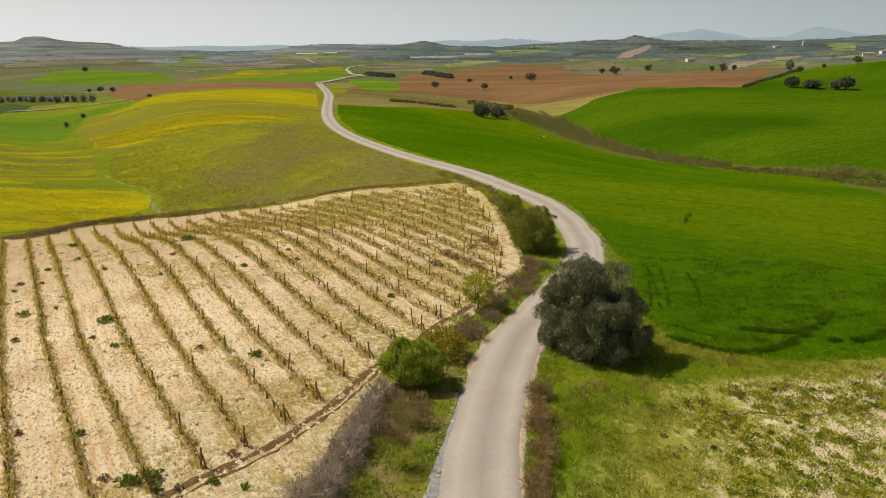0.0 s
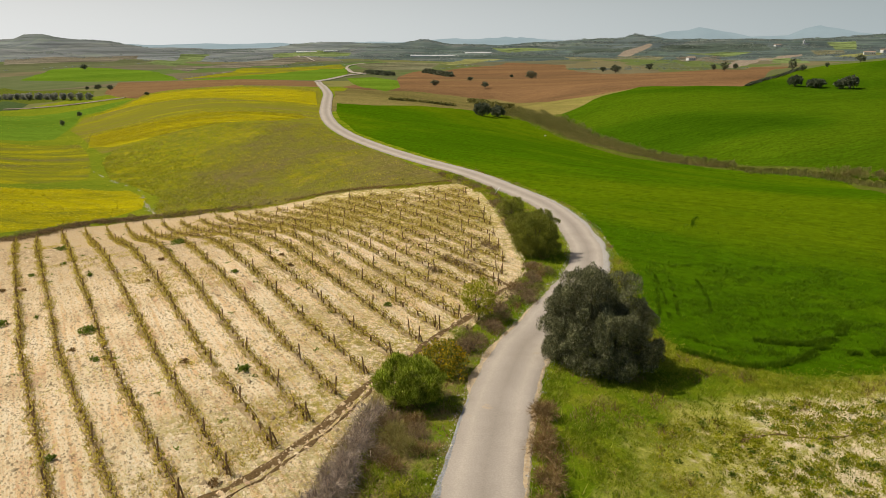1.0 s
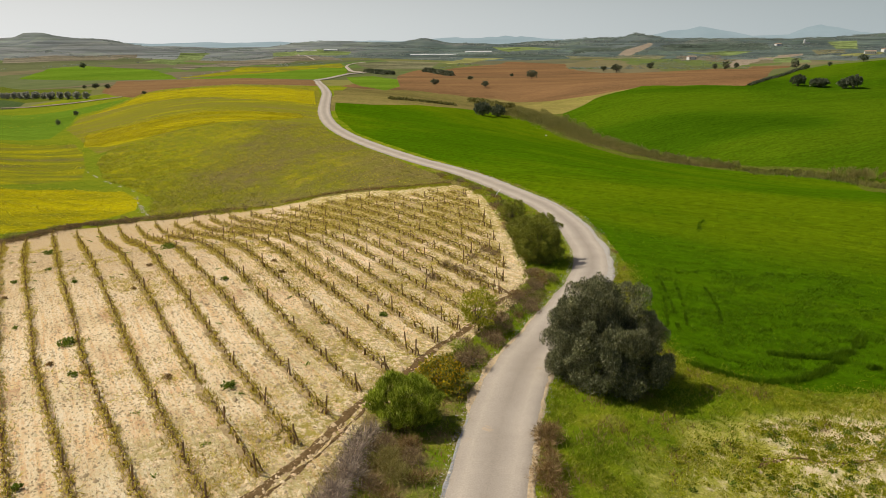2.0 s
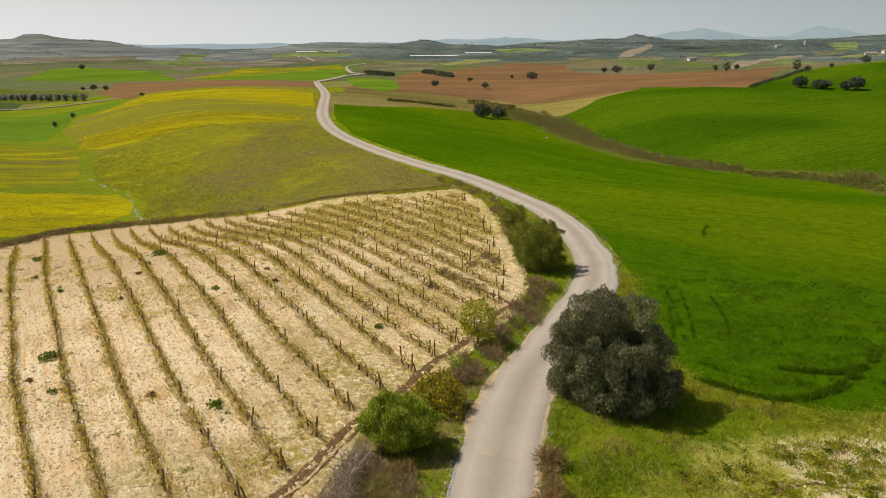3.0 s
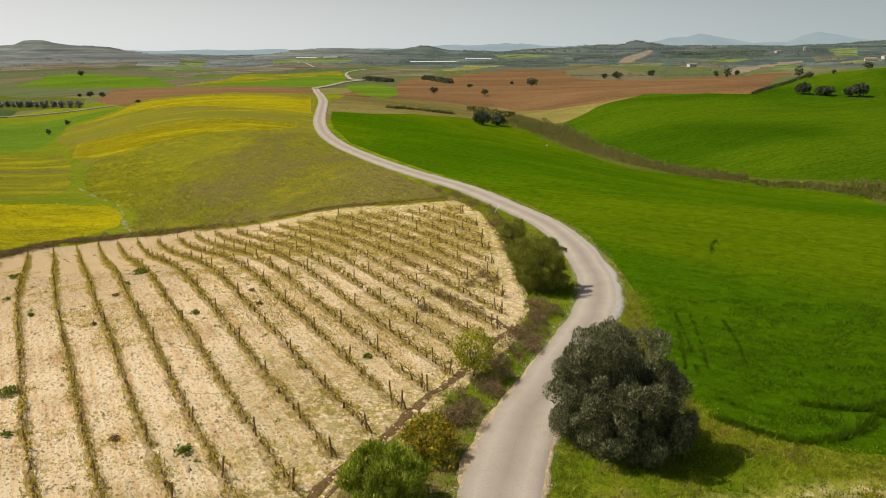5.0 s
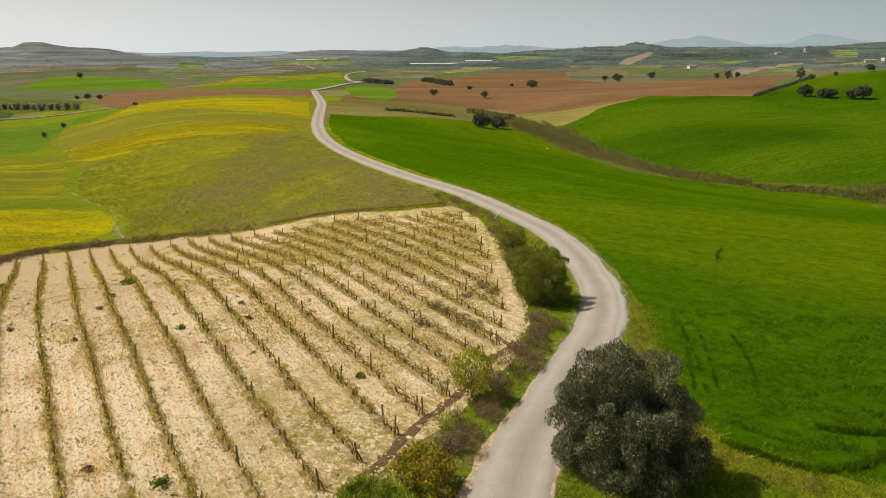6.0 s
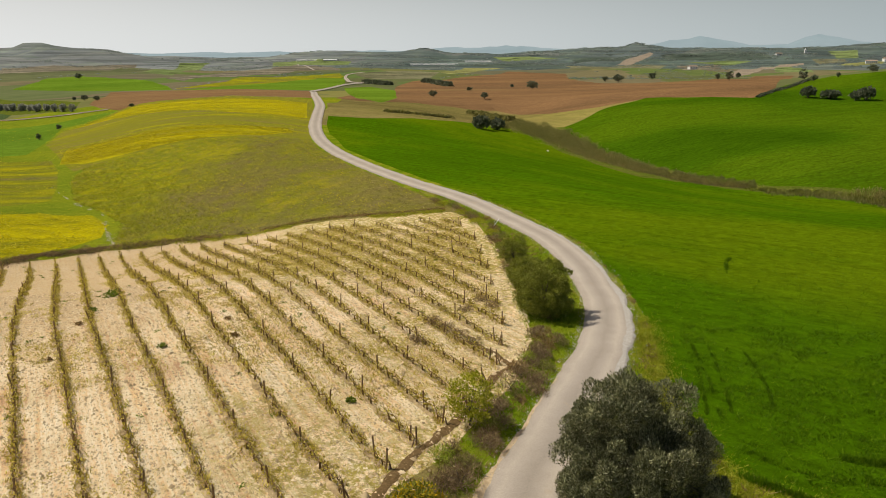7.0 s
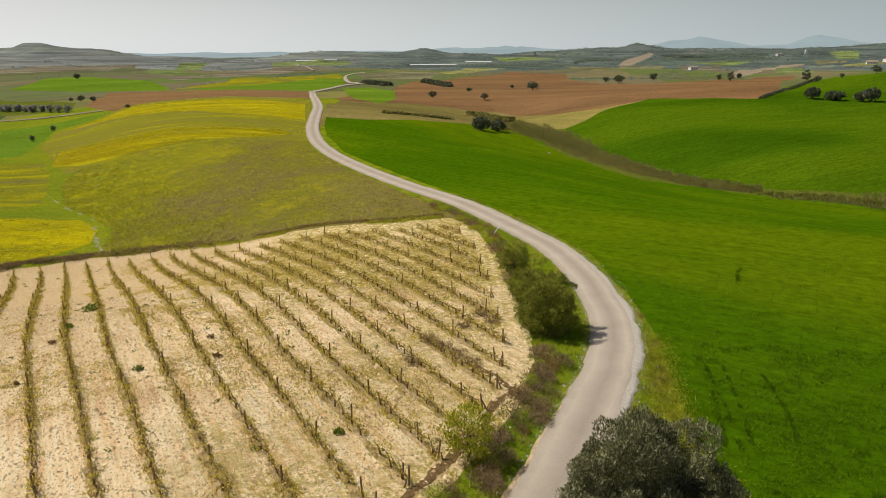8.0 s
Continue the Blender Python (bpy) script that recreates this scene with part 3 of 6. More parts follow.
def height(x, y):
    x, y = np.asarray(x, float), np.asarray(y, float)
    r = np.hypot(x, y)
    z = soft(y, ALONG, 14)
    z = z + 1.5 * bump(x, y, -19, 60, 15, 17, 8)                      # knoll under the vines
    z = z - 0.5 * bump(x, y, -28, 44, 14, 16)
    z = z - 1.6 * bump(x, y, -62, 92, 34, 18, -20)                    # the field falls behind the vines
    z = z - 1.5 / (1 + np.exp(-np.clip(x - 9, -60, 60) / 2.2)) * np.exp(-((y - 22) / 26) ** 2)
    z = z - 6.2 * np.exp(-(far_from(x, y, STREAM) / 29) ** 2)         # stream valley
    z = z - 5.4 * np.exp(-(far_from(x, y, GULLY) / 27) ** 2)          # gully with the reeds
    z = z + 2.6 * bump(x, y, -75, 250, 60, 70)                        # flowering hill
    z = z + 18 * bump(x, y, 290, 350, 135, 110) + 2.6 * bump(x, y, 110, 300, 60, 55)
    z = z + 4 * bump(x, y, 160, 600, 220, 110) - 7 * bump(x, y, -330, 500, 160, 200)
    z = z + 5 * bump(x, y, -160, 700, 160, 120)
    swell = np.clip((r - 200) / 1200, 0, 1)
    z = z + swell * (6 * np.sin(x / 190 + 1.3) * np.sin(y / 230 + .4) + 3 * np.sin(x / 77 + y / 131))
    # hills of the distance
    bear = x / np.maximum(y, 400)
    z = z + knots(bear * 2060, HILLTOP) * np.exp(-np.abs((y - 2060) / 260) ** 2.4)     # flat-topped hill
    z = z + knots(bear * 2600, MIDRIDGE) * np.exp(-((y - 2600) / 330) ** 2) + knots(bear * 2120, FRONTRIDGE) * np.exp(-((y - 2120) / 230) ** 2)
    rough = np.clip((r - 1300) / 500, 0, 1) * np.clip((3600 - r) / 400, 0, 1)
    z = z + rough * (2.2 * np.sin(x / 43 + y / 97) * np.sin(y / 61 - x / 133) + 1.5 * np.sin(x / 19 + 2 * np.sin(y / 120)) * np.sin(y / 47 + x / 71))
    z = z + knots(bear * 4300, RIDGE) * np.exp(-((y - 4300) / 260) ** 2)              # mountains
    z = z + np.exp(-((y - 4300) / 260) ** 2) * np.clip(knots(bear * 4300, RIDGE) / 60, 0, 1) * (4 * np.sin(bear * 130) + 3 * np.sin(bear * 310 + 1) + 2 * np.sin(bear * 570 + y / 90))
    return z


# ---- outlines of road and fields ----
ROAD = [(0.7, 18.8), (0.9, 22.5), (1.2, 26), (1.9, 30.2), (2.9, 35.2), (4.3, 40), (6.4, 45), (8.3, 49.9), (10.8, 55.7), (13, 62.9), (13.8, 70), (13.6, 78.8), (12, 88.7), (8.5, 99.3), (4.5, 110.4), (0.2, 119.1), (-6.1, 130), (-12.1, 141.1), (-17.9, 152.6), (-23.9, 166.2), (-29.4, 182.9), (-34.2, 204.5), (-38.1, 230.8), (-42.6, 261.8), (-50.5, 301), (-59.5, 346), (-67.6, 390), (-74.2, 424)]
ROADFAR = [(-73.6, 421), (-76.2, 434), (-74.9, 452), (-74, 490), (-71.5, 545), (-57.5, 590)]
ROADFAR2 = [(-65.3, 578), (-83.1, 636), (-132.2, 988), (-136.2, 1082), (-122.5, 1134)]
ROADFAR3 = [(-219.6, 1238), (-255.8, 1384), (-396.9, 1986)]
VINEYARD = [(-64.5, 57.5), (-56.6, 84.5), (-55.2, 99.5), (-46.7, 106.5), (-36.2, 108.5), (-25.7, 106.8), (-16.9, 107), (-6.1, 104.5), (1.6, 104.5), (4.7, 97.5), (6.6, 83), (6.8, 70.8), (7.1, 64.8), (6.7, 58), (4.9, 51.4), (3.1, 47.3), (1.2, 43.6), (-1.4, 39.5), (-3.7, 35.5), (-4.4, 32), (-5.5, 28), (-6, 24.5), (-6.2, 21.8), (-6.8, 16), (-28.4, 16)]
VERGE = [(1.7, 108), (4.8, 99), (6.1, 79.5), (6.4, 65), (6.3, 58.5), (3.9, 50.8), (1.6, 44.8), (-1.4, 39.5), (-3.7, 35.5), (-4.4, 32), (-5.5, 28), (-6, 24.5), (-6.2, 21.8), (-6.8, 16), (26.7, 17.8), (48.1, 37.5), (27, 38.5), (22.6, 38), (19.3, 38.5), (17.2, 40.2), (14.2, 41.6), (13.5, 47.8), (14.6, 55.5), (15.9, 63.5), (16.4, 73), (15.6, 85.8), (11.2, 100.6), (4.6, 117.0), (-3.3, 131.3), (-12.4, 148.5), (-21.2, 167.6), (-28.3, 190.5), (-31.8, 209), (-35.5, 205.5), (-31.7, 182), (-25.5, 164.2), (-17.7, 147.2), (-9.5, 131.2), (-2.9, 117.5)]
WHEAT = [(-34.8, 230.2), (-22.9, 227.8), (-5.1, 239.2), (8.6, 253.5), (24.3, 260), (31.5, 251.2), (29.6, 230.8), (30.8, 205), (36.5, 180), (41.9, 160.8), (51.4, 153.8), (55.4, 147.5), (63, 142.8), (73.4, 138), (76.3, 131), (61.2, 95), (63.7, 75), (48.1, 37.5), (27, 38.5), (22.6, 38), (19.3, 38.5), (17.2, 40.2), (14.2, 41.6), (13.5, 47.8), (14.6, 55.5), (15.9, 63.5), (16.4, 73), (15.6, 85.8), (11.2, 100.6), (4.6, 117.0), (-3.3, 131.3), (-12.4, 148.5), (-21.2, 167.6), (-28.3, 190.5), (-31.8, 209)]
HILLFIELD = [(41.6, 246.5), (52, 260.5), (64.4, 274.5), (77.3, 287), (91.1, 281.2), (112.2, 273.5), (133.3, 297.5), (155.8, 326), (181.6, 352), (208.5, 344), (268.8, 312), (83.5, 70), (79.4, 124), (79.7, 137.2), (75.7, 142.8), (65.1, 148), (57.6, 153.8), (54.1, 162.2), (46.7, 180), (42.3, 209.8), (39.9, 235.5)]
SCRUB = [(24.3, 260), (41.6, 246.5), (39.9, 235.5), (42.3, 209.8), (46.7, 180), (54.1, 162.2), (57.6, 153.8), (65.1, 148), (75.7, 142.8), (79.7, 137.2), (79.4, 124), (83.5, 70), (63.7, 75), (61.2, 95), (76.3, 131), (73.4, 138), (63, 142.8), (55.4, 147.5), (51.4, 153.8), (41.9, 160.8), (36.5, 180), (30.8, 205), (29.6, 230.8), (31.5, 251.2)]
TAN = [(21.8, 295.8), (34.4, 284), (46.4, 276), (58.7, 273), (77.3, 287), (64.4, 274.5), (52, 260.5), (41.6, 246.5), (24.3, 260)]
PLOUGHED = [(-45.3, 310), (-43.4, 380), (-23.6, 312), (-34, 510), (-26.6, 620), (10.3, 880), (117.4, 1316), (199.9, 1200), (106.5, 584), (118.6, 536), (151.4, 534), (207.1, 574), (389.3, 922), (427.8, 898), (134.4, 300), (112.2, 273.5), (77.3, 287), (58.7, 273), (46.4, 276), (34.4, 284), (22.3, 302), (3.3, 306), (-15.8, 302), (-31.5, 293.5)]
DRYSTRIP = [(-42.6, 278.2), (-30.7, 286.2), (-15.5, 296.2), (3.2, 304), (21.8, 295.8), (24.3, 260), (8.6, 253.5), (-5.1, 239.2), (-22.9, 227.8), (-34.8, 230.2)]
FALLOW = [(-46.7, 106.5), (-36.2, 108.5), (-25.7, 106.8), (-16.9, 107), (-6.1, 104.5), (1.6, 104.5), (1.7, 108), (-2.9, 117.5), (-9.5, 131.2), (-17.7, 147.2), (-25.5, 164.2), (-31.7, 182), (-45.8, 186.5), (-58.2, 188), (-67.5, 184.2), (-76.2, 179.5), (-81.4, 171.5), (-77.3, 157.8), (-66.4, 137.8), (-57.3, 129.2), (-50.6, 121.5), (-47.3, 111.5)]
FLOWERHILL = [(-52.2, 296.2), (-103.7, 362), (-109.2, 312), (-116.2, 281.8), (-112.7, 242.2), (-120.6, 238.2), (-112.5, 210.8), (-98.3, 192), (-82.3, 168.8), (-81.4, 171.5), (-76.2, 179.5), (-67.5, 184.2), (-58.2, 188), (-45.8, 186.5), (-31.7, 182), (-35.5, 205.5), (-41, 239.2)]
BANDA = [(-113.7, 275.5), (-102, 291), (-87.3, 304), (-64.7, 287.8), (-49.2, 271.5), (-39.9, 222), (-57.6, 229.8), (-77.7, 242), (-94.8, 246.8), (-105.9, 244.8), (-112.1, 241), (-118.9, 238.8), (-111.4, 253.2)]
BANDB = [(-98.5, 197.5), (-87.6, 204.2), (-76, 209), (-64, 208), (-51.3, 203.5), (-41, 200), (-37.3, 193), (-46.3, 188.5), (-58.7, 189.8), (-68.3, 186.5), (-77, 181.5), (-83.9, 177), (-90.5, 178.8)]
MEADOW = [(-223.7, 202.5), (-174.5, 280), (-136.1, 261.8), (-120.6, 260.2), (-113.6, 268.8), (-116.2, 281.8), (-112.7, 242.2), (-120.6, 238.2), (-112.5, 210.8), (-98.3, 192), (-82.3, 168.8), (-77.3, 157.8), (-66.4, 137.8), (-57.3, 129.2), (-50.6, 121.5), (-47.3, 111.5), (-46.7, 106.5), (-55.2, 99.5), (-56.6, 84.5), (-64.5, 57.5)]
LOWYELLOW = [(-100.2, 93.5), (-77.2, 118.8), (-67.1, 127.5), (-58.4, 126.8), (-52.4, 120.8), (-50, 113.2), (-52.6, 106.8), (-56.4, 102), (-60.6, 91), (-68.5, 61.5)]
STRIPES = [(-143.2, 137.2), (-113.6, 179.2), (-95.9, 184), (-86.2, 169.8), (-76.4, 150.8), (-71.4, 138.8), (-79.2, 122), (-103.9, 97.2)]
GREENLEFT = [(-194.2, 189), (-167.4, 268.2), (-142.5, 261.8), (-132.3, 262.5), (-113.5, 265.8), (-119, 247.5), (-124.8, 245), (-113.6, 211.2), (-107.7, 193.8), (-116.9, 184.8), (-151.6, 145.8)]
BROWNLEFT = [(-146.8, 308), (-247.6, 542), (-192.1, 518), (-139.1, 502), (-79.9, 444), (-54.2, 308), (-108.2, 378), (-112, 320), (-117.6, 285.2), (-115.1, 267.2), (-131.6, 285)]
FARGREEN = [(-361.4, 614), (-407.5, 756), (-392.6, 798), (-283.6, 696), (-224.3, 594), (-195.7, 528), (-255.6, 560), (-319.4, 598)]
FARYELLOW = [(-203, 548), (-185, 618), (-220.1, 998), (-160.2, 1122), (-138.3, 1010), (-114.3, 654), (-142.7, 582), (-173.6, 550)]
FARGREENB = [(-192.1, 518), (-173.6, 550), (-142.7, 582), (-114.3, 654), (-138.3, 1010), (-78.1, 580), (-77.8, 454), (-139.1, 502)]
GROVE = [(-265.2, 310), (-325.5, 530), (-162.8, 334), (-142.9, 289.5), (-182.9, 314), (-191.4, 308), (-189.3, 219.2)]
DARKLEFT = [(-163.6, 188.5), (-183.4, 294.8), (-175.5, 292.5), (-182.9, 314), (-213, 344), (-198.9, 230.8)]
GREENMID = [(-67.6, 494), (-50, 512), (-30, 448), (-20.5, 322), (-24.4, 292), (-36, 314)]
WEEDY = [(9.8, 31.8), (13.2, 33.8), (17, 35.2), (22.2, 34.8), (26.5, 35.4), (47.9, 34.8), (26.7, 17.8), (7.9, 16.8), (8.2, 23.2), (8.9, 28)]
VINES = [(-65, 58), (-53.3, 79.2), (-53.9, 97), (-45.7, 104), (-35.1, 105), (-24.5, 101), (-16.2, 102.2), (-5.9, 99.5), (1.1, 99.8), (3.7, 92.5), (4.6, 79.8), (5, 62.5), (4.4, 54.5), (2, 48), (-1.8, 41.2), (-4.1, 37.5), (-5.5, 34.8), (-7.2, 30), (-8.4, 27.8), (-9.8, 26), (-11.2, 24.2), (-12.3, 22.8), (-14.6, 19.8), (-21.4, 16)]
DITCH = [(2.2, 57.4), (3.4, 55.9), (4.7, 53.4), (3.5, 51.4), (2.8, 48.8), (0.6, 44.6), (-1.1, 41.6), (-2.9, 37.5), (-4.6, 34.8), (-5.9, 31), (-6.8, 29.2), (-8, 27), (-9.3, 25.2), (-10.8, 23.8), (-11.9, 22.2), (-13.3, 20.5)]
DITCH_RIGHT = [(13.7, 31), (15.8, 31.8), (17.8, 31.5), (19.7, 31.8), (21.9, 32.5), (23.7, 33), (26.9, 34)]
QUARRY = [(432.6, 1826), (511, 2010), (597.9, 2130), (600.4, 2098), (539, 1970), (442.8, 1754)]
PALETRACK = [(361.9, 934), (622.8, 1466), (833.8, 1818), (903.5, 1834), (892.5, 1802), (808.3, 1746), (445.1, 1028), (363.2, 910)]
TREES_R = [(130.7, 269.5), (136.5, 265.5), (146.6, 260.8)]
TREES_TWO = [(12.4, 237.5), (18, 243.5)]
TREES_MID = [(-4.3, 338), (18.3, 326), (54.4, 452), (46.7, 502), (16.2, 448), (123.9, 564), (128.4, 542), (165.4, 584), (220.4, 592), (216.1, 558), (359.7, 894), (158.2, 330), (160.9, 326), (199, 348), (179.1, 340)]
TREES_LEFT = [(-371.8, 748), (-166.6, 346), (-156.1, 336), (-114.5, 276.2), (-125.1, 244.2), (-120.9, 224.5), (-182.9, 368)]
HEDGES = [(-60.8, 578), (-40.2, 542), (-14.2, 606), (3.8, 518), (-19.2, 250.8), (-3.4, 255), (2.7, 261.2), (12.5, 295.5), (24.8, 277)]
WEEDS = [(-33.1, 52.4), (-30.2, 44.8), (-23.5, 43), (-41.5, 73.2), (-42.4, 70.4), (-35, 56.8), (-34.8, 52.4), (-34.2, 50.4), (-27.8, 39.8), (-28.5, 46), (-22.9, 39.9), (-20.8, 38.4), (-15.3, 37.8), (-11.7, 36.6), (-23.5, 52.7), (-29.5, 55.6), (-24.9, 59.1), (-34.6, 61.1), (-20.4, 27.6), (-17.5, 27.5), (-14.6, 23.8), (-13.5, 23.5), (-12.7, 23.8), (-12.1, 23), (-11.3, 23.1), (-10, 23.6), (-9.8, 25.7), (-8.6, 23.2), (-14.5, 59.3), (-25.7, 62.5), (-27, 68.5), (-17.1, 54.1), (-13.1, 56.1), (-4.4, 47.6)]
LARGE_WEEDS = {1: 1.0, 2: 1.1, 3: 1.2, 13: .8, 21: .9, 22: 1.1, 29: .8, 30: 1.4}
BRAMBLE = [(-3.7, 31.5), (-4.2, 29.2), (-4.6, 27), (-4.9, 25.5), (-5.2, 23.8), (-5.3, 22.2)]
RUST = [(4.6, 31.5), (4.4, 29.2), (4.3, 27), (4, 25.2), (3.6, 23.5), (3.3, 22)]
FARB = [(979.1, 1986), (399.9, 1176), (1020.9, 1746), (1050.1, 1762), (897.1, 1962), (920.5, 1954), (19.6, 1642), (-412.5, 2194), (895.3, 1802)]


def part(name, bm_or_mesh, material, parent=None, label=""):
    """Links a bmesh or a mesh as one object, under a thing or a part."""
    me = bm_or_mesh
    if isinstance(bm_or_mesh, bmesh.types.BMesh):
        me = bpy.data.meshes.new(name)
        bm_or_mesh.to_mesh(me)
        bm_or_mesh.free()
    if material is not None and not me.materials:
        me.materials.append(material)
    ob = new(name, me)
    ob.parent = parent
    if label:
        ob["label"] = label
    return ob


def mesh_np(name, verts, faces, material=None, smooth=False):
    """A mesh from arrays: faces all with the same number of corners."""
    verts, faces = np.asarray(verts, np.float32), np.asarray(faces, np.int32)
    me = bpy.data.meshes.new(name)
    k = faces.shape[1]
    me.vertices.add(len(verts))
    me.vertices.foreach_set("co", verts.ravel())
    me.loops.add(faces.size)
    me.loops.foreach_set("vertex_index", faces.ravel())
    me.polygons.add(len(faces))
    me.polygons.foreach_set("loop_start", np.arange(0, faces.size, k, dtype=np.int32))
    me.update(calc_edges=True)
    if smooth:
        me.polygons.foreach_set("use_smooth", np.ones(len(faces), bool))
    if material:
        me.materials.append(material)
    return me


def inside(x, y, ring):
    hit = np.zeros(np.shape(x), bool)
    for (ax, ay), (bx, by) in zip(ring, ring[1:] + ring[:1]):
        if ay != by:
            hit ^= ((ay > y) != (by > y)) & (x < (bx - ax) * (y - ay) / (by - ay) + ax)
    return hit


def spline(points, step):
    """A smooth line through points, with a point about every step metres."""
    p = [Vector((*q, 0)) for q in points]
    p = [2 * p[0] - p[1]] + p + [2 * p[-1] - p[-2]]
    out = []
    for a, b, c, d in zip(p, p[1:], p[2:], p[3:]):
        n = max(2, int((c - b).length / step))
        for i in range(n):
            t = i / n
            q = 0.5 * (2 * b + (c - a) * t + (2 * a - 5 * b + 4 * c - d) * t * t + (3 * b - a - 3 * c + d) * t ** 3)
            out.append((q.x, q.y))
    return out + [points[-1]]


def beside(line, off):
    """The line moved sideways, to its right, by off metres."""
    a = np.array(line)
    d = np.gradient(a, axis=0)
    d /= np.linalg.norm(d, axis=1)[:, None]
    return a + np.stack([d[:, 1], -d[:, 0]], 1) * np.asarray(off).reshape(-1, 1)


road_line = spline([(0.3, -60), (0.4, -20), (0.5, 5)] + ROAD, 0.5)

FAR_PLAIN_A = [(-320, 30), (-320, 250), (-190, 300), (-130, 300), (-42, 320), (-36, 200), (0, 100), (0, 30)]
FAR_PLAIN_B = [(-42, 320), (60, 300), (160, 290), (320, 230), (320, 0), (0, 0), (0, 100), (-36, 200)]
FAR_PLAIN_C = [(-64.5, 57.5), (-28.4, 22), (-6.8, 22), (-7, -90), (-130, -90), (-130, 57)]
FAR_PLAIN_D = [(-6.8, 24), (-7, -90), (130, -90), (130, 37), (48, 37.5), (26, 24)]
FAR_PLAIN_E = [(-386.7, 944.0), (-723.6, 2010.0), (-640.4, 2002.0), (-598.3, 1802.0), (-312.3, 842.0)]
FAR_PLAIN_F = [(-510.0, 2178.0), (-421.3, 2242.0), (-270.4, 2138.0), (-259.1, 1962.0), (-403.2, 2002.0), (-363.1, 1546.0)]
FAR_PLAIN_G = [(769.5, 1746.0), (848.5, 1778.0), (685.4, 1400.0), (478.1, 948.0), (446.0, 984.0)]
FAR_PLAIN_H = [(628.3, 1922.0), (747.8, 1922.0), (811.6, 1906.0), (693.0, 1818.0)]
FAR_PLAIN_I = [(1072.9, 2050.0), (1158.9, 2050.0), (1061.2, 1874.0), (999.8, 1858.0)]
FAR_PLAIN_J = [(156.5, 2378.0), (377.4, 2178.0), (192.3, 2162.0)]
FAR_PLAIN_K = [(-269.1, 708.0), (-359.9, 1292.0), (-302.7, 1484.0), (-242.2, 1184.0), (-267.2, 1010.0), (-228.7, 650.0)]
FAR_PLAIN_L = [(-344.4, 1466.0), (-407.8, 2002.0), (-203.8, 1358.0), (-167.4, 1220.0), (-245.8, 1250.0), (-268.6, 1140.0)]
FAR_PLAIN_M = [(554.0, 1738.0), (707.9, 1858.0), (432.4, 1142.0), (370.8, 1142.0)]
FAR_PLAIN_N = [(-891.0, 1472.0), (-812.3, 1586.0), (-746.4, 1778.0), (-442.8, 980.0), (-539.4, 888.0)]
FAR_PLAIN_O = [(-136.3, 1118.0), (-67.6, 1222.0), (-4.4, 1236.0), (-18.8, 868.0), (-82.2, 900.0), (-120.3, 1024.0)]
FAR_PLAIN_P = [(941.4, 1866.0), (1012.4, 1842.0), (979.3, 1770.0), (913.4, 1778.0)]
FAR_PLAIN_Q = [(241.9, 1456.0), (469.9, 1818.0), (553.1, 1770.0), (312.1, 1282.0), (232.1, 1334.0)]
FAR_PLAIN_R = [(-11.0, 1224.0), (43.1, 1452.0), (118.5, 1416.0), (65.0, 1348.0), (10.8, 1130.0)]
FAR_PLAIN_S = [(916.6, 1706.0), (1023.2, 1786.0), (1079.7, 1794.0), (1018.7, 1690.0), (946.5, 1666.0)]
FAR_PLAIN_T = [(6.6, 1562.0), (140.4, 1578.0), (309.8, 1866.0), (235.9, 1420.0), (105.9, 1438.0)]
FAR_PLAIN_U = [(350.1, 2018.0), (538.9, 2090.0), (481.6, 1922.0), (344.2, 1898.0)]
FAR_PLAIN_V = [(612.1, 2066.0), (884.3, 2002.0), (858.0, 1906.0), (597.3, 1962.0)]

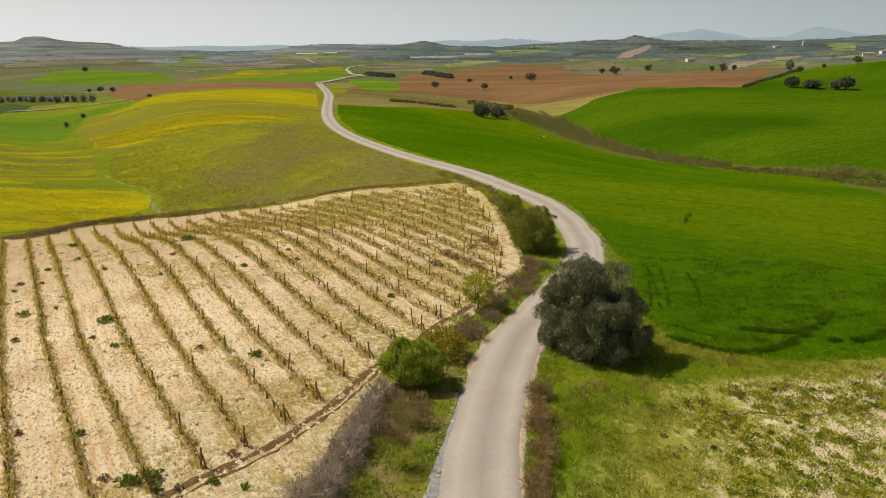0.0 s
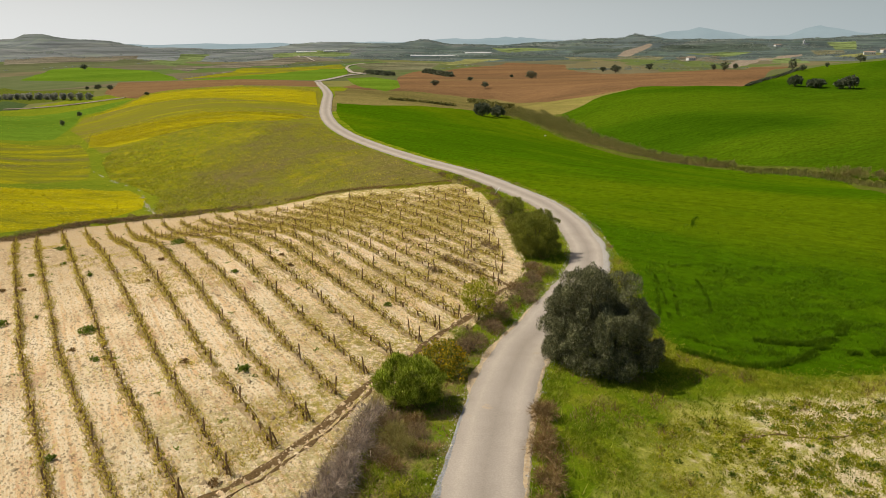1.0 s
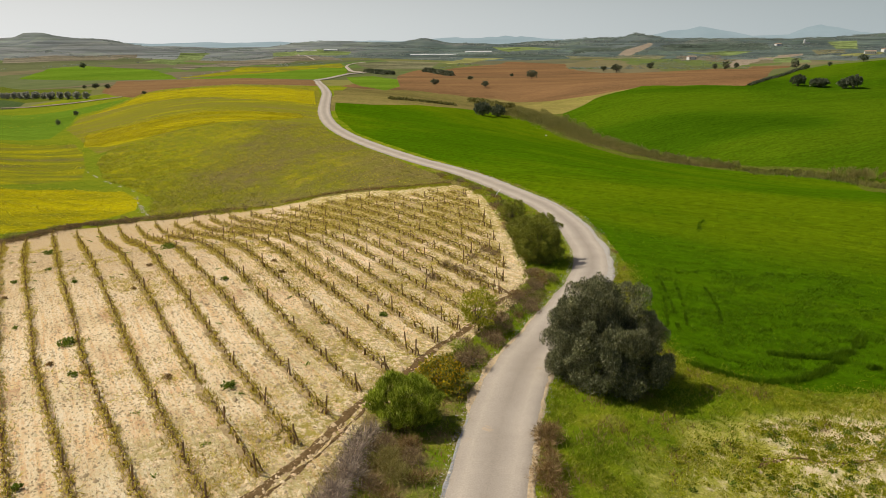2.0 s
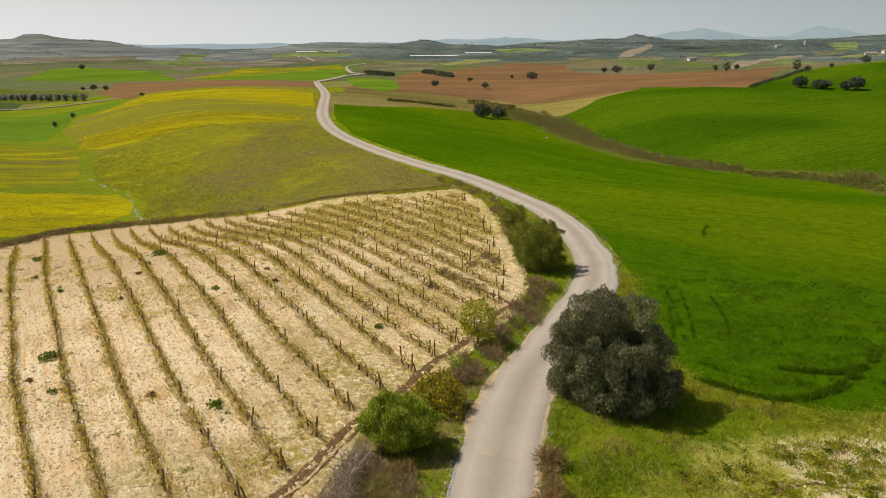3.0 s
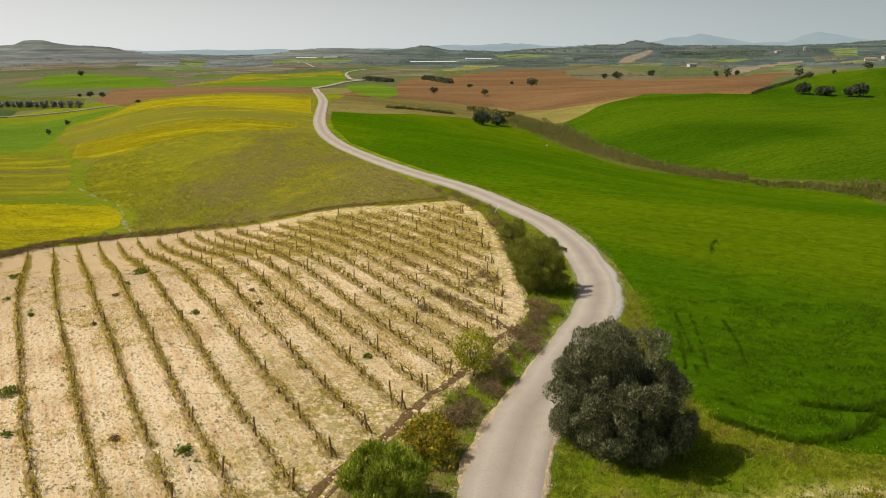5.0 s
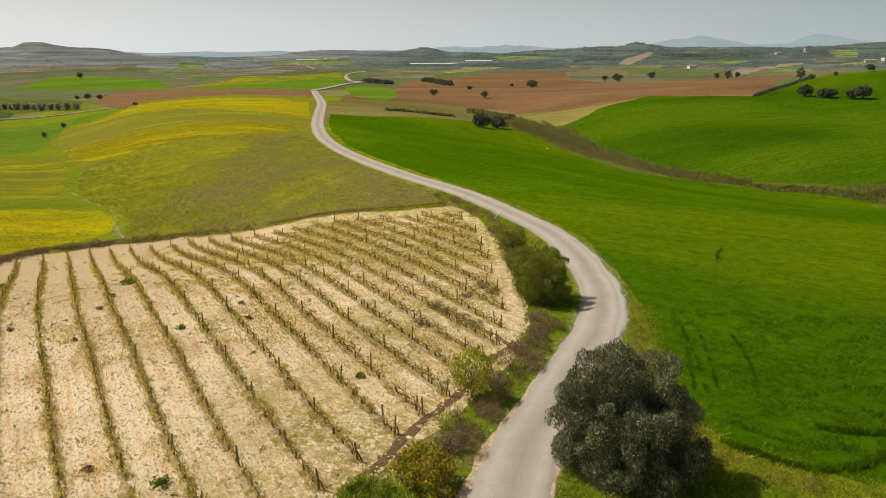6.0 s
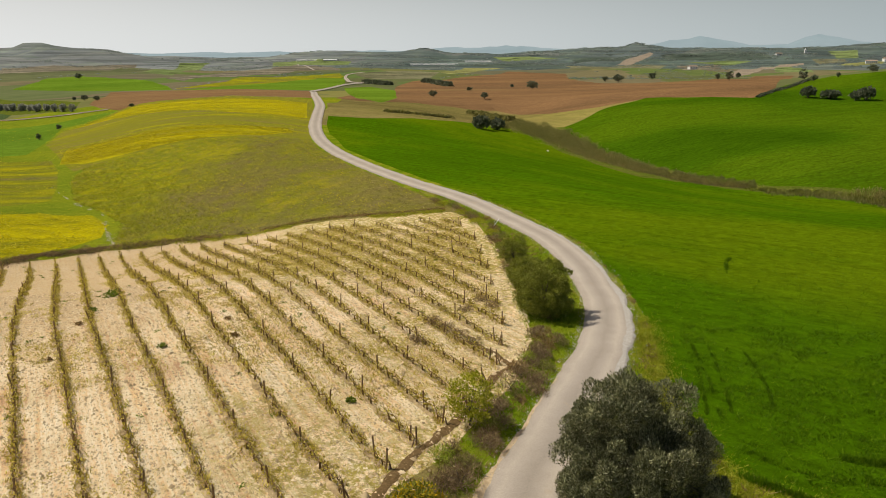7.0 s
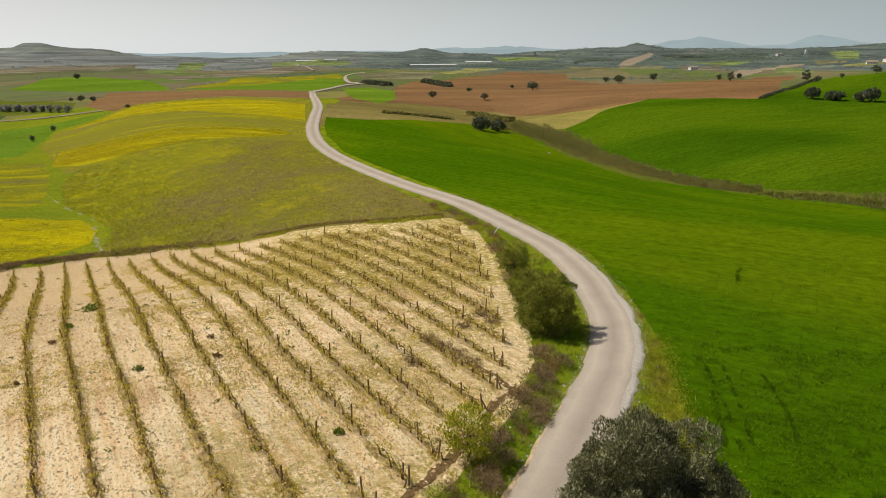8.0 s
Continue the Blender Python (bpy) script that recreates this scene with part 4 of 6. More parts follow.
FIELDS = [  # (name, label, outline, material), a later one lies over an earlier one
    ("rough_meadow", "rough yellow-green grass between fields", FAR_PLAIN_A, "meadow"),
    ("rough_grass", "dry olive grass between the fields", FAR_PLAIN_B, "dry"),
    ("vineyard_ground", "pale sandy soil of the vineyard's near end", FAR_PLAIN_C, "soil"),
    ("verge", "rough grass and weeds beside the road", FAR_PLAIN_D, "verge"),
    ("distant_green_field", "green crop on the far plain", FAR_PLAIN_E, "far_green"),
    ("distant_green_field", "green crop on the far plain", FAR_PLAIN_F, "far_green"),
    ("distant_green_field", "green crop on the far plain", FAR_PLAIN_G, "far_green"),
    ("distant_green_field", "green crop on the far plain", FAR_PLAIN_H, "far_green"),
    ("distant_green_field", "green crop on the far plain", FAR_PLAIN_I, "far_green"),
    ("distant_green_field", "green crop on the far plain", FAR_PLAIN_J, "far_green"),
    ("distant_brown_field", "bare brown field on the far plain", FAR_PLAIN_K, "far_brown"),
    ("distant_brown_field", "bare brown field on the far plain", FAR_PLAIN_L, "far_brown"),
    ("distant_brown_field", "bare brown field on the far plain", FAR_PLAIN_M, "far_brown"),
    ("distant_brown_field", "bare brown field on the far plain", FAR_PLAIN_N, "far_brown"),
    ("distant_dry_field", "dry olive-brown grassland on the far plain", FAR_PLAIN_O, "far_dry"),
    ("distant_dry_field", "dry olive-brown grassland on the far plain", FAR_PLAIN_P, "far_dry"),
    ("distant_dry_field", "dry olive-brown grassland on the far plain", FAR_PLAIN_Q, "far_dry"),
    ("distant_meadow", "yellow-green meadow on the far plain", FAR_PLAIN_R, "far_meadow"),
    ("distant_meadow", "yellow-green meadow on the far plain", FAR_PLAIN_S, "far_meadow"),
    ("distant_scrub", "dark scrub on the far slopes", FAR_PLAIN_T, "hazed_scrub"),
    ("distant_scrub", "dark scrub on the far slopes", FAR_PLAIN_U, "hazed_scrub"),
    ("distant_scrub", "dark scrub on the far slopes", FAR_PLAIN_V, "hazed_scrub"),
    ("distant_brown_field", "brown bare field on the plain", BROWNLEFT, "brown"),
    ("distant_green_field", "bright green crop on a distant rise", FARGREEN, "green"),
    ("distant_green_field", "bright green crop below a mustard strip", FARGREENB, "green"),
    ("distant_mustard_strip", "yellow mustard strip along a distant rise", FARYELLOW, "stripes"),
    ("grove_ground", "yellow-green grass under an olive grove", GROVE, "scrub"),
    ("dark_crop_field", "dark green crop beside the olive grove", DARKLEFT, "darkgreen"),
    ("ploughed_field", "reddish-brown ploughed field on a gentle slope", PLOUGHED, "ploughed"),
    ("distant_green_field", "small green field beside the road bend", GREENMID, "green"),
    ("stubble_field", "pale yellow stubble strip below the green hill", TAN, "tan"),
    ("dry_grass_strip", "strip of dry olive-brown grass", DRYSTRIP, "dry"),
    ("valley_meadow", "yellow-green meadow along a stream", MEADOW, "meadow"),
    ("green_field", "bright green crop in the valley", GREENLEFT, "green"),
    ("striped_mustard_field", "mustard and grass in stripes", STRIPES, "stripes"),
    ("mustard_field", "yellow flowering mustard field in the valley", LOWYELLOW, "mustard_low"),
    ("flowering_hill", "low hill with grass and fading mustard", FLOWERHILL, "flowerhill"),
    ("mustard_band", "yellow mustard band across the low hill", BANDA, "flower"),
    ("mustard_band", "yellow mustard band across the low hill", BANDB, "flower"),
    ("fallow_field", "olive-brown fallow field with mustard patches", FALLOW, "fallow"),
    ("gully", "dry grassy gully between two green fields", SCRUB, "scrub"),
    ("hill_wheat_field", "green wheat on a smooth hillside", HILLFIELD, "hill"),
    ("wheat_field", "bright green young wheat beside the road", WHEAT, "wheat"),
    ("verge", "rough grass verge along the road", VERGE, "verge"),
    ("weedy_field", "pale stony earth patched with weeds", WEEDY, "verge"),
    ("quarry_slope", "bare tan slope on a distant hill", QUARRY, "pale"),
    ("distant_track", "wide pale track over distant fields", PALETRACK, "pale"),
    ("vineyard_ground", "pale ploughed sandy soil under vine rows", VINEYARD, "soil"),
]


def ragged(ring):
    """An outline with the small wanderings of a real field edge; neighbours wander alike."""
    out = []
    for (ax, ay), (bx, by) in zip(ring, ring[1:] + ring[:1]):
        n = max(1, int(math.hypot(bx - ax, by - ay) / max(1.2, 0.02 * math.hypot(ax, ay))))
        if (ax, ay) > (bx, by):
            cut = [1 - i / n for i in range(n, 0, -1)]
        else:
            cut = [i / n for i in range(n)]
        for t in cut:
            x, y = ax + (bx - ax) * t, ay + (by - ay) * t
            k = min(4.0, 0.006 * math.hypot(x, y))
            s = 0.25 / max(k, 0.15)
            out.append((x + k * noise.noise((x * s, y * s, 1.5)), y + k * 1.6 * noise.noise((x * s, y * s, 7.5))))
    return out


FIELDS = [(name, label, ragged(ring), mat) for name, label, ring, mat in FIELDS]


def ground_sheet():
    """One sheet to the horizon, cut along the outlines into fields."""
    rng = np.random.default_rng(3)
    pts = []
    r = 9.0
    while r < 4930:
        front = np.radians(np.arange(-48, 48.01, max(0.55, min(1.1, 60 / r)) if r < 1400 else 0.32))
        back = np.radians(np.arange(54, 306.1, 6))
        a = np.concatenate([front, back])
        if r < 60:
            a = np.radians(np.arange(-180, 180, 1.2 if r > 20 else 4))
        pts.append(np.stack([r * np.sin(a), r * np.cos(a)], 1))
        r *= 1.034 if r < 1400 or r > 3400 else 1.02
    pts.append(np.array([[0.0, 0.0]]))
    pts = np.concatenate(pts)
    pts = pts + rng.normal(0, 0.004, pts.shape) * np.hypot(pts[:, 0], pts[:, 1])[:, None]
    verts, edges, seen = [Vector(p) for p in pts], [], {}

    def add(ring, closed):
        ring = list(ring)
        first = last = None
        pairs = list(zip(ring, ring[1:] + ring[:1])) if closed else list(zip(ring, ring[1:]))
        for (ax, ay), (bx, by) in pairs:
            length = math.hypot(bx - ax, by - ay)
            n = max(1, int(length / max(1.2, 0.03 * math.hypot(ax, ay))))
            key = tuple(sorted(((ax, ay), (bx, by))))
            if key in seen:
                continue
            seen[key] = True
            ids = []
            for i in range(n + 1):
                q = (ax + (bx - ax) * i / n, ay + (by - ay) * i / n)
                k = (round(q[0], 3), round(q[1], 3))
                if k not in seen:
                    seen[k] = len(verts)
                    verts.append(Vector(q))
                ids.append(seen[k])
            edges.extend(zip(ids, ids[1:]))

    for _, _, ring, _ in FIELDS:
        add(ring, True)
    from mathutils.geometry import delaunay_2d_cdt
    co, _, tris, *_ = delaunay_2d_cdt(verts, edges, [], 0, 1e-3)
    co = np.array([tuple(c) for c in co])
    tris = np.array([t for t in tris if len(t) == 3], np.int32)
    mid = co[tris].mean(1)
    owner = np.full(len(tris), -1)
    for i, (_, _, ring, _) in enumerate(FIELDS):
        owner[inside(mid[:, 0], mid[:, 1], ring)] = i
    z = height(co[:, 0], co[:, 1])
    xyz = np.column_stack([co, z])
    dist = np.hypot(mid[:, 0], mid[:, 1])
    owner[(owner == -1) & (dist > 1350)] = -2
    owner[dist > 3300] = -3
    todo = [(-1, "ground", "rolling farmland in small fields", "land"), (-2, "far_hills", "hazy grey-green scrub hills on the horizon", "hills"), (-3, "backdrop", "pale blue mountains in the haze", "distance")]
    todo += [(i, name, label, mat) for i, (name, label, _, mat) in enumerate(FIELDS)]
    for i, name, label, mat in todo:
        own = tris[owner == i]
        if not len(own):
            continue
        used, back = np.unique(own, return_inverse=True)
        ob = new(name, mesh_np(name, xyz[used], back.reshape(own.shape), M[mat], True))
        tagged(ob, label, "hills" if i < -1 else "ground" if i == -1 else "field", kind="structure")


ground_sheet()


def ribbon(name, line, left, right, lift, mat, label, parent=None, cols=5, crown=0.0):
    """A strip along a line, from left to right metres beside it, lying on the land."""
    a = np.array(line)
    left, right = np.broadcast_to(left, len(a)), np.broadcast_to(right, len(a))
    rows = []
    for k in range(cols + 1):
        f = k / cols
        q = beside(line, left * (1 - f) + right * f)
        rr = np.hypot(q[:, 0], q[:, 1])
        up = lift + 0.0007 * rr + crown * (1 - (2 * f - 1) ** 2)
        if k in (0, cols):
            up = up - lift - 0.02
        rows.append(np.column_stack([q, height(q[:, 0], q[:, 1]) + up]))
    v = np.stack(rows, 1)
    n, c = v.shape[:2]
    i = np.arange(n * c).reshape(n, c)
    f = np.stack([i[:-1, :-1], i[:-1, 1:], i[1:, 1:], i[1:, :-1]], -1).reshape(-1, 4)
    me = mesh_np(name, v.reshape(-1, 3), f, M[mat], True)
    me.attributes.new("across", "FLOAT", "POINT").data.foreach_set("value", np.tile(np.linspace(0, 1, c), n).astype(np.float32))
    ob = new(name, me)
    ob.parent = parent
    if label:
        ob["label"] = label
    return ob


def wobble(line, amount, scale, seed):
    return np.array([amount * noise.noise(Vector((x * scale, y * scale, seed))) for x, y in line])


road = tagged(new("road"), "narrow worn grey country road winding through fields", "road", kind="structure")
flare = np.interp([p[1] for p in road_line], (-60, 44, 50, 56, 66, 76, 90, 110), (.05, .05, .3, .85, .95, .6, .2, .05))
ribbon("asphalt", road_line, -1.75 + wobble(road_line, 0.14, 0.4, 2) + wobble(road_line, 0.10, 1.5, 3), 1.8 - .3 * flare + wobble(road_line, 0.12, 0.4, 5) + wobble(road_line, 0.14, 1.5, 6), 0.06, "asphalt", "", road, 14, 0.05)
near_line = [p for p in road_line if -40 < p[1] < 36]
fade = np.interp([p[1] for p in near_line], (-40, -30, 27, 36), (0.0, 1, 1, 0.0))
ribbon("gravel_shoulder", near_line, -1.5 - fade * (0.6 + wobble(near_line, 0.4, 0.2, 8) + wobble(near_line, 0.15, 1.1, 9)), -1.4, 0.025, "gravel", "loose grey gravel edge", road, 8)
bend_line = [p for p in road_line if 44 < p[1] < 125]
flare = np.interp([p[1] for p in bend_line], (44, 50, 56, 66, 76, 90, 110, 125), (.0, .3, .85, .95, .6, .25, .1, 0))
ribbon("gravel_shoulder", bend_line, 1.5 - .8 * flare + flare * (wobble(bend_line, 0.5, 0.3, 31) + wobble(bend_line, 0.5, 1.9, 32)), 1.7 + .2 * flare + (.3 + .5 * flare) * (wobble(bend_line, 0.5, 0.2, 11) + wobble(bend_line, 0.35, 1.3, 12)), 0.075, "shoulder", "dusty pale road edge", road, 8)
near_right = [p for p in road_line if p[1] < 46]
ribbon("sandy_shoulder", near_right, 1.5, 1.9 + wobble(near_right, 0.16, 0.4, 21) + wobble(near_right, 0.16, 1.6, 22), 0.025, "bank", "trodden sandy road edge", road, 6)
left_line = [p for p in road_line if 33 < p[1] < 52]
fade = np.interp([p[1] for p in left_line], (33, 35, 44, 52), (0.0, 1, .6, 0.0))
ribbon("sandy_shoulder", left_line, -1.6 - fade * (.45 + wobble(left_line, 0.35, 0.5, 15) + wobble(left_line, 0.15, 1.7, 19)), -1.4, 0.025, "bank", "trodden sandy road edge", road, 6)
for stretch in (ROADFAR, ROADFAR2, ROADFAR3):
    far_road = ribbon("road", spline(stretch, 12), -1.9, 1.9, 0.35, "asphalt", "")
    tagged(far_road, "pale country road far off between fields", "road", kind="structure")

rng = np.random.default_rng(11)


# ---- builders for plants ----
def tube(bm, points, radii, sides=6):
    """A tapered round limb along points."""
    rings = []
    for i, (p, r) in enumerate(zip(points, radii)):
        a = Vector(points[min(i + 1, len(points) - 1)]) - Vector(points[max(i - 1, 0)])
        q = a.to_track_quat("Z", "Y")
        rings.append([bm.verts.new(Vector(p) + q @ Vector((r * math.cos(2 * math.pi * k / sides), r * math.sin(2 * math.pi * k / sides), 0))) for k in range(sides)])
    for a, b in zip(rings, rings[1:]):
        for k in range(sides):
            bm.faces.new((a[k], a[(k + 1) % sides], b[(k + 1) % sides], b[k]))
    bm.faces.new(rings[0][::-1])
    bm.faces.new(rings[-1])


def unit(v):
    return v / np.maximum(np.linalg.norm(v, axis=1, keepdims=True), 1e-6)


def sprigs(at, along, length, width, face=None):
    """Small kite-shaped leaf sprays: one quad for each point, turned roughly to face."""
    n = len(at)
    side = unit(np.cross(along, rng.normal(size=(n, 3)) if face is None else face + rng.normal(0, .45, (n, 3))))
    length, width = np.reshape(length, (-1, 1)), np.reshape(width, (-1, 1))
    v = np.stack([at, at + along * length * .45 + side * width, at + along * length, at + along * length * .5 - side * width], 1)
    return v.reshape(-1, 3), np.arange(4 * n).reshape(n, 4)


def crown_mesh(name, lobes, per, length, width, mat, up=0.35, shell=0.72):
    """Leaf sprays round many lobes (x, y, z, r, squash)."""
    at, along, face = [], [], []
    for x, y, z, r, sq in lobes:
        d = unit(rng.normal(size=(int(per * r * r) + 6, 3)))
        d[:, 2] = np.where(d[:, 2] < -0.5, -d[:, 2], d[:, 2])
        rad = r * (shell + (1.05 - shell) * rng.random((len(d), 1)) ** 0.7)
        rad *= 1 + 0.22 * np.sin(5 * d[:, :1] + x * 3) * np.cos(4 * d[:, 1:2] + y * 2)
        at.append(np.array([[x, y, z]]) + d * rad * np.array([[1, 1, sq]]))
        along.append(unit(d * .6 + rng.normal(0, 0.7, d.shape) + np.array([[0, 0, up]])))
        face.append(d)
    at, along, face = np.concatenate(at), np.concatenate(along), np.concatenate(face)
    k = rng.uniform(0.6, 1.3, len(at))
    v, f = sprigs(at, along, length * k, width * k, face)
    return mesh_np(name, v, f, M[mat])


def tree(name, label, category, x, y, wide, high, mat, per=150, leaf=(0.3, 0.09), lobes=40, lobe=(0.2, 0.34), trunk=0.12, clear=0.15, group="", extra=(), lean=0.0, fine=0, up=0.35, subs=(), clump=(.17, .38), tall=.95):
    """A trunk with limbs under a crown of lobes; wide and high in metres, clear: the bare part of the height."""
    z = float(height(x, y)) - 0.05
    root = tagged(new(name), label, category, group)
    root.location = (x, y, z)
    cz, rz, rr = high * (clear + 1) / 2, high * (1 - clear) / 2, wide / 2
    spec = []
    golden = math.pi * (3 - 5 ** 0.5)
    for i in range(lobes):
        h = 1 - 2 * (i + 0.5) / lobes
        a = i * golden + rng.normal(0, 0.25)
        s = math.sqrt(1 - h * h) ** 0.8
        r = rr * rng.uniform(*lobe)
        k = rng.uniform(0.62, 0.9)
        spec.append((s * math.cos(a) * (rr - r * .7) * k * 1.15 + lean * h, s * math.sin(a) * (rr - r * .7) * k * 1.15, max(cz + h * (rz - r * .6) * rng.uniform(.8, 1.05), r * 0.6), r, 0.85))
    spec = list(subs) or spec + list(extra)
    bm = bmesh.new()
    tube(bm, [(0, 0, -0.1), (0.03 * wide, 0.02, cz * .4), (0.02 * wide, -0.02, cz * .8)], [trunk * 1.3, trunk, trunk * .8], 8)
    part("trunk", bm, M["bark"], root)
    for sx, sy, sz, r, _ in spec[:: max(1, len(spec) // 9)]:
        bm = bmesh.new()
        tube(bm, [(0, 0, cz * .45), (sx * .45, sy * .45, (cz * .45 + sz) / 2 + .1), (sx, sy, sz)], [trunk * .6, trunk * .4, trunk * .12], 5)
        part("limb", bm, M["bark"], root)
    if fine:
        small = []
        for sx, sy, sz, r, sq in spec:
            away = np.array([sx, sy, sz - cz * .8]) / max(rr, rz)
            d = unit(rng.normal(size=(fine, 3)) + away * 1.1)
            for q in d:
                k, e = r * rng.uniform(*clump), r * rng.uniform(.72, 1.06)
                small.append((sx + q[0] * e, sy + q[1] * e, max(sz + q[2] * e * .95 * sq, k * .5), k, tall))
        spec = small + list(extra)
    part("crown", crown_mesh("crown", spec, per, leaf[0], leaf[1], mat, up), None, root)
    return root


def blades(name, at, tall, wide, mat, per=4, lean=0.5, spread=0.08):
    """Tufts: a few narrow triangles at each point."""
    n = len(at)
    base = np.repeat(at, per, 0) + np.column_stack([rng.normal(0, spread, (n * per, 2)), np.zeros(n * per)])
    tall = np.repeat(np.broadcast_to(tall, n), per) * rng.uniform(.6, 1.2, n * per)
    a = rng.uniform(0, 2 * math.pi, n * per)
    side = np.column_stack([np.cos(a), np.sin(a), np.zeros_like(a)]) * (wide * rng.uniform(.6, 1.3, n * per))[:, None]
    tip = base + np.column_stack([rng.normal(0, lean, (n * per, 2)) * tall[:, None], tall])
    v = np.stack([base - side, base + side, tip], 1).reshape(-1, 3)
    return mesh_np(name, v, np.arange(len(v)).reshape(-1, 3), M[mat])


def strew(ring, count, keep=None):
    """Random points on the land within an outline."""
    a = np.array(ring)
    x = rng.uniform(a[:, 0].min(), a[:, 0].max(), count)
    y = rng.uniform(a[:, 1].min(), a[:, 1].max(), count)
    ok = inside(x, y, ring)
    if keep is not None:
        ok &= keep(x, y)
    x, y = x[ok], y[ok]
    return np.column_stack([x, y, height(x, y)])


def patchy(x, y, scale, cut, seed=0.0):
    return np.array([noise.noise(Vector((a * scale, b * scale, seed))) for a, b in zip(x, y)]) > cut


def stuff(name, mesh, label, category):
    return tagged(new(name, mesh), label, category, kind="stuff")


# ---- trees and bushes by the road ----
tree("olive_tree", "large dense grey-green olive tree beside the road", "tree", 8.8, 39.2, 6.6, 5.9, "olive", per=3300, leaf=(0.145, 0.018), trunk=0.28, clear=0.05, fine=16, up=.9, clump=(.23, .46), tall=1.15,
     subs=[(-.7, .2, 3.9, 1.6, 1), (-1.9, .3, 3.2, 1.15, 1), (-2.0, .1, 2.2, 1.2, 1), (-1.9, -.9, 1.3, 1.1, 1), (.9, .5, 3.4, 1.4, 1), (1.75, .2, 2.3, 1.2, 1), (1.75, -1.4, 1.35, 1.15, 1), (2.5, -.6, 1.1, .95, 1), (.35, -1.5, 2.4, 1.15, 1), (-.75, -1.9, 1.2, 1.1, 1),
           (.6, -2.1, .9, .95, 1), (0, 1.7, 2.3, 1.5, 1), (1.7, 1.5, 1.4, 1.2, 1), (-1.5, 1.5, 1.5, 1.3, 1), (-2.3, 0, .9, .85, 1), (-.9, -1.1, 2.7, 1.25, 1)],
     extra=[(-.6, .2, 3.6, 1.25, 1), (.6, .4, 2.9, 1.3, 1), (-1.0, 0, 2.2, 1.5, .95), (1.0, -.2, 1.8, 1.4, .9), (0, -.7, 1.7, 1.5, .9), (-.6, -.9, 1.1, 1.2, .9)])
tree("bush", "dense dark green roadside bush", "bush", 8.2, 63.9, 4.7, 4.2, "bush", per=1500, leaf=(0.11, 0.030), lobes=26, lobe=(.24, .40), trunk=0.12, clear=0.0, fine=13, extra=[(0, 0, 1.9, 1.6, 1), (.2, .1, .9, 1.8, .7)])
tree("bush", "lower olive-green bush between two others", "bush", 7.7, 70.6, 3.8, 2.7, "bush", per=1300, leaf=(0.11, 0.030), lobes=22, lobe=(.22, .40), trunk=0.08, clear=0.0, fine=11, extra=[(0, 0, .9, 1.2, .8)])
tree("bush", "smaller green bush at the bend of the road", "bush", 7.3, 78.8, 3.4, 2.8, "bush", per=1200, leaf=(0.11, 0.030), lobes=18, lobe=(.24, .42), trunk=0.08, clear=0.0, fine=11, extra=[(0, 0, 1.1, 1.0, 1)])
tree("sapling", "young tree with sparse yellow-green leaves", "tree", 1.9, 45.4, 2.6, 2.9, "young", per=800, leaf=(0.16, 0.035), lobes=30, lobe=(0.2, 0.34), trunk=0.05, clear=0.05, up=.9)
tree("bush", "fresh green rounded bush on the verge", "bush", -2.2, 33.0, 3.3, 2.3, "lime", per=2200, leaf=(0.25, 0.020), lobes=34, lobe=(.16, .36), trunk=0.08, clear=0.0, fine=12, up=1.5)
tree("gorse_bush", "low gorse bush with orange-yellow flowers", "bush", -0.5, 36.8, 2.9, 1.6, "gorse", per=700, leaf=(0.16, 0.04), lobes=26, trunk=0.04, clear=0.0)
tree("gorse_bush", "small gorse bush with orange-yellow flowers", "bush", 0.4, 35.4, 0.9, 0.8, "gorse", per=500, leaf=(0.13, 0.04), lobes=12, trunk=0.03, clear=0.0)
tree("tussock", "yellow-green tussock on the grassy verge", "bush", -2.2, 24.6, 0.9, 0.8, "young", per=900, leaf=(0.3, 0.02), lobes=10, trunk=0.02, clear=0.0)
tree("shrub", "low brown leafless shrub on the verge", "bush", 4.4, 49.5, 1.5, 1.0, "brush", per=420, leaf=(0.3, 0.018), lobes=12, trunk=0.03, clear=0.0)
tree("shrub", "low brown leafless shrub on the verge", "bush", 1.3, 39.6, 1.8, 1.0, "brush", per=420, leaf=(0.3, 0.018), lobes=14, trunk=0.03, clear=0.0)
tree("shrub", "low dry shrub beside the road bend", "bush", 7.4, 57.3, 1.6, 0.9, "rust", per=420, leaf=(0.3, 0.02), lobes=12, trunk=0.03, clear=0.0)
for bx, by in spline(BRAMBLE, 1.3):
    tree("bramble", "tangled grey-brown dead bramble on the verge", "bush", bx + rng.normal(0, .25), by, 1.25 + rng.uniform(-.4, .5), 0.6 + rng.uniform(-.15, .3), "bramble", per=1500, leaf=(0.52, 0.009), up=-.05,
         lobes=9, lobe=(.22, .5), trunk=0.02, clear=0.0, group="brambles along the verge")
for bx, by in spline(RUST, 1.1):
    tree("dry_grass_clump", "rusty brown dry grass clump at the road edge", "grass", bx - 0.3 + rng.normal(0, .15), by, 1.1 + rng.uniform(-.4, .4), 0.5 + rng.uniform(-.1, .2), "rust", per=2300, leaf=(0.36, 0.009), up=.1,
         lobes=8, lobe=(.22, .5), trunk=0.015, clear=0.0, group="dry grass clumps")

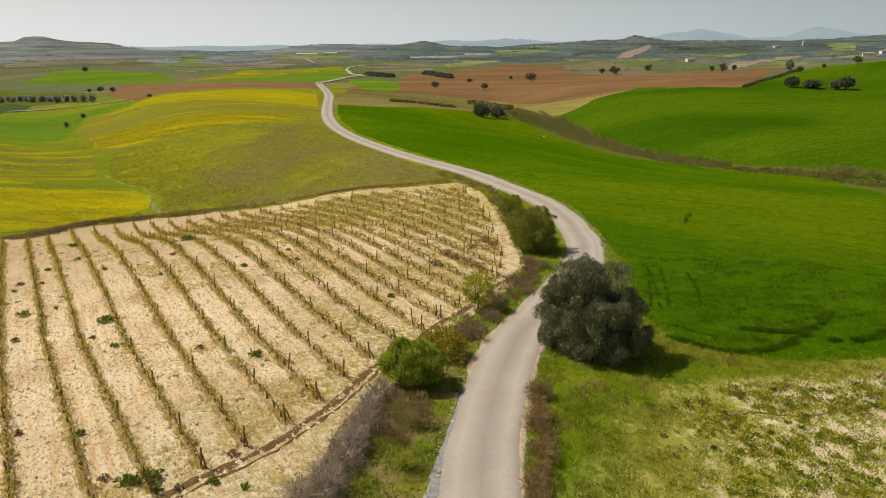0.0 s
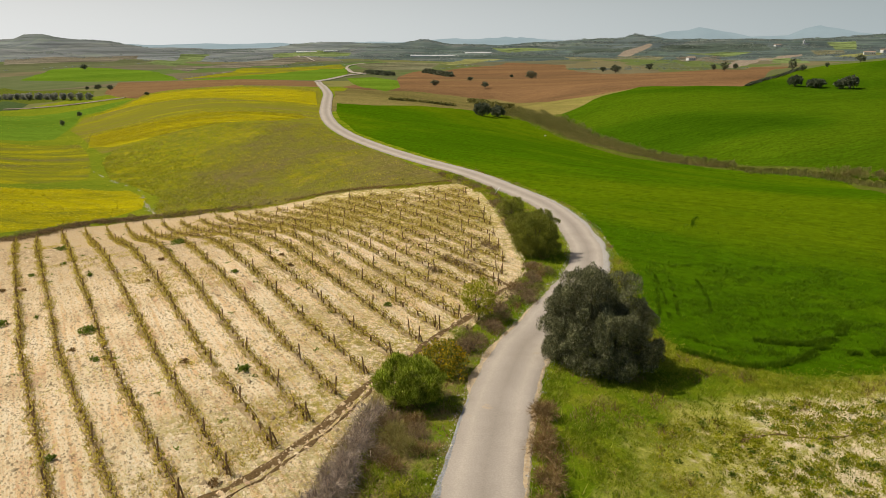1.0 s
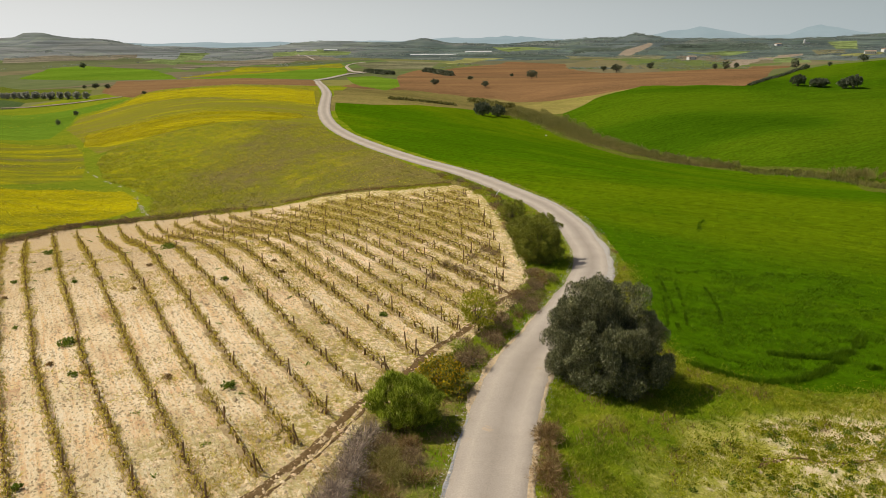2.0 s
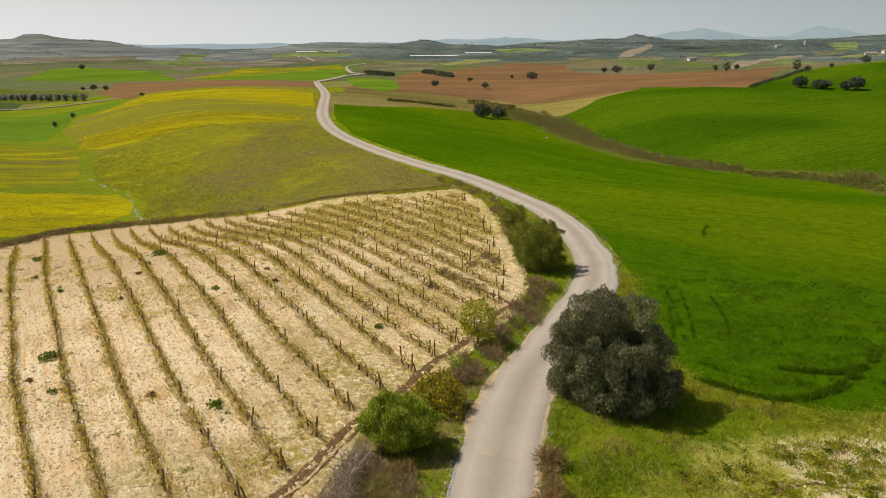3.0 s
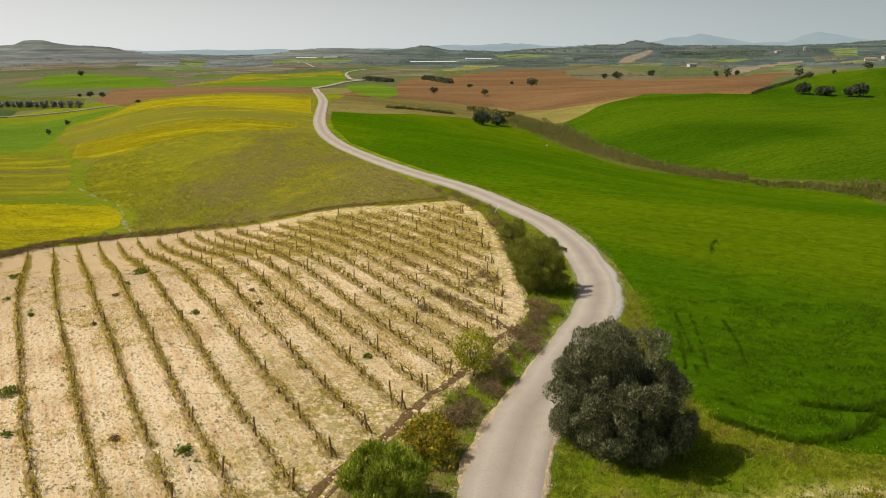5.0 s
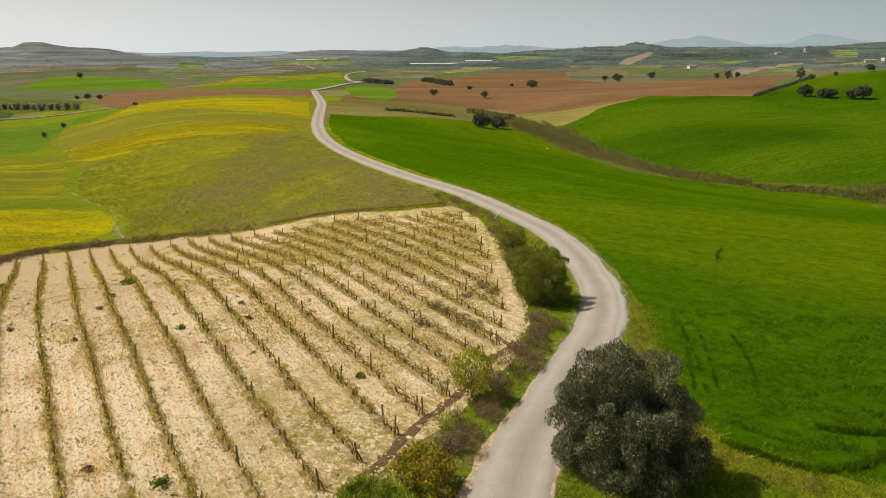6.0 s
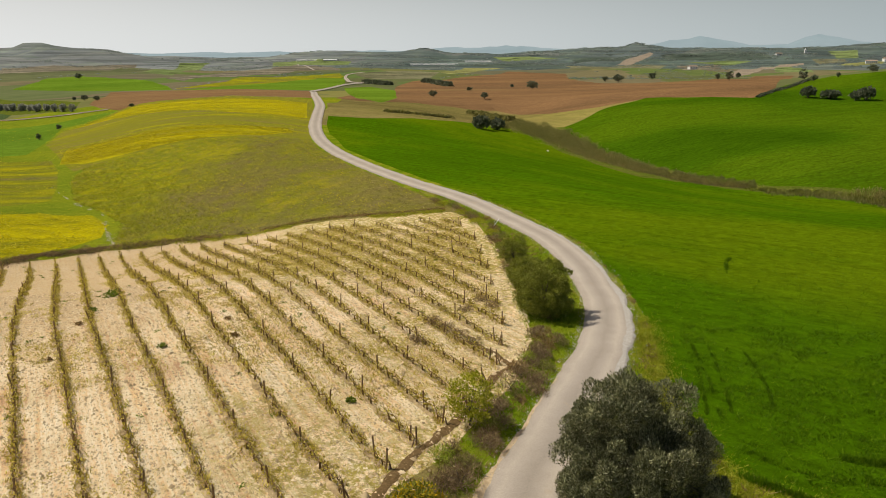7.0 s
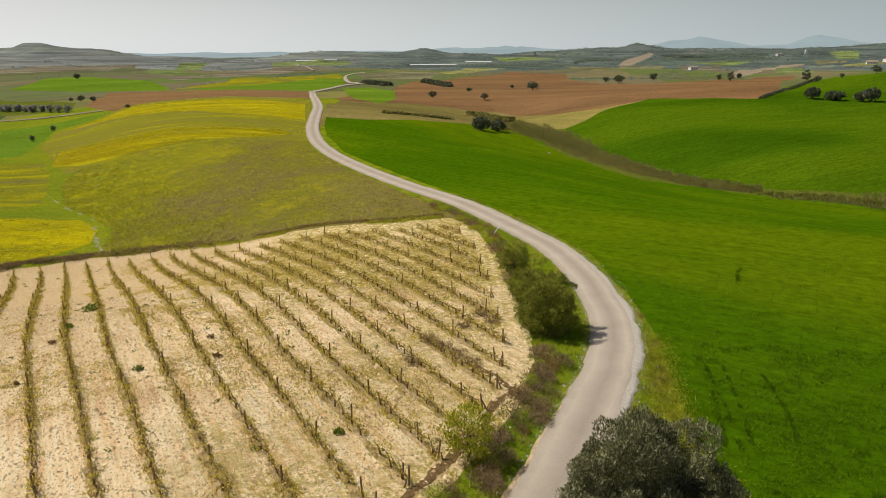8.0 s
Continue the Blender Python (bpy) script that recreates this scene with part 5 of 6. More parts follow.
for i, (bx, by) in enumerate(spline([(0.6, 39.6), (0.9, 40.6), (1.9, 42.6), (3.3, 46.6), (4.3, 49.4), (5.6, 53.0), (6.7, 57.0), (7.2, 60.0)], .55)):
    shift = .1 + .55 * min(1, max(0, (by - 42) / 8))
    tree("shrub", "low brown leafless shrub on the verge", "bush", bx + shift + rng.normal(0, .5), by, rng.uniform(.7, 1.6), rng.uniform(.3, .65), ("brush", "brush", "rust", "thicket", "brush", "lime", "brush")[i % 7], per=900, leaf=(.2, .014), lobes=9, lobe=(.3, .5), trunk=.02, clear=0.0, group="shrubs along the verge")
for i, (bx, by) in enumerate(spline([(6.3, 74), (6.4, 80), (5.8, 86), (5.2, 92), (3.8, 98), (1.8, 104), (-2, 112)], 1.5)):
    tree("dry_grass_clump", "dry brown growth between road and vines", "grass", bx + 1.0 + rng.normal(0, .5), by, rng.uniform(1.0, 2.2), rng.uniform(.35, .7), ("rust", "brush", "thicket", "edge")[i % 4], per=360, leaf=(.26, .02), lobes=8, lobe=(.3, .5), trunk=.015, clear=0.0, group="dry grass clumps")
for bx, by in ((-.2, 60.8), (.8, 59.6), (1.7, 58.4), (2.6, 57.1), (4.3, 65.2), (3.6, 66.7), (2.2, 64.1), (-1.2, 56.8)):
    tree("dry_scrub", "low dead brown scrub between vine rows", "bush", bx, by, rng.uniform(1.1, 1.7), rng.uniform(.25, .4), "brush", per=700, leaf=(.24, .012), lobes=10, lobe=(.25, .5), trunk=.015, clear=0.0, group="dead scrub in the vineyard")
bm = bmesh.new()
tube(bm, [(0, 0, -.1), (.25, .05, .5), (.75, .1, 1.25)], [.05, .045, .03], 6)
tube(bm, [(.3, .05, .6), (.2, .0, 1.0)], [.03, .012], 5)
stick = tagged(part("dead_branch", bm, M["white"]), "bleached dead branch leaning beside the road", "branch")
stick.location = (6.3, 93.3, float(height(6.3, 93.3)))

for bx, by, w, mat in ((-2.9, 30.3, 1.3, "brush"), (-1.9, 30.6, 1.1, "rust"), (-2.7, 29.2, 1.4, "reed"), (-1.7, 29.3, 1.2, "brush"), (-2.3, 28.1, 1.3, "reed"), (-3.2, 27.6, 1.0, "brush"), (-1.4, 28.0, .8, "rust"), (-2.6, 26.8, .9, "rust")):
    tree("dry_grass_clump", "dry brown grass clump on the verge", "grass", bx, by, w, w * .45, mat, per=1900, leaf=(.30, .008), lobes=9, lobe=(.25, .5), trunk=.012, clear=0.0, up=.5, group="dry grass clumps")

# ---- trees farther off ----
for (x, y), w, h, text in zip(TREES_TWO, (5.6, 4.8), (3.9, 3.4), ("dark round tree standing in the wheat", "dark spreading tree standing in the wheat")):
    tree("field_tree", text, "tree", x, y, w, h, "far_leaf", per=46, leaf=(0.75, 0.24), lobes=30, trunk=0.3, clear=0.03, group="pair of trees in the wheat")
for (x, y), w, h, text in zip(TREES_R, (4.9, 6.2, 5.4), (3.7, 2.6, 4.2), ("dark round tree on the green hillside", "low spreading grey tree on the green hillside", "large dark tree on the green hillside")):
    tree("field_tree", text, "tree", x, y, w, h, "far_leaf", per=46, leaf=(0.8, 0.26), lobes=30, trunk=0.3, clear=0.05, group="trees on the hillside")
tree("field_tree", "dark tree touching a larger one on the hillside", "tree", TREES_R[2][0] - 3.8, TREES_R[2][1], 3.3, 2.9, "far_leaf", per=46, leaf=(0.8, 0.26), lobes=20, trunk=0.25, clear=0.05, group="trees on the hillside")
for (x, y), w, h in zip(TREES_MID, (18, 14, 22, 5, 12, 11, 22, 14, 9, 14, 9, 17, 12, 16, 6), (11, 13, 16, 3, 5, 9, 14, 12, 9, 15, 8, 20, 9, 11, 6)):
    k = math.hypot(x, y) / 1254
    tree("field_tree", "dark lone tree far off among brown fields", "tree", x, y, w * k * .85, h * k * .9, "far_leaf", per=24 / max(k, .3) ** 2 * .12, leaf=(2.4 * k, .8 * k), lobes=16, trunk=.5 * k, clear=0.12, group="scattered distant trees")
for (x, y), w, h in zip(TREES_LEFT, (13, 16, 12, 9, 10, 9, 6), (9, 11, 9, 6, 9, 11, 5)):
    k = math.hypot(x, y) / 1254
    tree("field_tree", "dark lone tree in the far meadows", "tree", x, y, w * k * .68, h * k * .68, "far_leaf", per=24 / max(k, .3) ** 2 * .12, leaf=(2.4 * k, .8 * k), lobes=16, trunk=.5 * k, clear=0.1, group="scattered distant trees")

# ---- olive grove on the plain ----
first = tree("grove_tree", "grey-green olive tree in a regular grove", "tree", -143.8, 290.0, 2.5, 2.6, "grove", per=40, leaf=(0.8, 0.26), lobes=18, trunk=0.16, clear=0.04, group="olive grove")
for row in range(2):
    for i in range(0, 18):
        if (row, i) == (0, 0):
            continue
        x, y = -143.8 - 6.6 * i - 20.0 * row + rng.normal(0, .3), 290.0 + 5.6 * i + 18.0 * row + rng.normal(0, .5)
        m = pose(x, y, float(height(x, y)) - .05, 0, 0, float(rng.uniform(0, 360))) @ Matrix.Scale(float(rng.uniform(.85, 1.15)), 4)
        copy_thing(first, m).scale = m.to_scale()

# ---- hedges and reeds ----
def hedge(line, wide, high, mat, label, per=60, leaf=(0.9, 0.3), name="hedge"):
    """A ragged hedge along a line."""
    spec = []
    for x, y in spline(line, wide * .55):
        for _ in range(3):
            r = wide * rng.uniform(.22, .42)
            qx, qy = x + rng.normal(0, wide * .2), y + rng.normal(0, wide * .2)
            spec.append((qx, qy, float(height(qx, qy)) + rng.uniform(.2, .75) * high - r * .3, r, high / wide))
    me = crown_mesh(name, spec, per, leaf[0], leaf[1], mat, 0.4, 0.5)
    return tagged(new(name, me), label, "hedge")


hedge(HEDGES[0:2], 5, 1.9, "far_leaf", "dark hedge across a distant field", 8, (2.4, .8))
hedge(HEDGES[2:4], 5, 1.7, "far_leaf", "dark hedge across a distant field", 8, (2.4, .8))
hedge(HEDGES[4:7], 1.8, .5, "thicket", "brown scrubby hedge behind the wheat", 25, (.9, .25))
hedge(HEDGES[7:9], 5, 1.8, "thicket", "brown scrubby hedge behind the wheat", 25, (1.0, .3))

hedge([(114.7, 273.8), (127.4, 288.6), (140.8, 303.2), (164.2, 335.9)], 1.0, .45, "far_leaf", "dark overgrown bank between two fields", 30, (.7, .2))

REEDS = [(22, 262), (30, 245), (36, 218), (39, 196), (45, 173), (52, 156), (60, 148)]
a = np.array(spline(REEDS, 0.6))
pick = a[rng.integers(0, len(a), 4500)]
w = np.interp(pick[:, 1], (150, 165, 200, 255), (1.0, 1.8, 3.6, 5.5))
pick = pick + rng.normal(0, 1, pick.shape) * w[:, None] * .6
at = np.column_stack([pick, height(pick[:, 0], pick[:, 1]) - .1])
stuff("reed_bed", blades("reed_bed", at, rng.uniform(.4, 1.2, len(at)) * (1.1 + .7 * np.array([noise.noise(Vector((x * .12, y * .12, 2))) for x, y, _ in at])), .06, "reed", 5, .6, .5), "dense beige dry reeds filling a gully", "reeds")
spec = []
for x, y in spline(REEDS, 0.9):
    w = float(np.interp(y, (150, 165, 200, 255), (1.0, 1.8, 3.6, 6.5)))
    for _ in range(2 if y < 215 else 3):
        r = rng.uniform(.5, 1.15) * float(np.interp(y, (150, 190, 225, 260), (.9, 1.05, 1.45, 1.5)))
        qx, qy = x + rng.normal(0, w * .55), y + rng.normal(0, w * .55)
        spec.append((qx, qy, float(height(qx, qy)) + r * .55, r, .95))
stuff("thicket", crown_mesh("thicket", spec, 130, .36, .06, "thicket", .8, .35), "olive-brown brushwood filling a gully", "shrubs")
low = [(60, 147), (68, 142), (75, 138.5), (79, 132), (90, 126)]
hedge(low, 2.4, 0.5, "bush", "dark green growth along the gully bottom", 60, (.5, .12), "gully_growth")
a = np.array(spline([(62, 144), (70, 139.5), (76, 135), (80, 126), (95, 120)], .5))
pick = a[rng.integers(0, len(a), 900)] + rng.normal(0, 1.3, (900, 2))
at = np.column_stack([pick, height(pick[:, 0], pick[:, 1]) - .1])
stuff("gully_reeds", blades("gully_reeds", at, rng.uniform(.4, 1.0, len(at)), .08, "thicket", 5, .4, .3), "sparse olive growth along the gully", "reeds")

# ---- the vineyard ----
ROW_SLOPE = -0.595
row_dir = np.array([ROW_SLOPE, 1.0]) / math.hypot(ROW_SLOPE, 1)


ROW_START = [-26.1, -23.85, -21.0, -18.1, -15.2, -12.6, -9.9, -7.1, -4.35, -1.4, 1.15, 3.8]
ROW_START = [-26.1 - 2.8 * i for i in range(14, 0, -1)] + ROW_START + [3.8 + 2.72 * i for i in range(1, 13)]


def row_points(k, step, shift=0.0):
    """Points along a vine row, which bends a little at both ends."""
    y = np.arange(12 + shift, 108, step * row_dir[1])
    start = ROW_START[k]
    far_bend = knots(y, [(50, 0), (58, -.15), (66, .25), (78, .9), (92, 1.6), (110, 2.3)]) * knots(start, [(-26, 0), (-21, .45), (-15, .7), (-12, 1), (0, 1.1)])
    far_bend = far_bend + knots(y, [(45, 0), (60, -.35), (75, -.7), (110, -1.0)]) * knots(start, [(-25, 1), (-20, .3), (-16, 0)])
    near_bend = .065 * np.maximum(40 - y, 0) * knots(start, [(-28, .7), (-24, 1.3), (-21, 1), (-18, .55), (-15, .35), (-8, .1)])
    x = start + ROW_SLOPE * (y - 40) + far_bend + near_bend
    ok = inside(x, y, VINES)
    return x[ok], y[ok]


def vine_meshes(seed):
    """A gnarled low vine with two arms along the row, and its shoots."""
    r = random.Random(seed)
    bm = bmesh.new()
    top = (r.uniform(-.06, .06), r.uniform(-.06, .06), r.uniform(.30, .45))
    tube(bm, [(0, 0, -.08), (r.uniform(-.05, .05), r.uniform(-.04, .04), .18), top], [.062, .050, .044], 5)
    ends = []
    for s in (-1, 1):
        mid = (r.uniform(-.05, .05), s * .28, top[2] + r.uniform(-.05, .10))
        end = (r.uniform(-.10, .10), s * r.uniform(.48, .62), top[2] + r.uniform(-.12, .16))
        tube(bm, [top, mid, end], [.036, .030, .018], 4)
        ends += [mid, end]
    for _ in range(5):
        a = r.choice(ends)
        tube(bm, [a, (a[0] + r.uniform(-.14, .14), a[1] + r.uniform(-.18, .18), a[2] + r.uniform(.06, .30))], [.013, .006], 3)
    wood = bpy.data.meshes.new("grapevine")
    bm.to_mesh(wood)
    bm.free()
    wood.materials.append(M["vine"])
    n = r.randint(12, 32)
    at = np.column_stack([rng.normal(0, .09, n), rng.uniform(-.6, .6, n), rng.uniform(.25, .62, n)])
    v, f = sprigs(at, unit(rng.normal(size=(n, 3)) + np.array([[0, 0, .8]])), rng.uniform(.08, .17, n), rng.uniform(.03, .06, n))
    return wood, mesh_np("new_growth", v, f, M["tuft"])


kinds = [vine_meshes(s) for s in range(8)]
places = []
for k in range(len(ROW_START)):
    xs, ys = row_points(k, 1.12, (k * .37) % 1.0)
    places += [(x, y) for x, y in zip(xs, ys) if rng.random() > .05]
places.sort(key=lambda p: (p[0] + 6) ** 2 * .6 + (p[1] - 32) ** 2)
row_turn = math.degrees(math.atan(0.595))
raw = []
for wood, leaf in kinds:
    pair = []
    for me in (wood, leaf):
        co = np.zeros(len(me.vertices) * 3, np.float32)
        me.vertices.foreach_get("co", co)
        quads = [tuple(p.vertices) for p in me.polygons if len(p.vertices) == 4]
        pair.append((co.reshape(-1, 3), np.array(quads, np.int32)))
    raw.append(pair)
far_v, far_f, far_n = [[], []], [[], []], [0, 0]
for i, (x, y) in enumerate(places):
    z, turn, size, kind = float(height(x, y)), row_turn + rng.normal(0, 5) + 180 * int(rng.integers(2)), rng.uniform(.85, 1.15), int(rng.integers(8))
    if i < 300:
        vine = tagged(new("grapevine", kinds[kind][0]), "low pruned grapevine with a few yellow-green shoots", "vine", "vines in rows")
        vine.matrix_world = pose(x, y, z, 0, 0, turn) @ Matrix.Scale(size, 4)
        tagged(part("new_growth", kinds[kind][1], None, vine), kind="stuff")
    c, s = math.cos(radians(turn)), math.sin(radians(turn))
    for j in (0, 1) if i >= 300 else ():
        co, q = raw[kind][j]
        p = co * size
        far_v[j].append(np.column_stack([p[:, 0] * c - p[:, 1] * s + x, p[:, 0] * s + p[:, 1] * c + y, p[:, 2] + z]))
        far_f[j].append(q + far_n[j])
        far_n[j] += len(co)
stuff("grapevines", mesh_np("grapevines", np.concatenate(far_v[0]), np.concatenate(far_f[0]), M["vine"]), "rows of low pruned grapevines", "vines")
stuff("vine_shoots", mesh_np("vine_shoots", np.concatenate(far_v[1]), np.concatenate(far_f[1]), M["tuft"]), "yellow-green shoots on the vine rows", "vines")


def stake(tall, r=.042):
    bm = bmesh.new()
    tube(bm, [(0, 0, -.2), (.008, 0, tall * .5), (0, 0, tall - .03), (0, 0, tall)], [r, r * .95, r * .9, r * .6], 6)
    me = bpy.data.meshes.new("vine_post")
    bm.to_mesh(me)
    bm.free()
    me.materials.append(M["post"])
    return me


stakes = [stake(t, .048) for t in (.9, 1.02, 1.15)]
braces = [stake(t, .04) for t in (.5, .7)]
grass_at, dark_at = [], []
for k in range(len(ROW_START)):
    xs, ys = row_points(k, 5.6, 1.0 + (k * 1.7) % 3.0)
    for x, y in zip(xs, ys):
        if rng.random() < .06:
            continue
        post = tagged(new("vine_post", stakes[int(rng.integers(3))]), "thin weathered wooden post in a vine row", "post", "vine posts")
        post.matrix_world = pose(x, y, float(height(x, y)), rng.normal(0, 4), rng.normal(0, 4), rng.uniform(0, 360))
    xs, ys = row_points(k, .25)
    if len(xs) > 8:
        x, y = xs[0], ys[0]
        end = tagged(new("end_post", stakes[1]), "row end post with leaning brace stakes", "post", "row end posts")
        end.matrix_world = pose(x, y, float(height(x, y)), rng.normal(0, 4), rng.normal(0, 4), 0)
        for sgn in (int(rng.choice([-1, 1])),):
            b = part("brace", braces[int(rng.integers(2))], None, end)
            b.matrix_local = pose(.22 * sgn, .18 * rng.uniform(-1, 1), -.02, rng.normal(0, 6), -16 * sgn, 0)
    keep = rng.random(len(xs)) < .9
    grass_at.append(np.column_stack([xs[keep], ys[keep]]))
grass_at = np.concatenate(grass_at)
grass_at = np.repeat(grass_at, 5, 0) + rng.normal(0, .19, (len(grass_at) * 5, 2))
ok = patchy(grass_at[:, 0], grass_at[:, 1], .35, -.25)
grass_at = grass_at[ok]
at = np.column_stack([grass_at, height(grass_at[:, 0], grass_at[:, 1]) + .02])
stuff("row_grass", blades("row_grass", at, rng.uniform(.10, .28, len(at)), .026, "tuft", 4, .8, .09), "thin yellow-green grass along the vine rows", "grass")
# earth mounded up along the rows
verts, faces, count = [], [], 0
for k in range(len(ROW_START)):
    xs, ys = row_points(k, .35)
    if len(xs) < 8:
        continue
    line = np.column_stack([xs, ys])
    wide = np.maximum(.05, .19 + np.array([.18 * noise.noise(Vector((x * .6, y * .6, 50))) + .16 * noise.noise(Vector((x * 2.3, y * 2.3, 51))) for x, y in line]))
    rise = .05 + np.array([.06 * noise.noise(Vector((x * 1.9, y * 1.9, 52))) for x, y in line])
    rise[[0, -1]] = 0
    rows = []
    for f, up in ((-1.25, -.02), (-.6, .65), (-.1, 1), (.45, .75), (1.0, -.02)):
        q = beside(line, wide * f - .05)
        rows.append(np.column_stack([q, height(q[:, 0], q[:, 1]) + np.where(up > 0, rise * up, up) + .012 * rng.normal(size=len(q)) * (up > 0)]))
    v = np.stack(rows, 1)
    idx = np.arange(v.shape[0] * 5).reshape(-1, 5) + count
    faces.append(np.stack([idx[:-1, :-1], idx[:-1, 1:], idx[1:, 1:], idx[1:, :-1]], -1).reshape(-1, 4))
    verts.append(v.reshape(-1, 3))
    count += v.shape[0] * 5
stuff("row_earth", mesh_np("row_earth", np.concatenate(verts), np.concatenate(faces), M["mound"], True), "brown earth mounded along the vine rows", "soil")
# grass between the rows, thicker towards the road and the far end
at = strew(VINES, 200000)
lean = (at[:, 0] * .028 + .19) * np.interp(at[:, 1], (42, 52), (1, .4)) + .36 * bump(at[:, 0], at[:, 1], -12, 87, 17, 13) - .16 + np.array([noise.noise(Vector((x * .12, y * .12, 4))) + .8 * noise.noise(Vector((x * .5, y * .5, 14))) for x, y, _ in at]) * .65
at = at[(lean > -.26 + .36 * rng.random(len(at)))]
stuff("vineyard_grass", blades("vineyard_grass", at, rng.uniform(.05, .16, len(at)), .022, "tuft", 4, 1.1, .12), "sparse yellowish grass between vine rows", "grass")
# clods of the tilled soil
at = strew(VINEYARD, 170000, lambda x, y: (y < 75))
n = len(at)
size = rng.gamma(2.0, .015, n) + .012
turn = rng.uniform(0, math.pi, n)
corner = np.array([(1, 0, 0), (0, 1, 0), (-1, 0, 0), (0, -1, 0), (0, 0, 1.0)])
p = corner[None] * size[:, None, None] * rng.uniform(.6, 1.4, (n, 5, 1))
c, s = np.cos(turn)[:, None], np.sin(turn)[:, None]
p = np.stack([p[..., 0] * c - p[..., 1] * s, p[..., 0] * s + p[..., 1] * c, p[..., 2]], -1) + at[:, None]
f = np.array([(0, 1, 4), (1, 2, 4), (2, 3, 4), (3, 0, 4)])[None] + 5 * np.arange(n)[:, None, None]
stuff("soil_clods", mesh_np("soil_clods", p.reshape(-1, 3), f.reshape(-1, 3), M["clod"]), "pale sandy clods on tilled soil", "soil")

# weeds in the vines, some of them large
for i, (x, y) in enumerate(WEEDS):
    wide = LARGE_WEEDS.get(i, rng.uniform(.3, .55))
    tree("weed", "dark green leafy weed on bare soil", "weed", x, y, wide, .12 + wide * .2, "weed" if i in LARGE_WEEDS or i % 2 else "rust", per=900, leaf=(.14, .045), lobes=7, lobe=(.25, .5), trunk=.01, clear=0.0, group="weeds in the vineyard")
at = strew(VINES, 260)
at = np.repeat(at, 26, 0) + rng.normal(0, .11, (len(at) * 26, 3)) * np.array([[1, 1, .3]])
at[:, 2] = height(at[:, 0], at[:, 1]) + rng.uniform(0, .08, len(at))
v, f = sprigs(at, unit(rng.normal(size=at.shape) + np.array([[0, 0, .8]])), rng.uniform(.06, .13, len(at)), rng.uniform(.02, .045, len(at)))
stuff("small_weeds", mesh_np("small_weeds", v, f, M["weed"]), "small dark weeds scattered over bare soil", "weeds")


def ditch(line, label, deep=.09, wide=.26):
    """A washed-out rill: two ragged banks and a damp bed."""
    root = tagged(new("ditch"), label, "ditch", kind="structure")
    s = spline(line, .35)
    ribbon("bed", s, -wide * .45 + wobble(s, .25, 1.2, 13), wide * .45 + wobble(s, .25, 1.2, 3), .015, "damp", "damp brown bed", root, 3)
    a = np.repeat(np.array(s), 7, 0)
    a = a + rng.normal(0, wide * 1.1, a.shape)
    at = np.column_stack([a, height(a[:, 0], a[:, 1])])
    size = rng.gamma(2.0, deep * .22, len(at)) + .015
    p = corner[None] * size[:, None, None] * rng.uniform(.6, 1.4, (len(at), 5, 1)) + at[:, None]
    f = np.array([(0, 1, 4), (1, 2, 4), (2, 3, 4), (3, 0, 4)])[None] + 5 * np.arange(len(at))[:, None, None]
    stuff("ditch_clods", mesh_np("ditch_clods", p.reshape(-1, 3), f.reshape(-1, 3), M["clod"]), "broken earth along an eroded rill", "soil")


ditch(DITCH, "narrow eroded rill along the vineyard edge", .13, .58)
ditch([tuple(p) for p in beside([q for q in DITCH if q[1] < 36], -.5)], "second thin rill beside the eroded one", .08, .22)
ditch(DITCH_RIGHT, "shallow eroded rill across the weedy field", .07, .2)

# ---- grass on verges, wheat and the weedy field ----
def off_road(x, y):
    return far_from(x, y, road_line[::6]) > 1.85 + .25 * rng.random(np.shape(x))


at = strew(VERGE, 170000, lambda x, y: off_road(x, y) & (y < 120) & (x < 45) & (~inside(x, y, WEEDY) | (far_from(x, y, WEEDY + WEEDY[:1]) < 3.5 * rng.random(np.shape(x)) ** 2)))
green = patchy(at[:, 0], at[:, 1], .45, -.15, 2.0) & ((at[:, 0] > 3) | patchy(at[:, 0], at[:, 1], .8, .06, 6.0) | ((at[:, 1] < 27) & (at[:, 0] > -4.2))) & (bump(at[:, 0], at[:, 1], -2.4, 28.6, 1.6, 2.2) < .35 + .4 * rng.random(len(at)))
light = green & (at[:, 0] > 6 + .25 * np.maximum(at[:, 1] - 20, 0)) & (at[:, 1] < 33) & patchy(at[:, 0], at[:, 1], .6, -.4, 31.0)
g, d, e = at[green & ~light], at[~green], at[light]
stuff("pale_verge_grass", blades("pale_verge_grass", e, rng.uniform(.05, .13, len(e)), .026, "edge", 4, .9, .1), "yellow-green grass on the road verge", "grass")
stuff("verge_grass", blades("verge_grass", g, rng.uniform(.10, .30, len(g)), .026, "grass", 4, .8, .1), "uneven green grass on the road verge", "grass")
stuff("dry_verge_grass", blades("dry_verge_grass", d, rng.uniform(.12, .36, len(d)), .02, "rust", 4, .5, .1), "dry brown grass on the road verge", "grass")
at = strew([(-5.2, 17), (9.5, 17), (13.5, 34), (14.5, 41), (12, 44), (8, 46), (3, 41), (-1, 36.5), (-4, 31)], 60000, lambda x, y: off_road(x, y) & patchy(x, y, .5, -.12, 44.0) & ((x > 2.5) | (y < 27.5) | patchy(x, y, .7, .05, 45.0)))
at = at[bump(at[:, 0], at[:, 1], -2.4, 29, 1.6, 2.2) < .3 + .4 * rng.random(len(at))]
pale = (at[:, 0] > 6 + .25 * np.maximum(at[:, 1] - 20, 0)) & patchy(at[:, 0], at[:, 1], .35, -.1, 46.0)
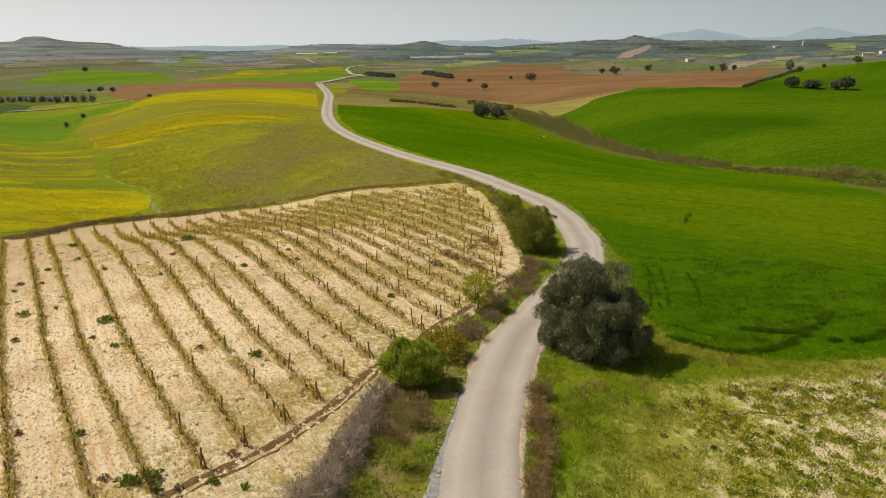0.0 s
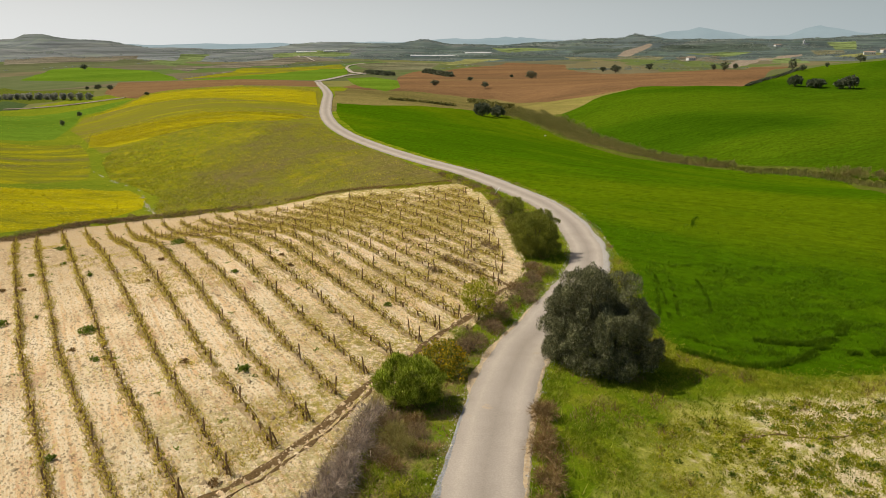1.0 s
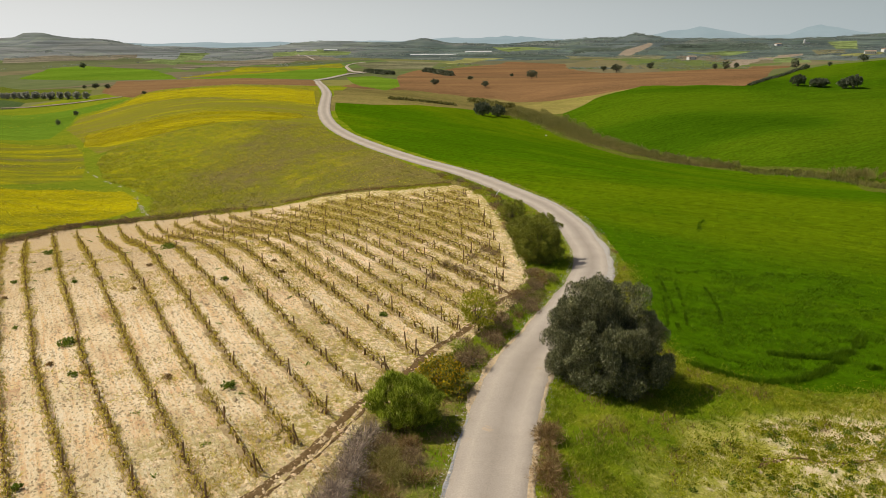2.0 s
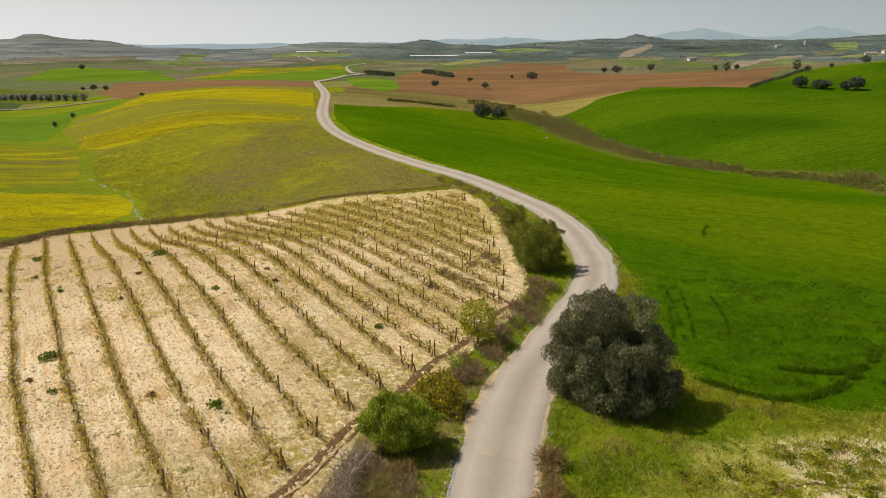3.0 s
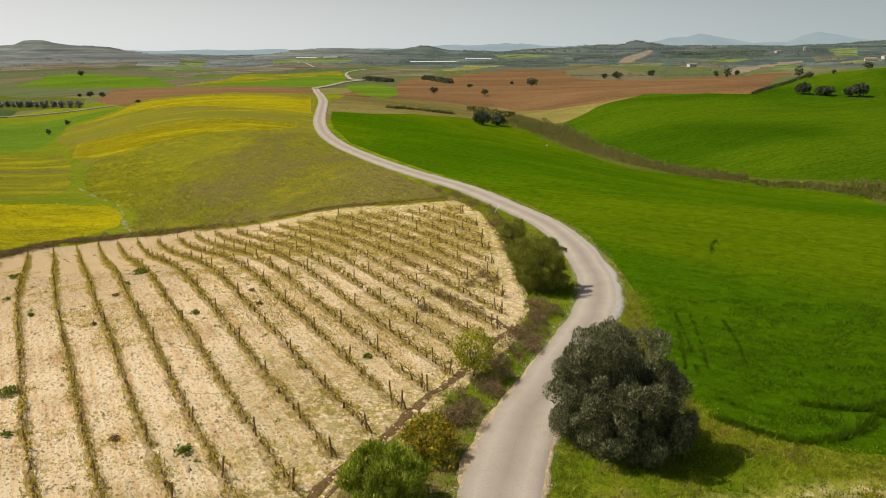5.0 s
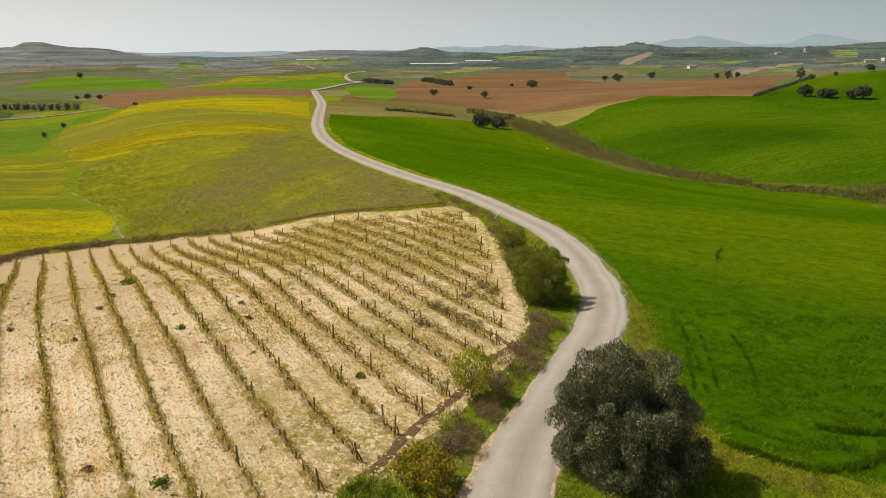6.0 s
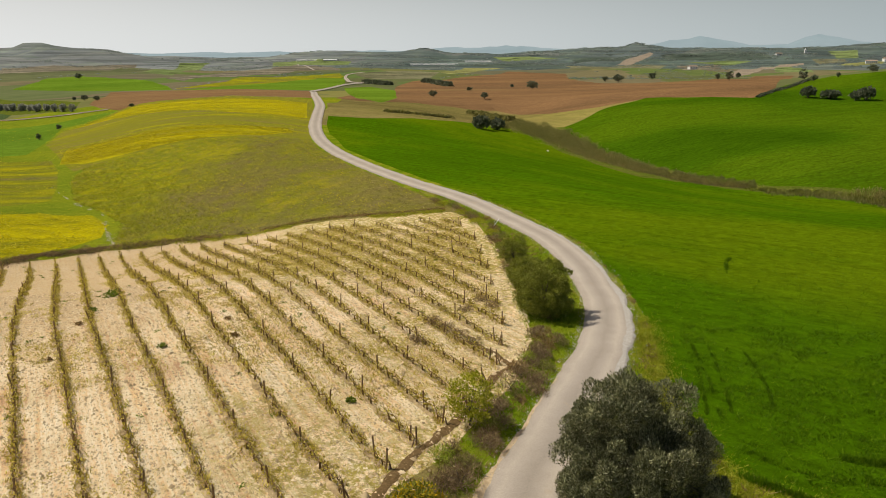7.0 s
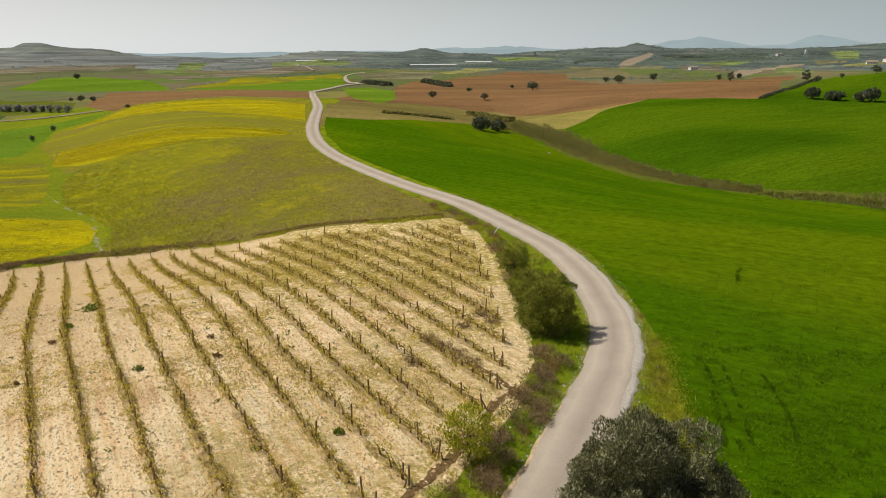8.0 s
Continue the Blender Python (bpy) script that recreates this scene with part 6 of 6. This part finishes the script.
thin = rng.random(len(at)) < np.interp(at[:, 0], (4, 7, 10), (1, .6, .3))
at, pale = at[thin], pale[thin]
stuff("short_grass", blades("short_grass", at[~pale], rng.uniform(.06, .16, len(at[~pale])), .022, "grass", 4, .6, .12), "short bright green grass beside the road", "grass")
stuff("short_grass", blades("short_grass", at[pale], rng.uniform(.05, .13, len(at[pale])), .022, "edge", 4, .6, .12), "short yellow-green grass on stony ground", "grass")
at = strew(WEEDY, 42000, lambda x, y: patchy(x, y, .8, -.05, 7.0))
stuff("weedy_grass", blades("weedy_grass", at, rng.uniform(.04, .11, len(at)), .03, "edge", 5, .8, .12), "low weeds on pale stony earth", "weeds")
at = strew(WEEDY, 20000, lambda x, y: patchy(x, y, .4, -.1, 17.0))
stuff("thin_grass", blades("thin_grass", at, rng.uniform(.04, .09, len(at)), .026, "pale_grass", 4, .8, .14), "thin yellow-green grass on stony earth", "grass")
for name, count, wide, mat, label in (("broad_weeds", 800, .13, "weed", "dark broad-leaved weeds on stony earth"), ("leafy_weeds", 2600, .13, "edge", "yellow-green leafy weeds on stony earth")):
    at = strew(WEEDY, count, lambda x, y: patchy(x, y, .22, -.25, 3.0) & (rng.random(np.shape(x)) < .12 + np.clip((x - 10.5) / 4, 0, 1)))
    room = np.repeat(rng.uniform(.5, 1.6, len(at)), 46)
    at = np.repeat(at, 46, 0) + rng.normal(0, 1, (len(at) * 46, 3)) * np.array([[1, 1, 0]]) * (wide * room)[:, None]
    at[:, 2] = height(at[:, 0], at[:, 1]) + rng.uniform(0, .12, len(at)) * room
    v, f = sprigs(at, unit(rng.normal(size=at.shape) + np.array([[0, 0, .8]])), rng.uniform(.07, .15, len(at)), rng.uniform(.025, .05, len(at)))
    stuff(name, mesh_np(name, v, f, M[mat]), label, "weeds")
at = strew(WHEAT, 330000, lambda x, y: (y < 112) & (x < 75))
at = at[rng.random(len(at)) < .4 * np.clip((112 - np.hypot(at[:, 0], at[:, 1])) / 60, 0, 1) ** 1.4]
stuff("wheat_blades", blades("wheat_blades", at, rng.uniform(.10, .24, len(at)), .024, "wheatblade", 3, .9, .12), "dense young green wheat blades", "wheat")

# rubble in the dry stream of the valley
line = np.array(spline([(-46, 109), (-48.5, 113), (-52, 119), (-56, 127), (-64, 135), (-71, 143), (-78, 152)], .1))
bed = wobble(line, .9, .35, 40) + np.interp(line[:, 1], (108, 114, 120), (.35, .15, -.05))
q = np.repeat(line[bed > 0], 2, 0)
q = q + rng.normal(0, 1, q.shape) * np.repeat(bed[bed > 0], 2)[:, None] * .7
at = np.column_stack([q, height(q[:, 0], q[:, 1])])
size = rng.gamma(2.0, .02, len(at)) + .03
p = corner[None] * size[:, None, None] * rng.uniform(.6, 1.4, (len(at), 5, 1)) + at[:, None]
f = np.array([(0, 1, 4), (1, 2, 4), (2, 3, 4), (3, 0, 4)])[None] + 5 * np.arange(len(at))[:, None, None]
stuff("stream_stones", mesh_np("stream_stones", p.reshape(-1, 3), f.reshape(-1, 3), M["stone"]), "pale rubble along a dry stream bed", "stones")
tagged(ribbon("field_track", spline([(-185, 300), (-160, 288), (-140, 279), (-122, 274)], 3), -.7, .7, .2, "pale", ""), "pale farm track across the meadow", "track", kind="structure")

# a white boulder pile at the gully
x, y = 27.8, 197.0
bm = bmesh.new()
bmesh.ops.create_icosphere(bm, subdivisions=2, radius=.32)
for vert in bm.verts:
    vert.co *= 1 + .3 * noise.noise(vert.co * 1.7)
    vert.co.z *= .6
rock = tagged(part("boulder", bm, M["stone"]), "pale boulder at the wheat's edge", "rock")
rock.location = (x, y, float(height(x, y)) + .14)

# ---- far woods and buildings ----
n = 5000
ang = rng.uniform(-38, 40, n)
dist = 520 * (1950 / 520) ** rng.random(n)
x, y = dist * np.sin(np.radians(ang)), dist * np.cos(np.radians(ang))
free = np.ones(n, bool)
for _, _, ring, _ in FIELDS:
    free &= ~inside(x, y, ring)
line = np.array([abs(noise.noise(Vector((a / 190, b / 300, 9)))) < .045 or noise.noise(Vector((a / 330, b / 420, 3))) > (.33 if a < 300 or b < 1300 else .0) for a, b in zip(x, y)])
x, y = x[free & line], y[free & line]
# woods and scrub on the far slopes, in belts along the contours
m = 16000
wx, wy = rng.uniform(-1700, 1750, m), rng.uniform(1350, 2750, m)
belt = np.array([noise.noise(Vector((a / 260, b / 90, 21))) + .5 * noise.noise(Vector((a / 70, b / 45, 5))) for a, b in zip(wx, wy)])
belt = belt > np.interp(wx, (-1700, -600, 0, 350, 700), (.36, .34, .26, .06, -.02))
for name, _, ring, _ in FIELDS:
    if name in ("quarry_slope", "distant_track", "distant_green_field", "distant_meadow"):
        belt &= ~inside(wx, wy, ring)
x, y = np.concatenate([x, wx[belt]]), np.concatenate([y, wy[belt]])
at = np.column_stack([x, y, height(x, y)])
r = np.hypot(x, y)[:, None]
at = np.repeat(at, 26, 0)
k = np.repeat(r, 26, 0) / 1254
at = at + rng.normal(0, 1, at.shape) * np.column_stack([k * 1.7, k * 1.4, k * .3]) + np.column_stack([np.zeros_like(k), np.zeros_like(k), k * .4])
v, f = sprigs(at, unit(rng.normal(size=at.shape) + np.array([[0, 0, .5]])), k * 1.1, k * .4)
stuff("far_trees", mesh_np("far_trees", v, f, M["far_wood"]), "haze-coloured scattered trees and hedgerows far away", "trees")


def box(bm, x0, y0, z0, x1, y1, z1):
    bmesh.ops.create_cube(bm, size=1, matrix=Matrix.Translation(((x0 + x1) / 2, (y0 + y1) / 2, (z0 + z1) / 2)) @ Matrix.Diagonal((x1 - x0, y1 - y0, z1 - z0, 1)))


def house(x, y, w, d, h, turn, label, roof="roof", name="house"):
    """Walls, a pitched roof, and windows and a door on the front."""
    root = tagged(new(name), label, "building")
    bm = bmesh.new()
    box(bm, -w / 2, -d / 2, -1.5, w / 2, d / 2, h)
    part("wall", bm, M["white"], root)
    bm = bmesh.new()
    e, t = .5, h + d * .22
    v = [bm.verts.new(c) for c in ((-w / 2 - e, -d / 2 - e, h), (w / 2 + e, -d / 2 - e, h), (w / 2 + e, d / 2 + e, h), (-w / 2 - e, d / 2 + e, h), (-w / 2 - e, 0, t), (w / 2 + e, 0, t))]
    for q in ((0, 1, 5, 4), (2, 3, 4, 5), (1, 2, 5), (3, 0, 4), (3, 2, 1, 0)):
        bm.faces.new([v[i] for i in q])
    part("roof", bm, M[roof], root)
    for i in range(max(2, int(w / 3.5))):
        bm = bmesh.new()
        cx = -w / 2 + (i + .5) * w / max(2, int(w / 3.5))
        box(bm, cx - .6, -d / 2 - .06, h * .35, cx + .6, -d / 2 + .02, h * .75)
        pane = part("window", bm, M["bark"], root)
        bm = bmesh.new()
        box(bm, cx - .75, -d / 2 - .14, h * .35 - .15, cx + .75, -d / 2 - .02, h * .35)
        part("sill", bm, M["white"], pane)
    root.matrix_world = pose(x, y, float(height(x, y)), 0, 0, turn)
    return root


house(FARB[1][0], FARB[1][1], 13, 8, 4.5, 15, "small white farmhouse among distant fields")
house(FARB[2][0], FARB[2][1], 24, 12, 6, -20, "white house on the far ridge")
house(FARB[3][0] + 30, FARB[3][1] + 20, 20, 11, 7, 10, "white house on the far ridge")
house(FARB[4][0], FARB[4][1], 16, 10, 5, 10, "white house on the far ridge")
house(FARB[6][0] - 40, FARB[6][1], 110, 7, 1.2, 2, "long low pale greenhouse on the plain", "white", "greenhouse")
house(FARB[6][0] + 60, FARB[6][1] + 40, 60, 7, 1.2, 2, "long low pale greenhouse on the plain", "white", "greenhouse")
house(FARB[7][0], FARB[7][1], 60, 8, 2, 2, "long low pale greenhouse on the plain", "white", "greenhouse")
house(FARB[7][0] + 75, FARB[7][1] - 20, 40, 8, 2, 2, "long low pale greenhouse on the plain", "white", "greenhouse")
tower = tagged(new("chapel"), "white chapel with a slender tower on the ridge", "building")
bm = bmesh.new()
box(bm, -2.2, -2.2, -2, 2.2, 2.2, 10)
box(bm, -2.6, -2.6, 7, 2.6, 2.6, 7.8)
part("tower", bm, M["white"], tower)
bm = bmesh.new()
bmesh.ops.create_cone(bm, cap_ends=True, segments=12, radius1=2.3, radius2=.1, depth=4, matrix=Matrix.Translation((0, 0, 12)))
part("spire", bm, M["white"], tower)
bm = bmesh.new()
box(bm, 2.2, -4, -2, 13, 5, 4)
part("nave", bm, M["white"], tower)
tower.location = (FARB[0][0], FARB[0][1], float(height(*FARB[0])))

# ---- tufts that roughen the middle distance ----
def streaky(at, scale, cut, seed):
    """Patches drawn out along the contour of the valley side."""
    climb = at[:, 1] + .012 * (at[:, 0] + 70) ** 2
    return patchy(at[:, 0] * .07, climb, scale * 2.4, cut, seed)


at = strew(FALLOW, 60000, lambda x, y: y < 200)
yellow = (streaky(at, .07, .10, 12.0) & (rng.random(len(at)) < .55)) | (rng.random(len(at)) < .05)
yellow &= rng.random(len(at)) < np.interp(at[:, 0], (-60, -25), (1, .4))
stuff("fallow_tufts", blades("fallow_tufts", at[~yellow][::4], rng.uniform(.1, .3, len(at[~yellow][::4])), .05, "reed", 3, .9, .2), "dry brown tufts over a fallow field", "grass")
def heads(name, at, size):
    """Flower heads held flat to the sky."""
    q = at + np.column_stack([np.zeros((len(at), 2)), rng.uniform(.12, .4, len(at))])
    flat = unit(rng.normal(size=at.shape) * np.array([[1, 1, .25]]))
    v, f = sprigs(q, flat, size * rng.uniform(.6, 1.4, len(at)), size * .32 * np.ones(len(at)), np.tile(np.array([[-.3, .1, 1.0]]), (len(at), 1)))
    return mesh_np(name, v, f, M["mustard"])


damp = strew(FALLOW, 36000)
off = far_from(damp[:, 0], damp[:, 1], STREAM)
damp = damp[(rng.random(len(damp)) < np.interp(off, (3, 9, 20), (1, .6, 0))) & patchy(damp[:, 0], damp[:, 1], .2, -.25, 44.0)]
stuff("stream_grass", blades("stream_grass", damp, rng.uniform(.15, .4, len(damp)), .06, "edge", 4, .8, .2), "fresh green grass beside a dry stream", "grass")
stuff("mustard_tufts", heads("mustard_tufts", at[yellow], .26), "yellow mustard plants over a fallow field", "flowers")
for ring, name, n in ((LOWYELLOW, "mustard_plants", 22000), (BANDA, "mustard_plants", 40000), (BANDB, "mustard_plants", 40000), (STRIPES, "meadow_flowers", 20000), (FLOWERHILL, "meadow_flowers", 36000), (MEADOW, "meadow_flowers", 30000)):
    at = strew(ring, n)
    if name == "meadow_flowers":
        edge = np.minimum(far_from(at[:, 0], at[:, 1], BANDA + BANDA[:1]), far_from(at[:, 0], at[:, 1], BANDB + BANDB[:1]))
        at = at[(streaky(at, .07, .12, 5.0) & (rng.random(len(at)) < .5)) | (edge < 7 * rng.random(len(at)) ** 2)]
    else:
        at = at[streaky(at, .10, .0, 8.0) | (rng.random(len(at)) < .12)]
    stuff(name, heads(name, at, .28), "yellow mustard plants in flower", "flowers")
# rough strip between the vines and the fallow field
a = np.array(spline(VINEYARD[1:10], .5))
for count, width, above, mat, label in ((4500, .4, 1.7, "rust", "dry brown grass along the vineyard edge"), (9000, .8, .9, "brush", "dead brown growth along the vineyard edge"), (7000, .7, .3, "edge", "yellow-green grass along the vineyard edge")):
    pick = a[rng.integers(0, len(a), count)] + rng.normal(0, width, (count, 2)) + np.array([[0, above]])
    west = pick[:, 0] + 3 * rng.normal(size=len(pick)) < -38
    pick = pick[patchy(pick[:, 0], pick[:, 1], .25, -.05 if mat == "edge" else -.25, 71.0) & ((west == (mat == "brush")) | (mat == "rust"))]
    at = np.column_stack([pick, height(pick[:, 0], pick[:, 1])])
    stuff("boundary_grass", blades("boundary_grass", at, rng.uniform(.10, .28, len(at)), .035, mat, 4, .8, .15), label, "grass")
for i in range(16):
    x, y = a[int(len(a) * (.08 + .5 * i / 16))] + rng.normal(0, .4, 2)
    tree("dry_shrub", "small brown shrub on the vineyard edge", "bush", x, y, rng.uniform(1.0, 2.2), rng.uniform(.6, 1.1), "brush" if i % 3 else "thicket", per=260, leaf=(.28, .03), lobes=8, trunk=.03, clear=0.0, group="shrubs on the vineyard edge")

# loose stones along the road edges
a = np.array(road_line)
a = a[(a[:, 1] > 12) & (a[:, 1] < 110)]
k = rng.integers(0, len(a), 9000)
off = rng.choice([-1, 1], 9000) * rng.normal(1.8, .2, 9000)
d = np.gradient(a, axis=0)
d /= np.linalg.norm(d, axis=1)[:, None]
q = a[k] + d[k] * rng.uniform(-.3, .3, (9000, 1)) + np.stack([d[k, 1], -d[k, 0]], 1) * off[:, None]
at = np.column_stack([q, height(q[:, 0], q[:, 1]) + .07])
size = rng.gamma(2.0, .008, len(at)) + .008
p = corner[None] * size[:, None, None] * rng.uniform(.6, 1.4, (len(at), 5, 1)) + at[:, None]
f = np.array([(0, 1, 4), (1, 2, 4), (2, 3, 4), (3, 0, 4)])[None] + 5 * np.arange(len(at))[:, None, None]
stuff("road_stones", mesh_np("road_stones", p.reshape(-1, 3), f.reshape(-1, 3), M["stone"]), "loose grey stones along the road edges", "stones")

a = np.array([p for p in road_line if 50 < p[1] < 84])
q = beside(a, 1.95 + .9 * rng.random(len(a)))[rng.integers(0, len(a), 70)]
at = np.column_stack([q, height(q[:, 0], q[:, 1]) + .01])
size = rng.uniform(.02, .055, len(at))
p = corner[None] * size[:, None, None] * rng.uniform(.6, 1.4, (len(at), 5, 1)) + at[:, None]
f = np.array([(0, 1, 4), (1, 2, 4), (2, 3, 4), (3, 0, 4)])[None] + 5 * np.arange(len(at))[:, None, None]
stuff("pale_stones", mesh_np("pale_stones", p.reshape(-1, 3), f.reshape(-1, 3), M["white"]), "scattered pale stones on the grassy verge", "stones")

# lines that the drill left, and ground folds whose shade is darker blades
lines = [[(18.6, 57.5), (17.4, 52.0), (16.4, 48.0)], [(17.5, 57.7), (16.5, 51.5), (15.6, 47.4)], [(20.8, 57.7), (19.8, 51.5), (18.9, 48.5)], [(16.6, 54.0), (15.0, 47.8)],
         [(14.3, 41.8), (15.3, 41.2), (16.4, 40.3), (17.9, 39.5), (19.5, 39.7), (20.7, 40.2), (22.2, 41.0), (24.2, 42.6)], [(20, 43.4), (23, 42.9), (25.6, 44.0), (27.5, 46.5)], [(25, 41.4), (27.5, 41.6), (29.7, 43.0)], [(26.7, 75.0), (28, 78.5), (29.7, 80.8)],
         [(15.6, 44.0), (17.5, 42.2), (20.0, 41.4), (22.5, 41.9)], [(23.6, 44.6), (25.1, 45.3), (28.6, 45.8), (31, 46.6)], [(21, 47), (24.5, 48.2), (28, 48.0)]]
for i, line in enumerate(lines):
    a = np.array(spline(line, .06))
    heavy = 3 < i < 7
    a = np.repeat(a, 6, 0) if heavy else a
    a = a + rng.normal(0, .03 if i < 4 else .14, a.shape)
    a = a[patchy(a[:, 0], a[:, 1], .9, -.3 if heavy else -.1, 3.0)]
    at = np.column_stack([a, height(a[:, 0], a[:, 1])])
    stuff("wheat_ridge", blades("wheat_ridge", at, rng.uniform(.12, .24, len(at)) * (1.5 if heavy else 1), .024, "wheatdark", 4, .4, .06), "taller dark line in the young wheat", "wheat")
at = strew([(14.5, 42), (22, 40), (34, 43), (40, 52), (33, 60), (18, 62), (15.5, 52)], 15000, lambda x, y: patchy(x, y * 1.6, .28, .0, 61.0) & (rng.random(np.shape(x)) < .6))
stuff("rank_wheat", blades("rank_wheat", at, rng.uniform(.08, .16, len(at)), .03, "wheatdark", 4, .6, .14), "darker rank wheat in uneven patches", "wheat")

# a taller reed clump farther along the gully
spec = []
for x, y in spline([(76, 136.5), (79, 135), (82, 134), (84.5, 132.5)], .7):
    for _ in range(3):
        r = rng.uniform(.5, 1.0)
        qx, qy = x + rng.normal(0, .9), y + rng.normal(0, .9)
        spec.append((qx, qy, float(height(qx, qy)) + r * .9, r, 1.2))
stuff("reed_clump", crown_mesh("reed_clump", spec, 140, .42, .05, "reed", 1.2, .35), "tall beige and green reed clump in the gully", "reeds")

# yellow-green grass where the wheat meets the verge
a = np.array(spline([(48, 37), (36, 37.4), (27, 37.8), (22.6, 37.2), (19, 37.8), (16.6, 39.4), (13.8, 41.4), (13, 47.8), (14, 55.5), (15.3, 63)], .3))
pick = a[rng.integers(0, len(a), 16000)] + rng.normal(0, 1.0, (16000, 2)) * np.array([[.6, 1]]) - np.array([[0, .6]])
at = np.column_stack([pick, height(pick[:, 0], pick[:, 1]) - .02])
stuff("field_edge_grass", blades("field_edge_grass", at, rng.uniform(.06, .15, len(at)), .026, "edge", 4, .9, .14), "yellow-green grass along the wheat's edge", "grass")
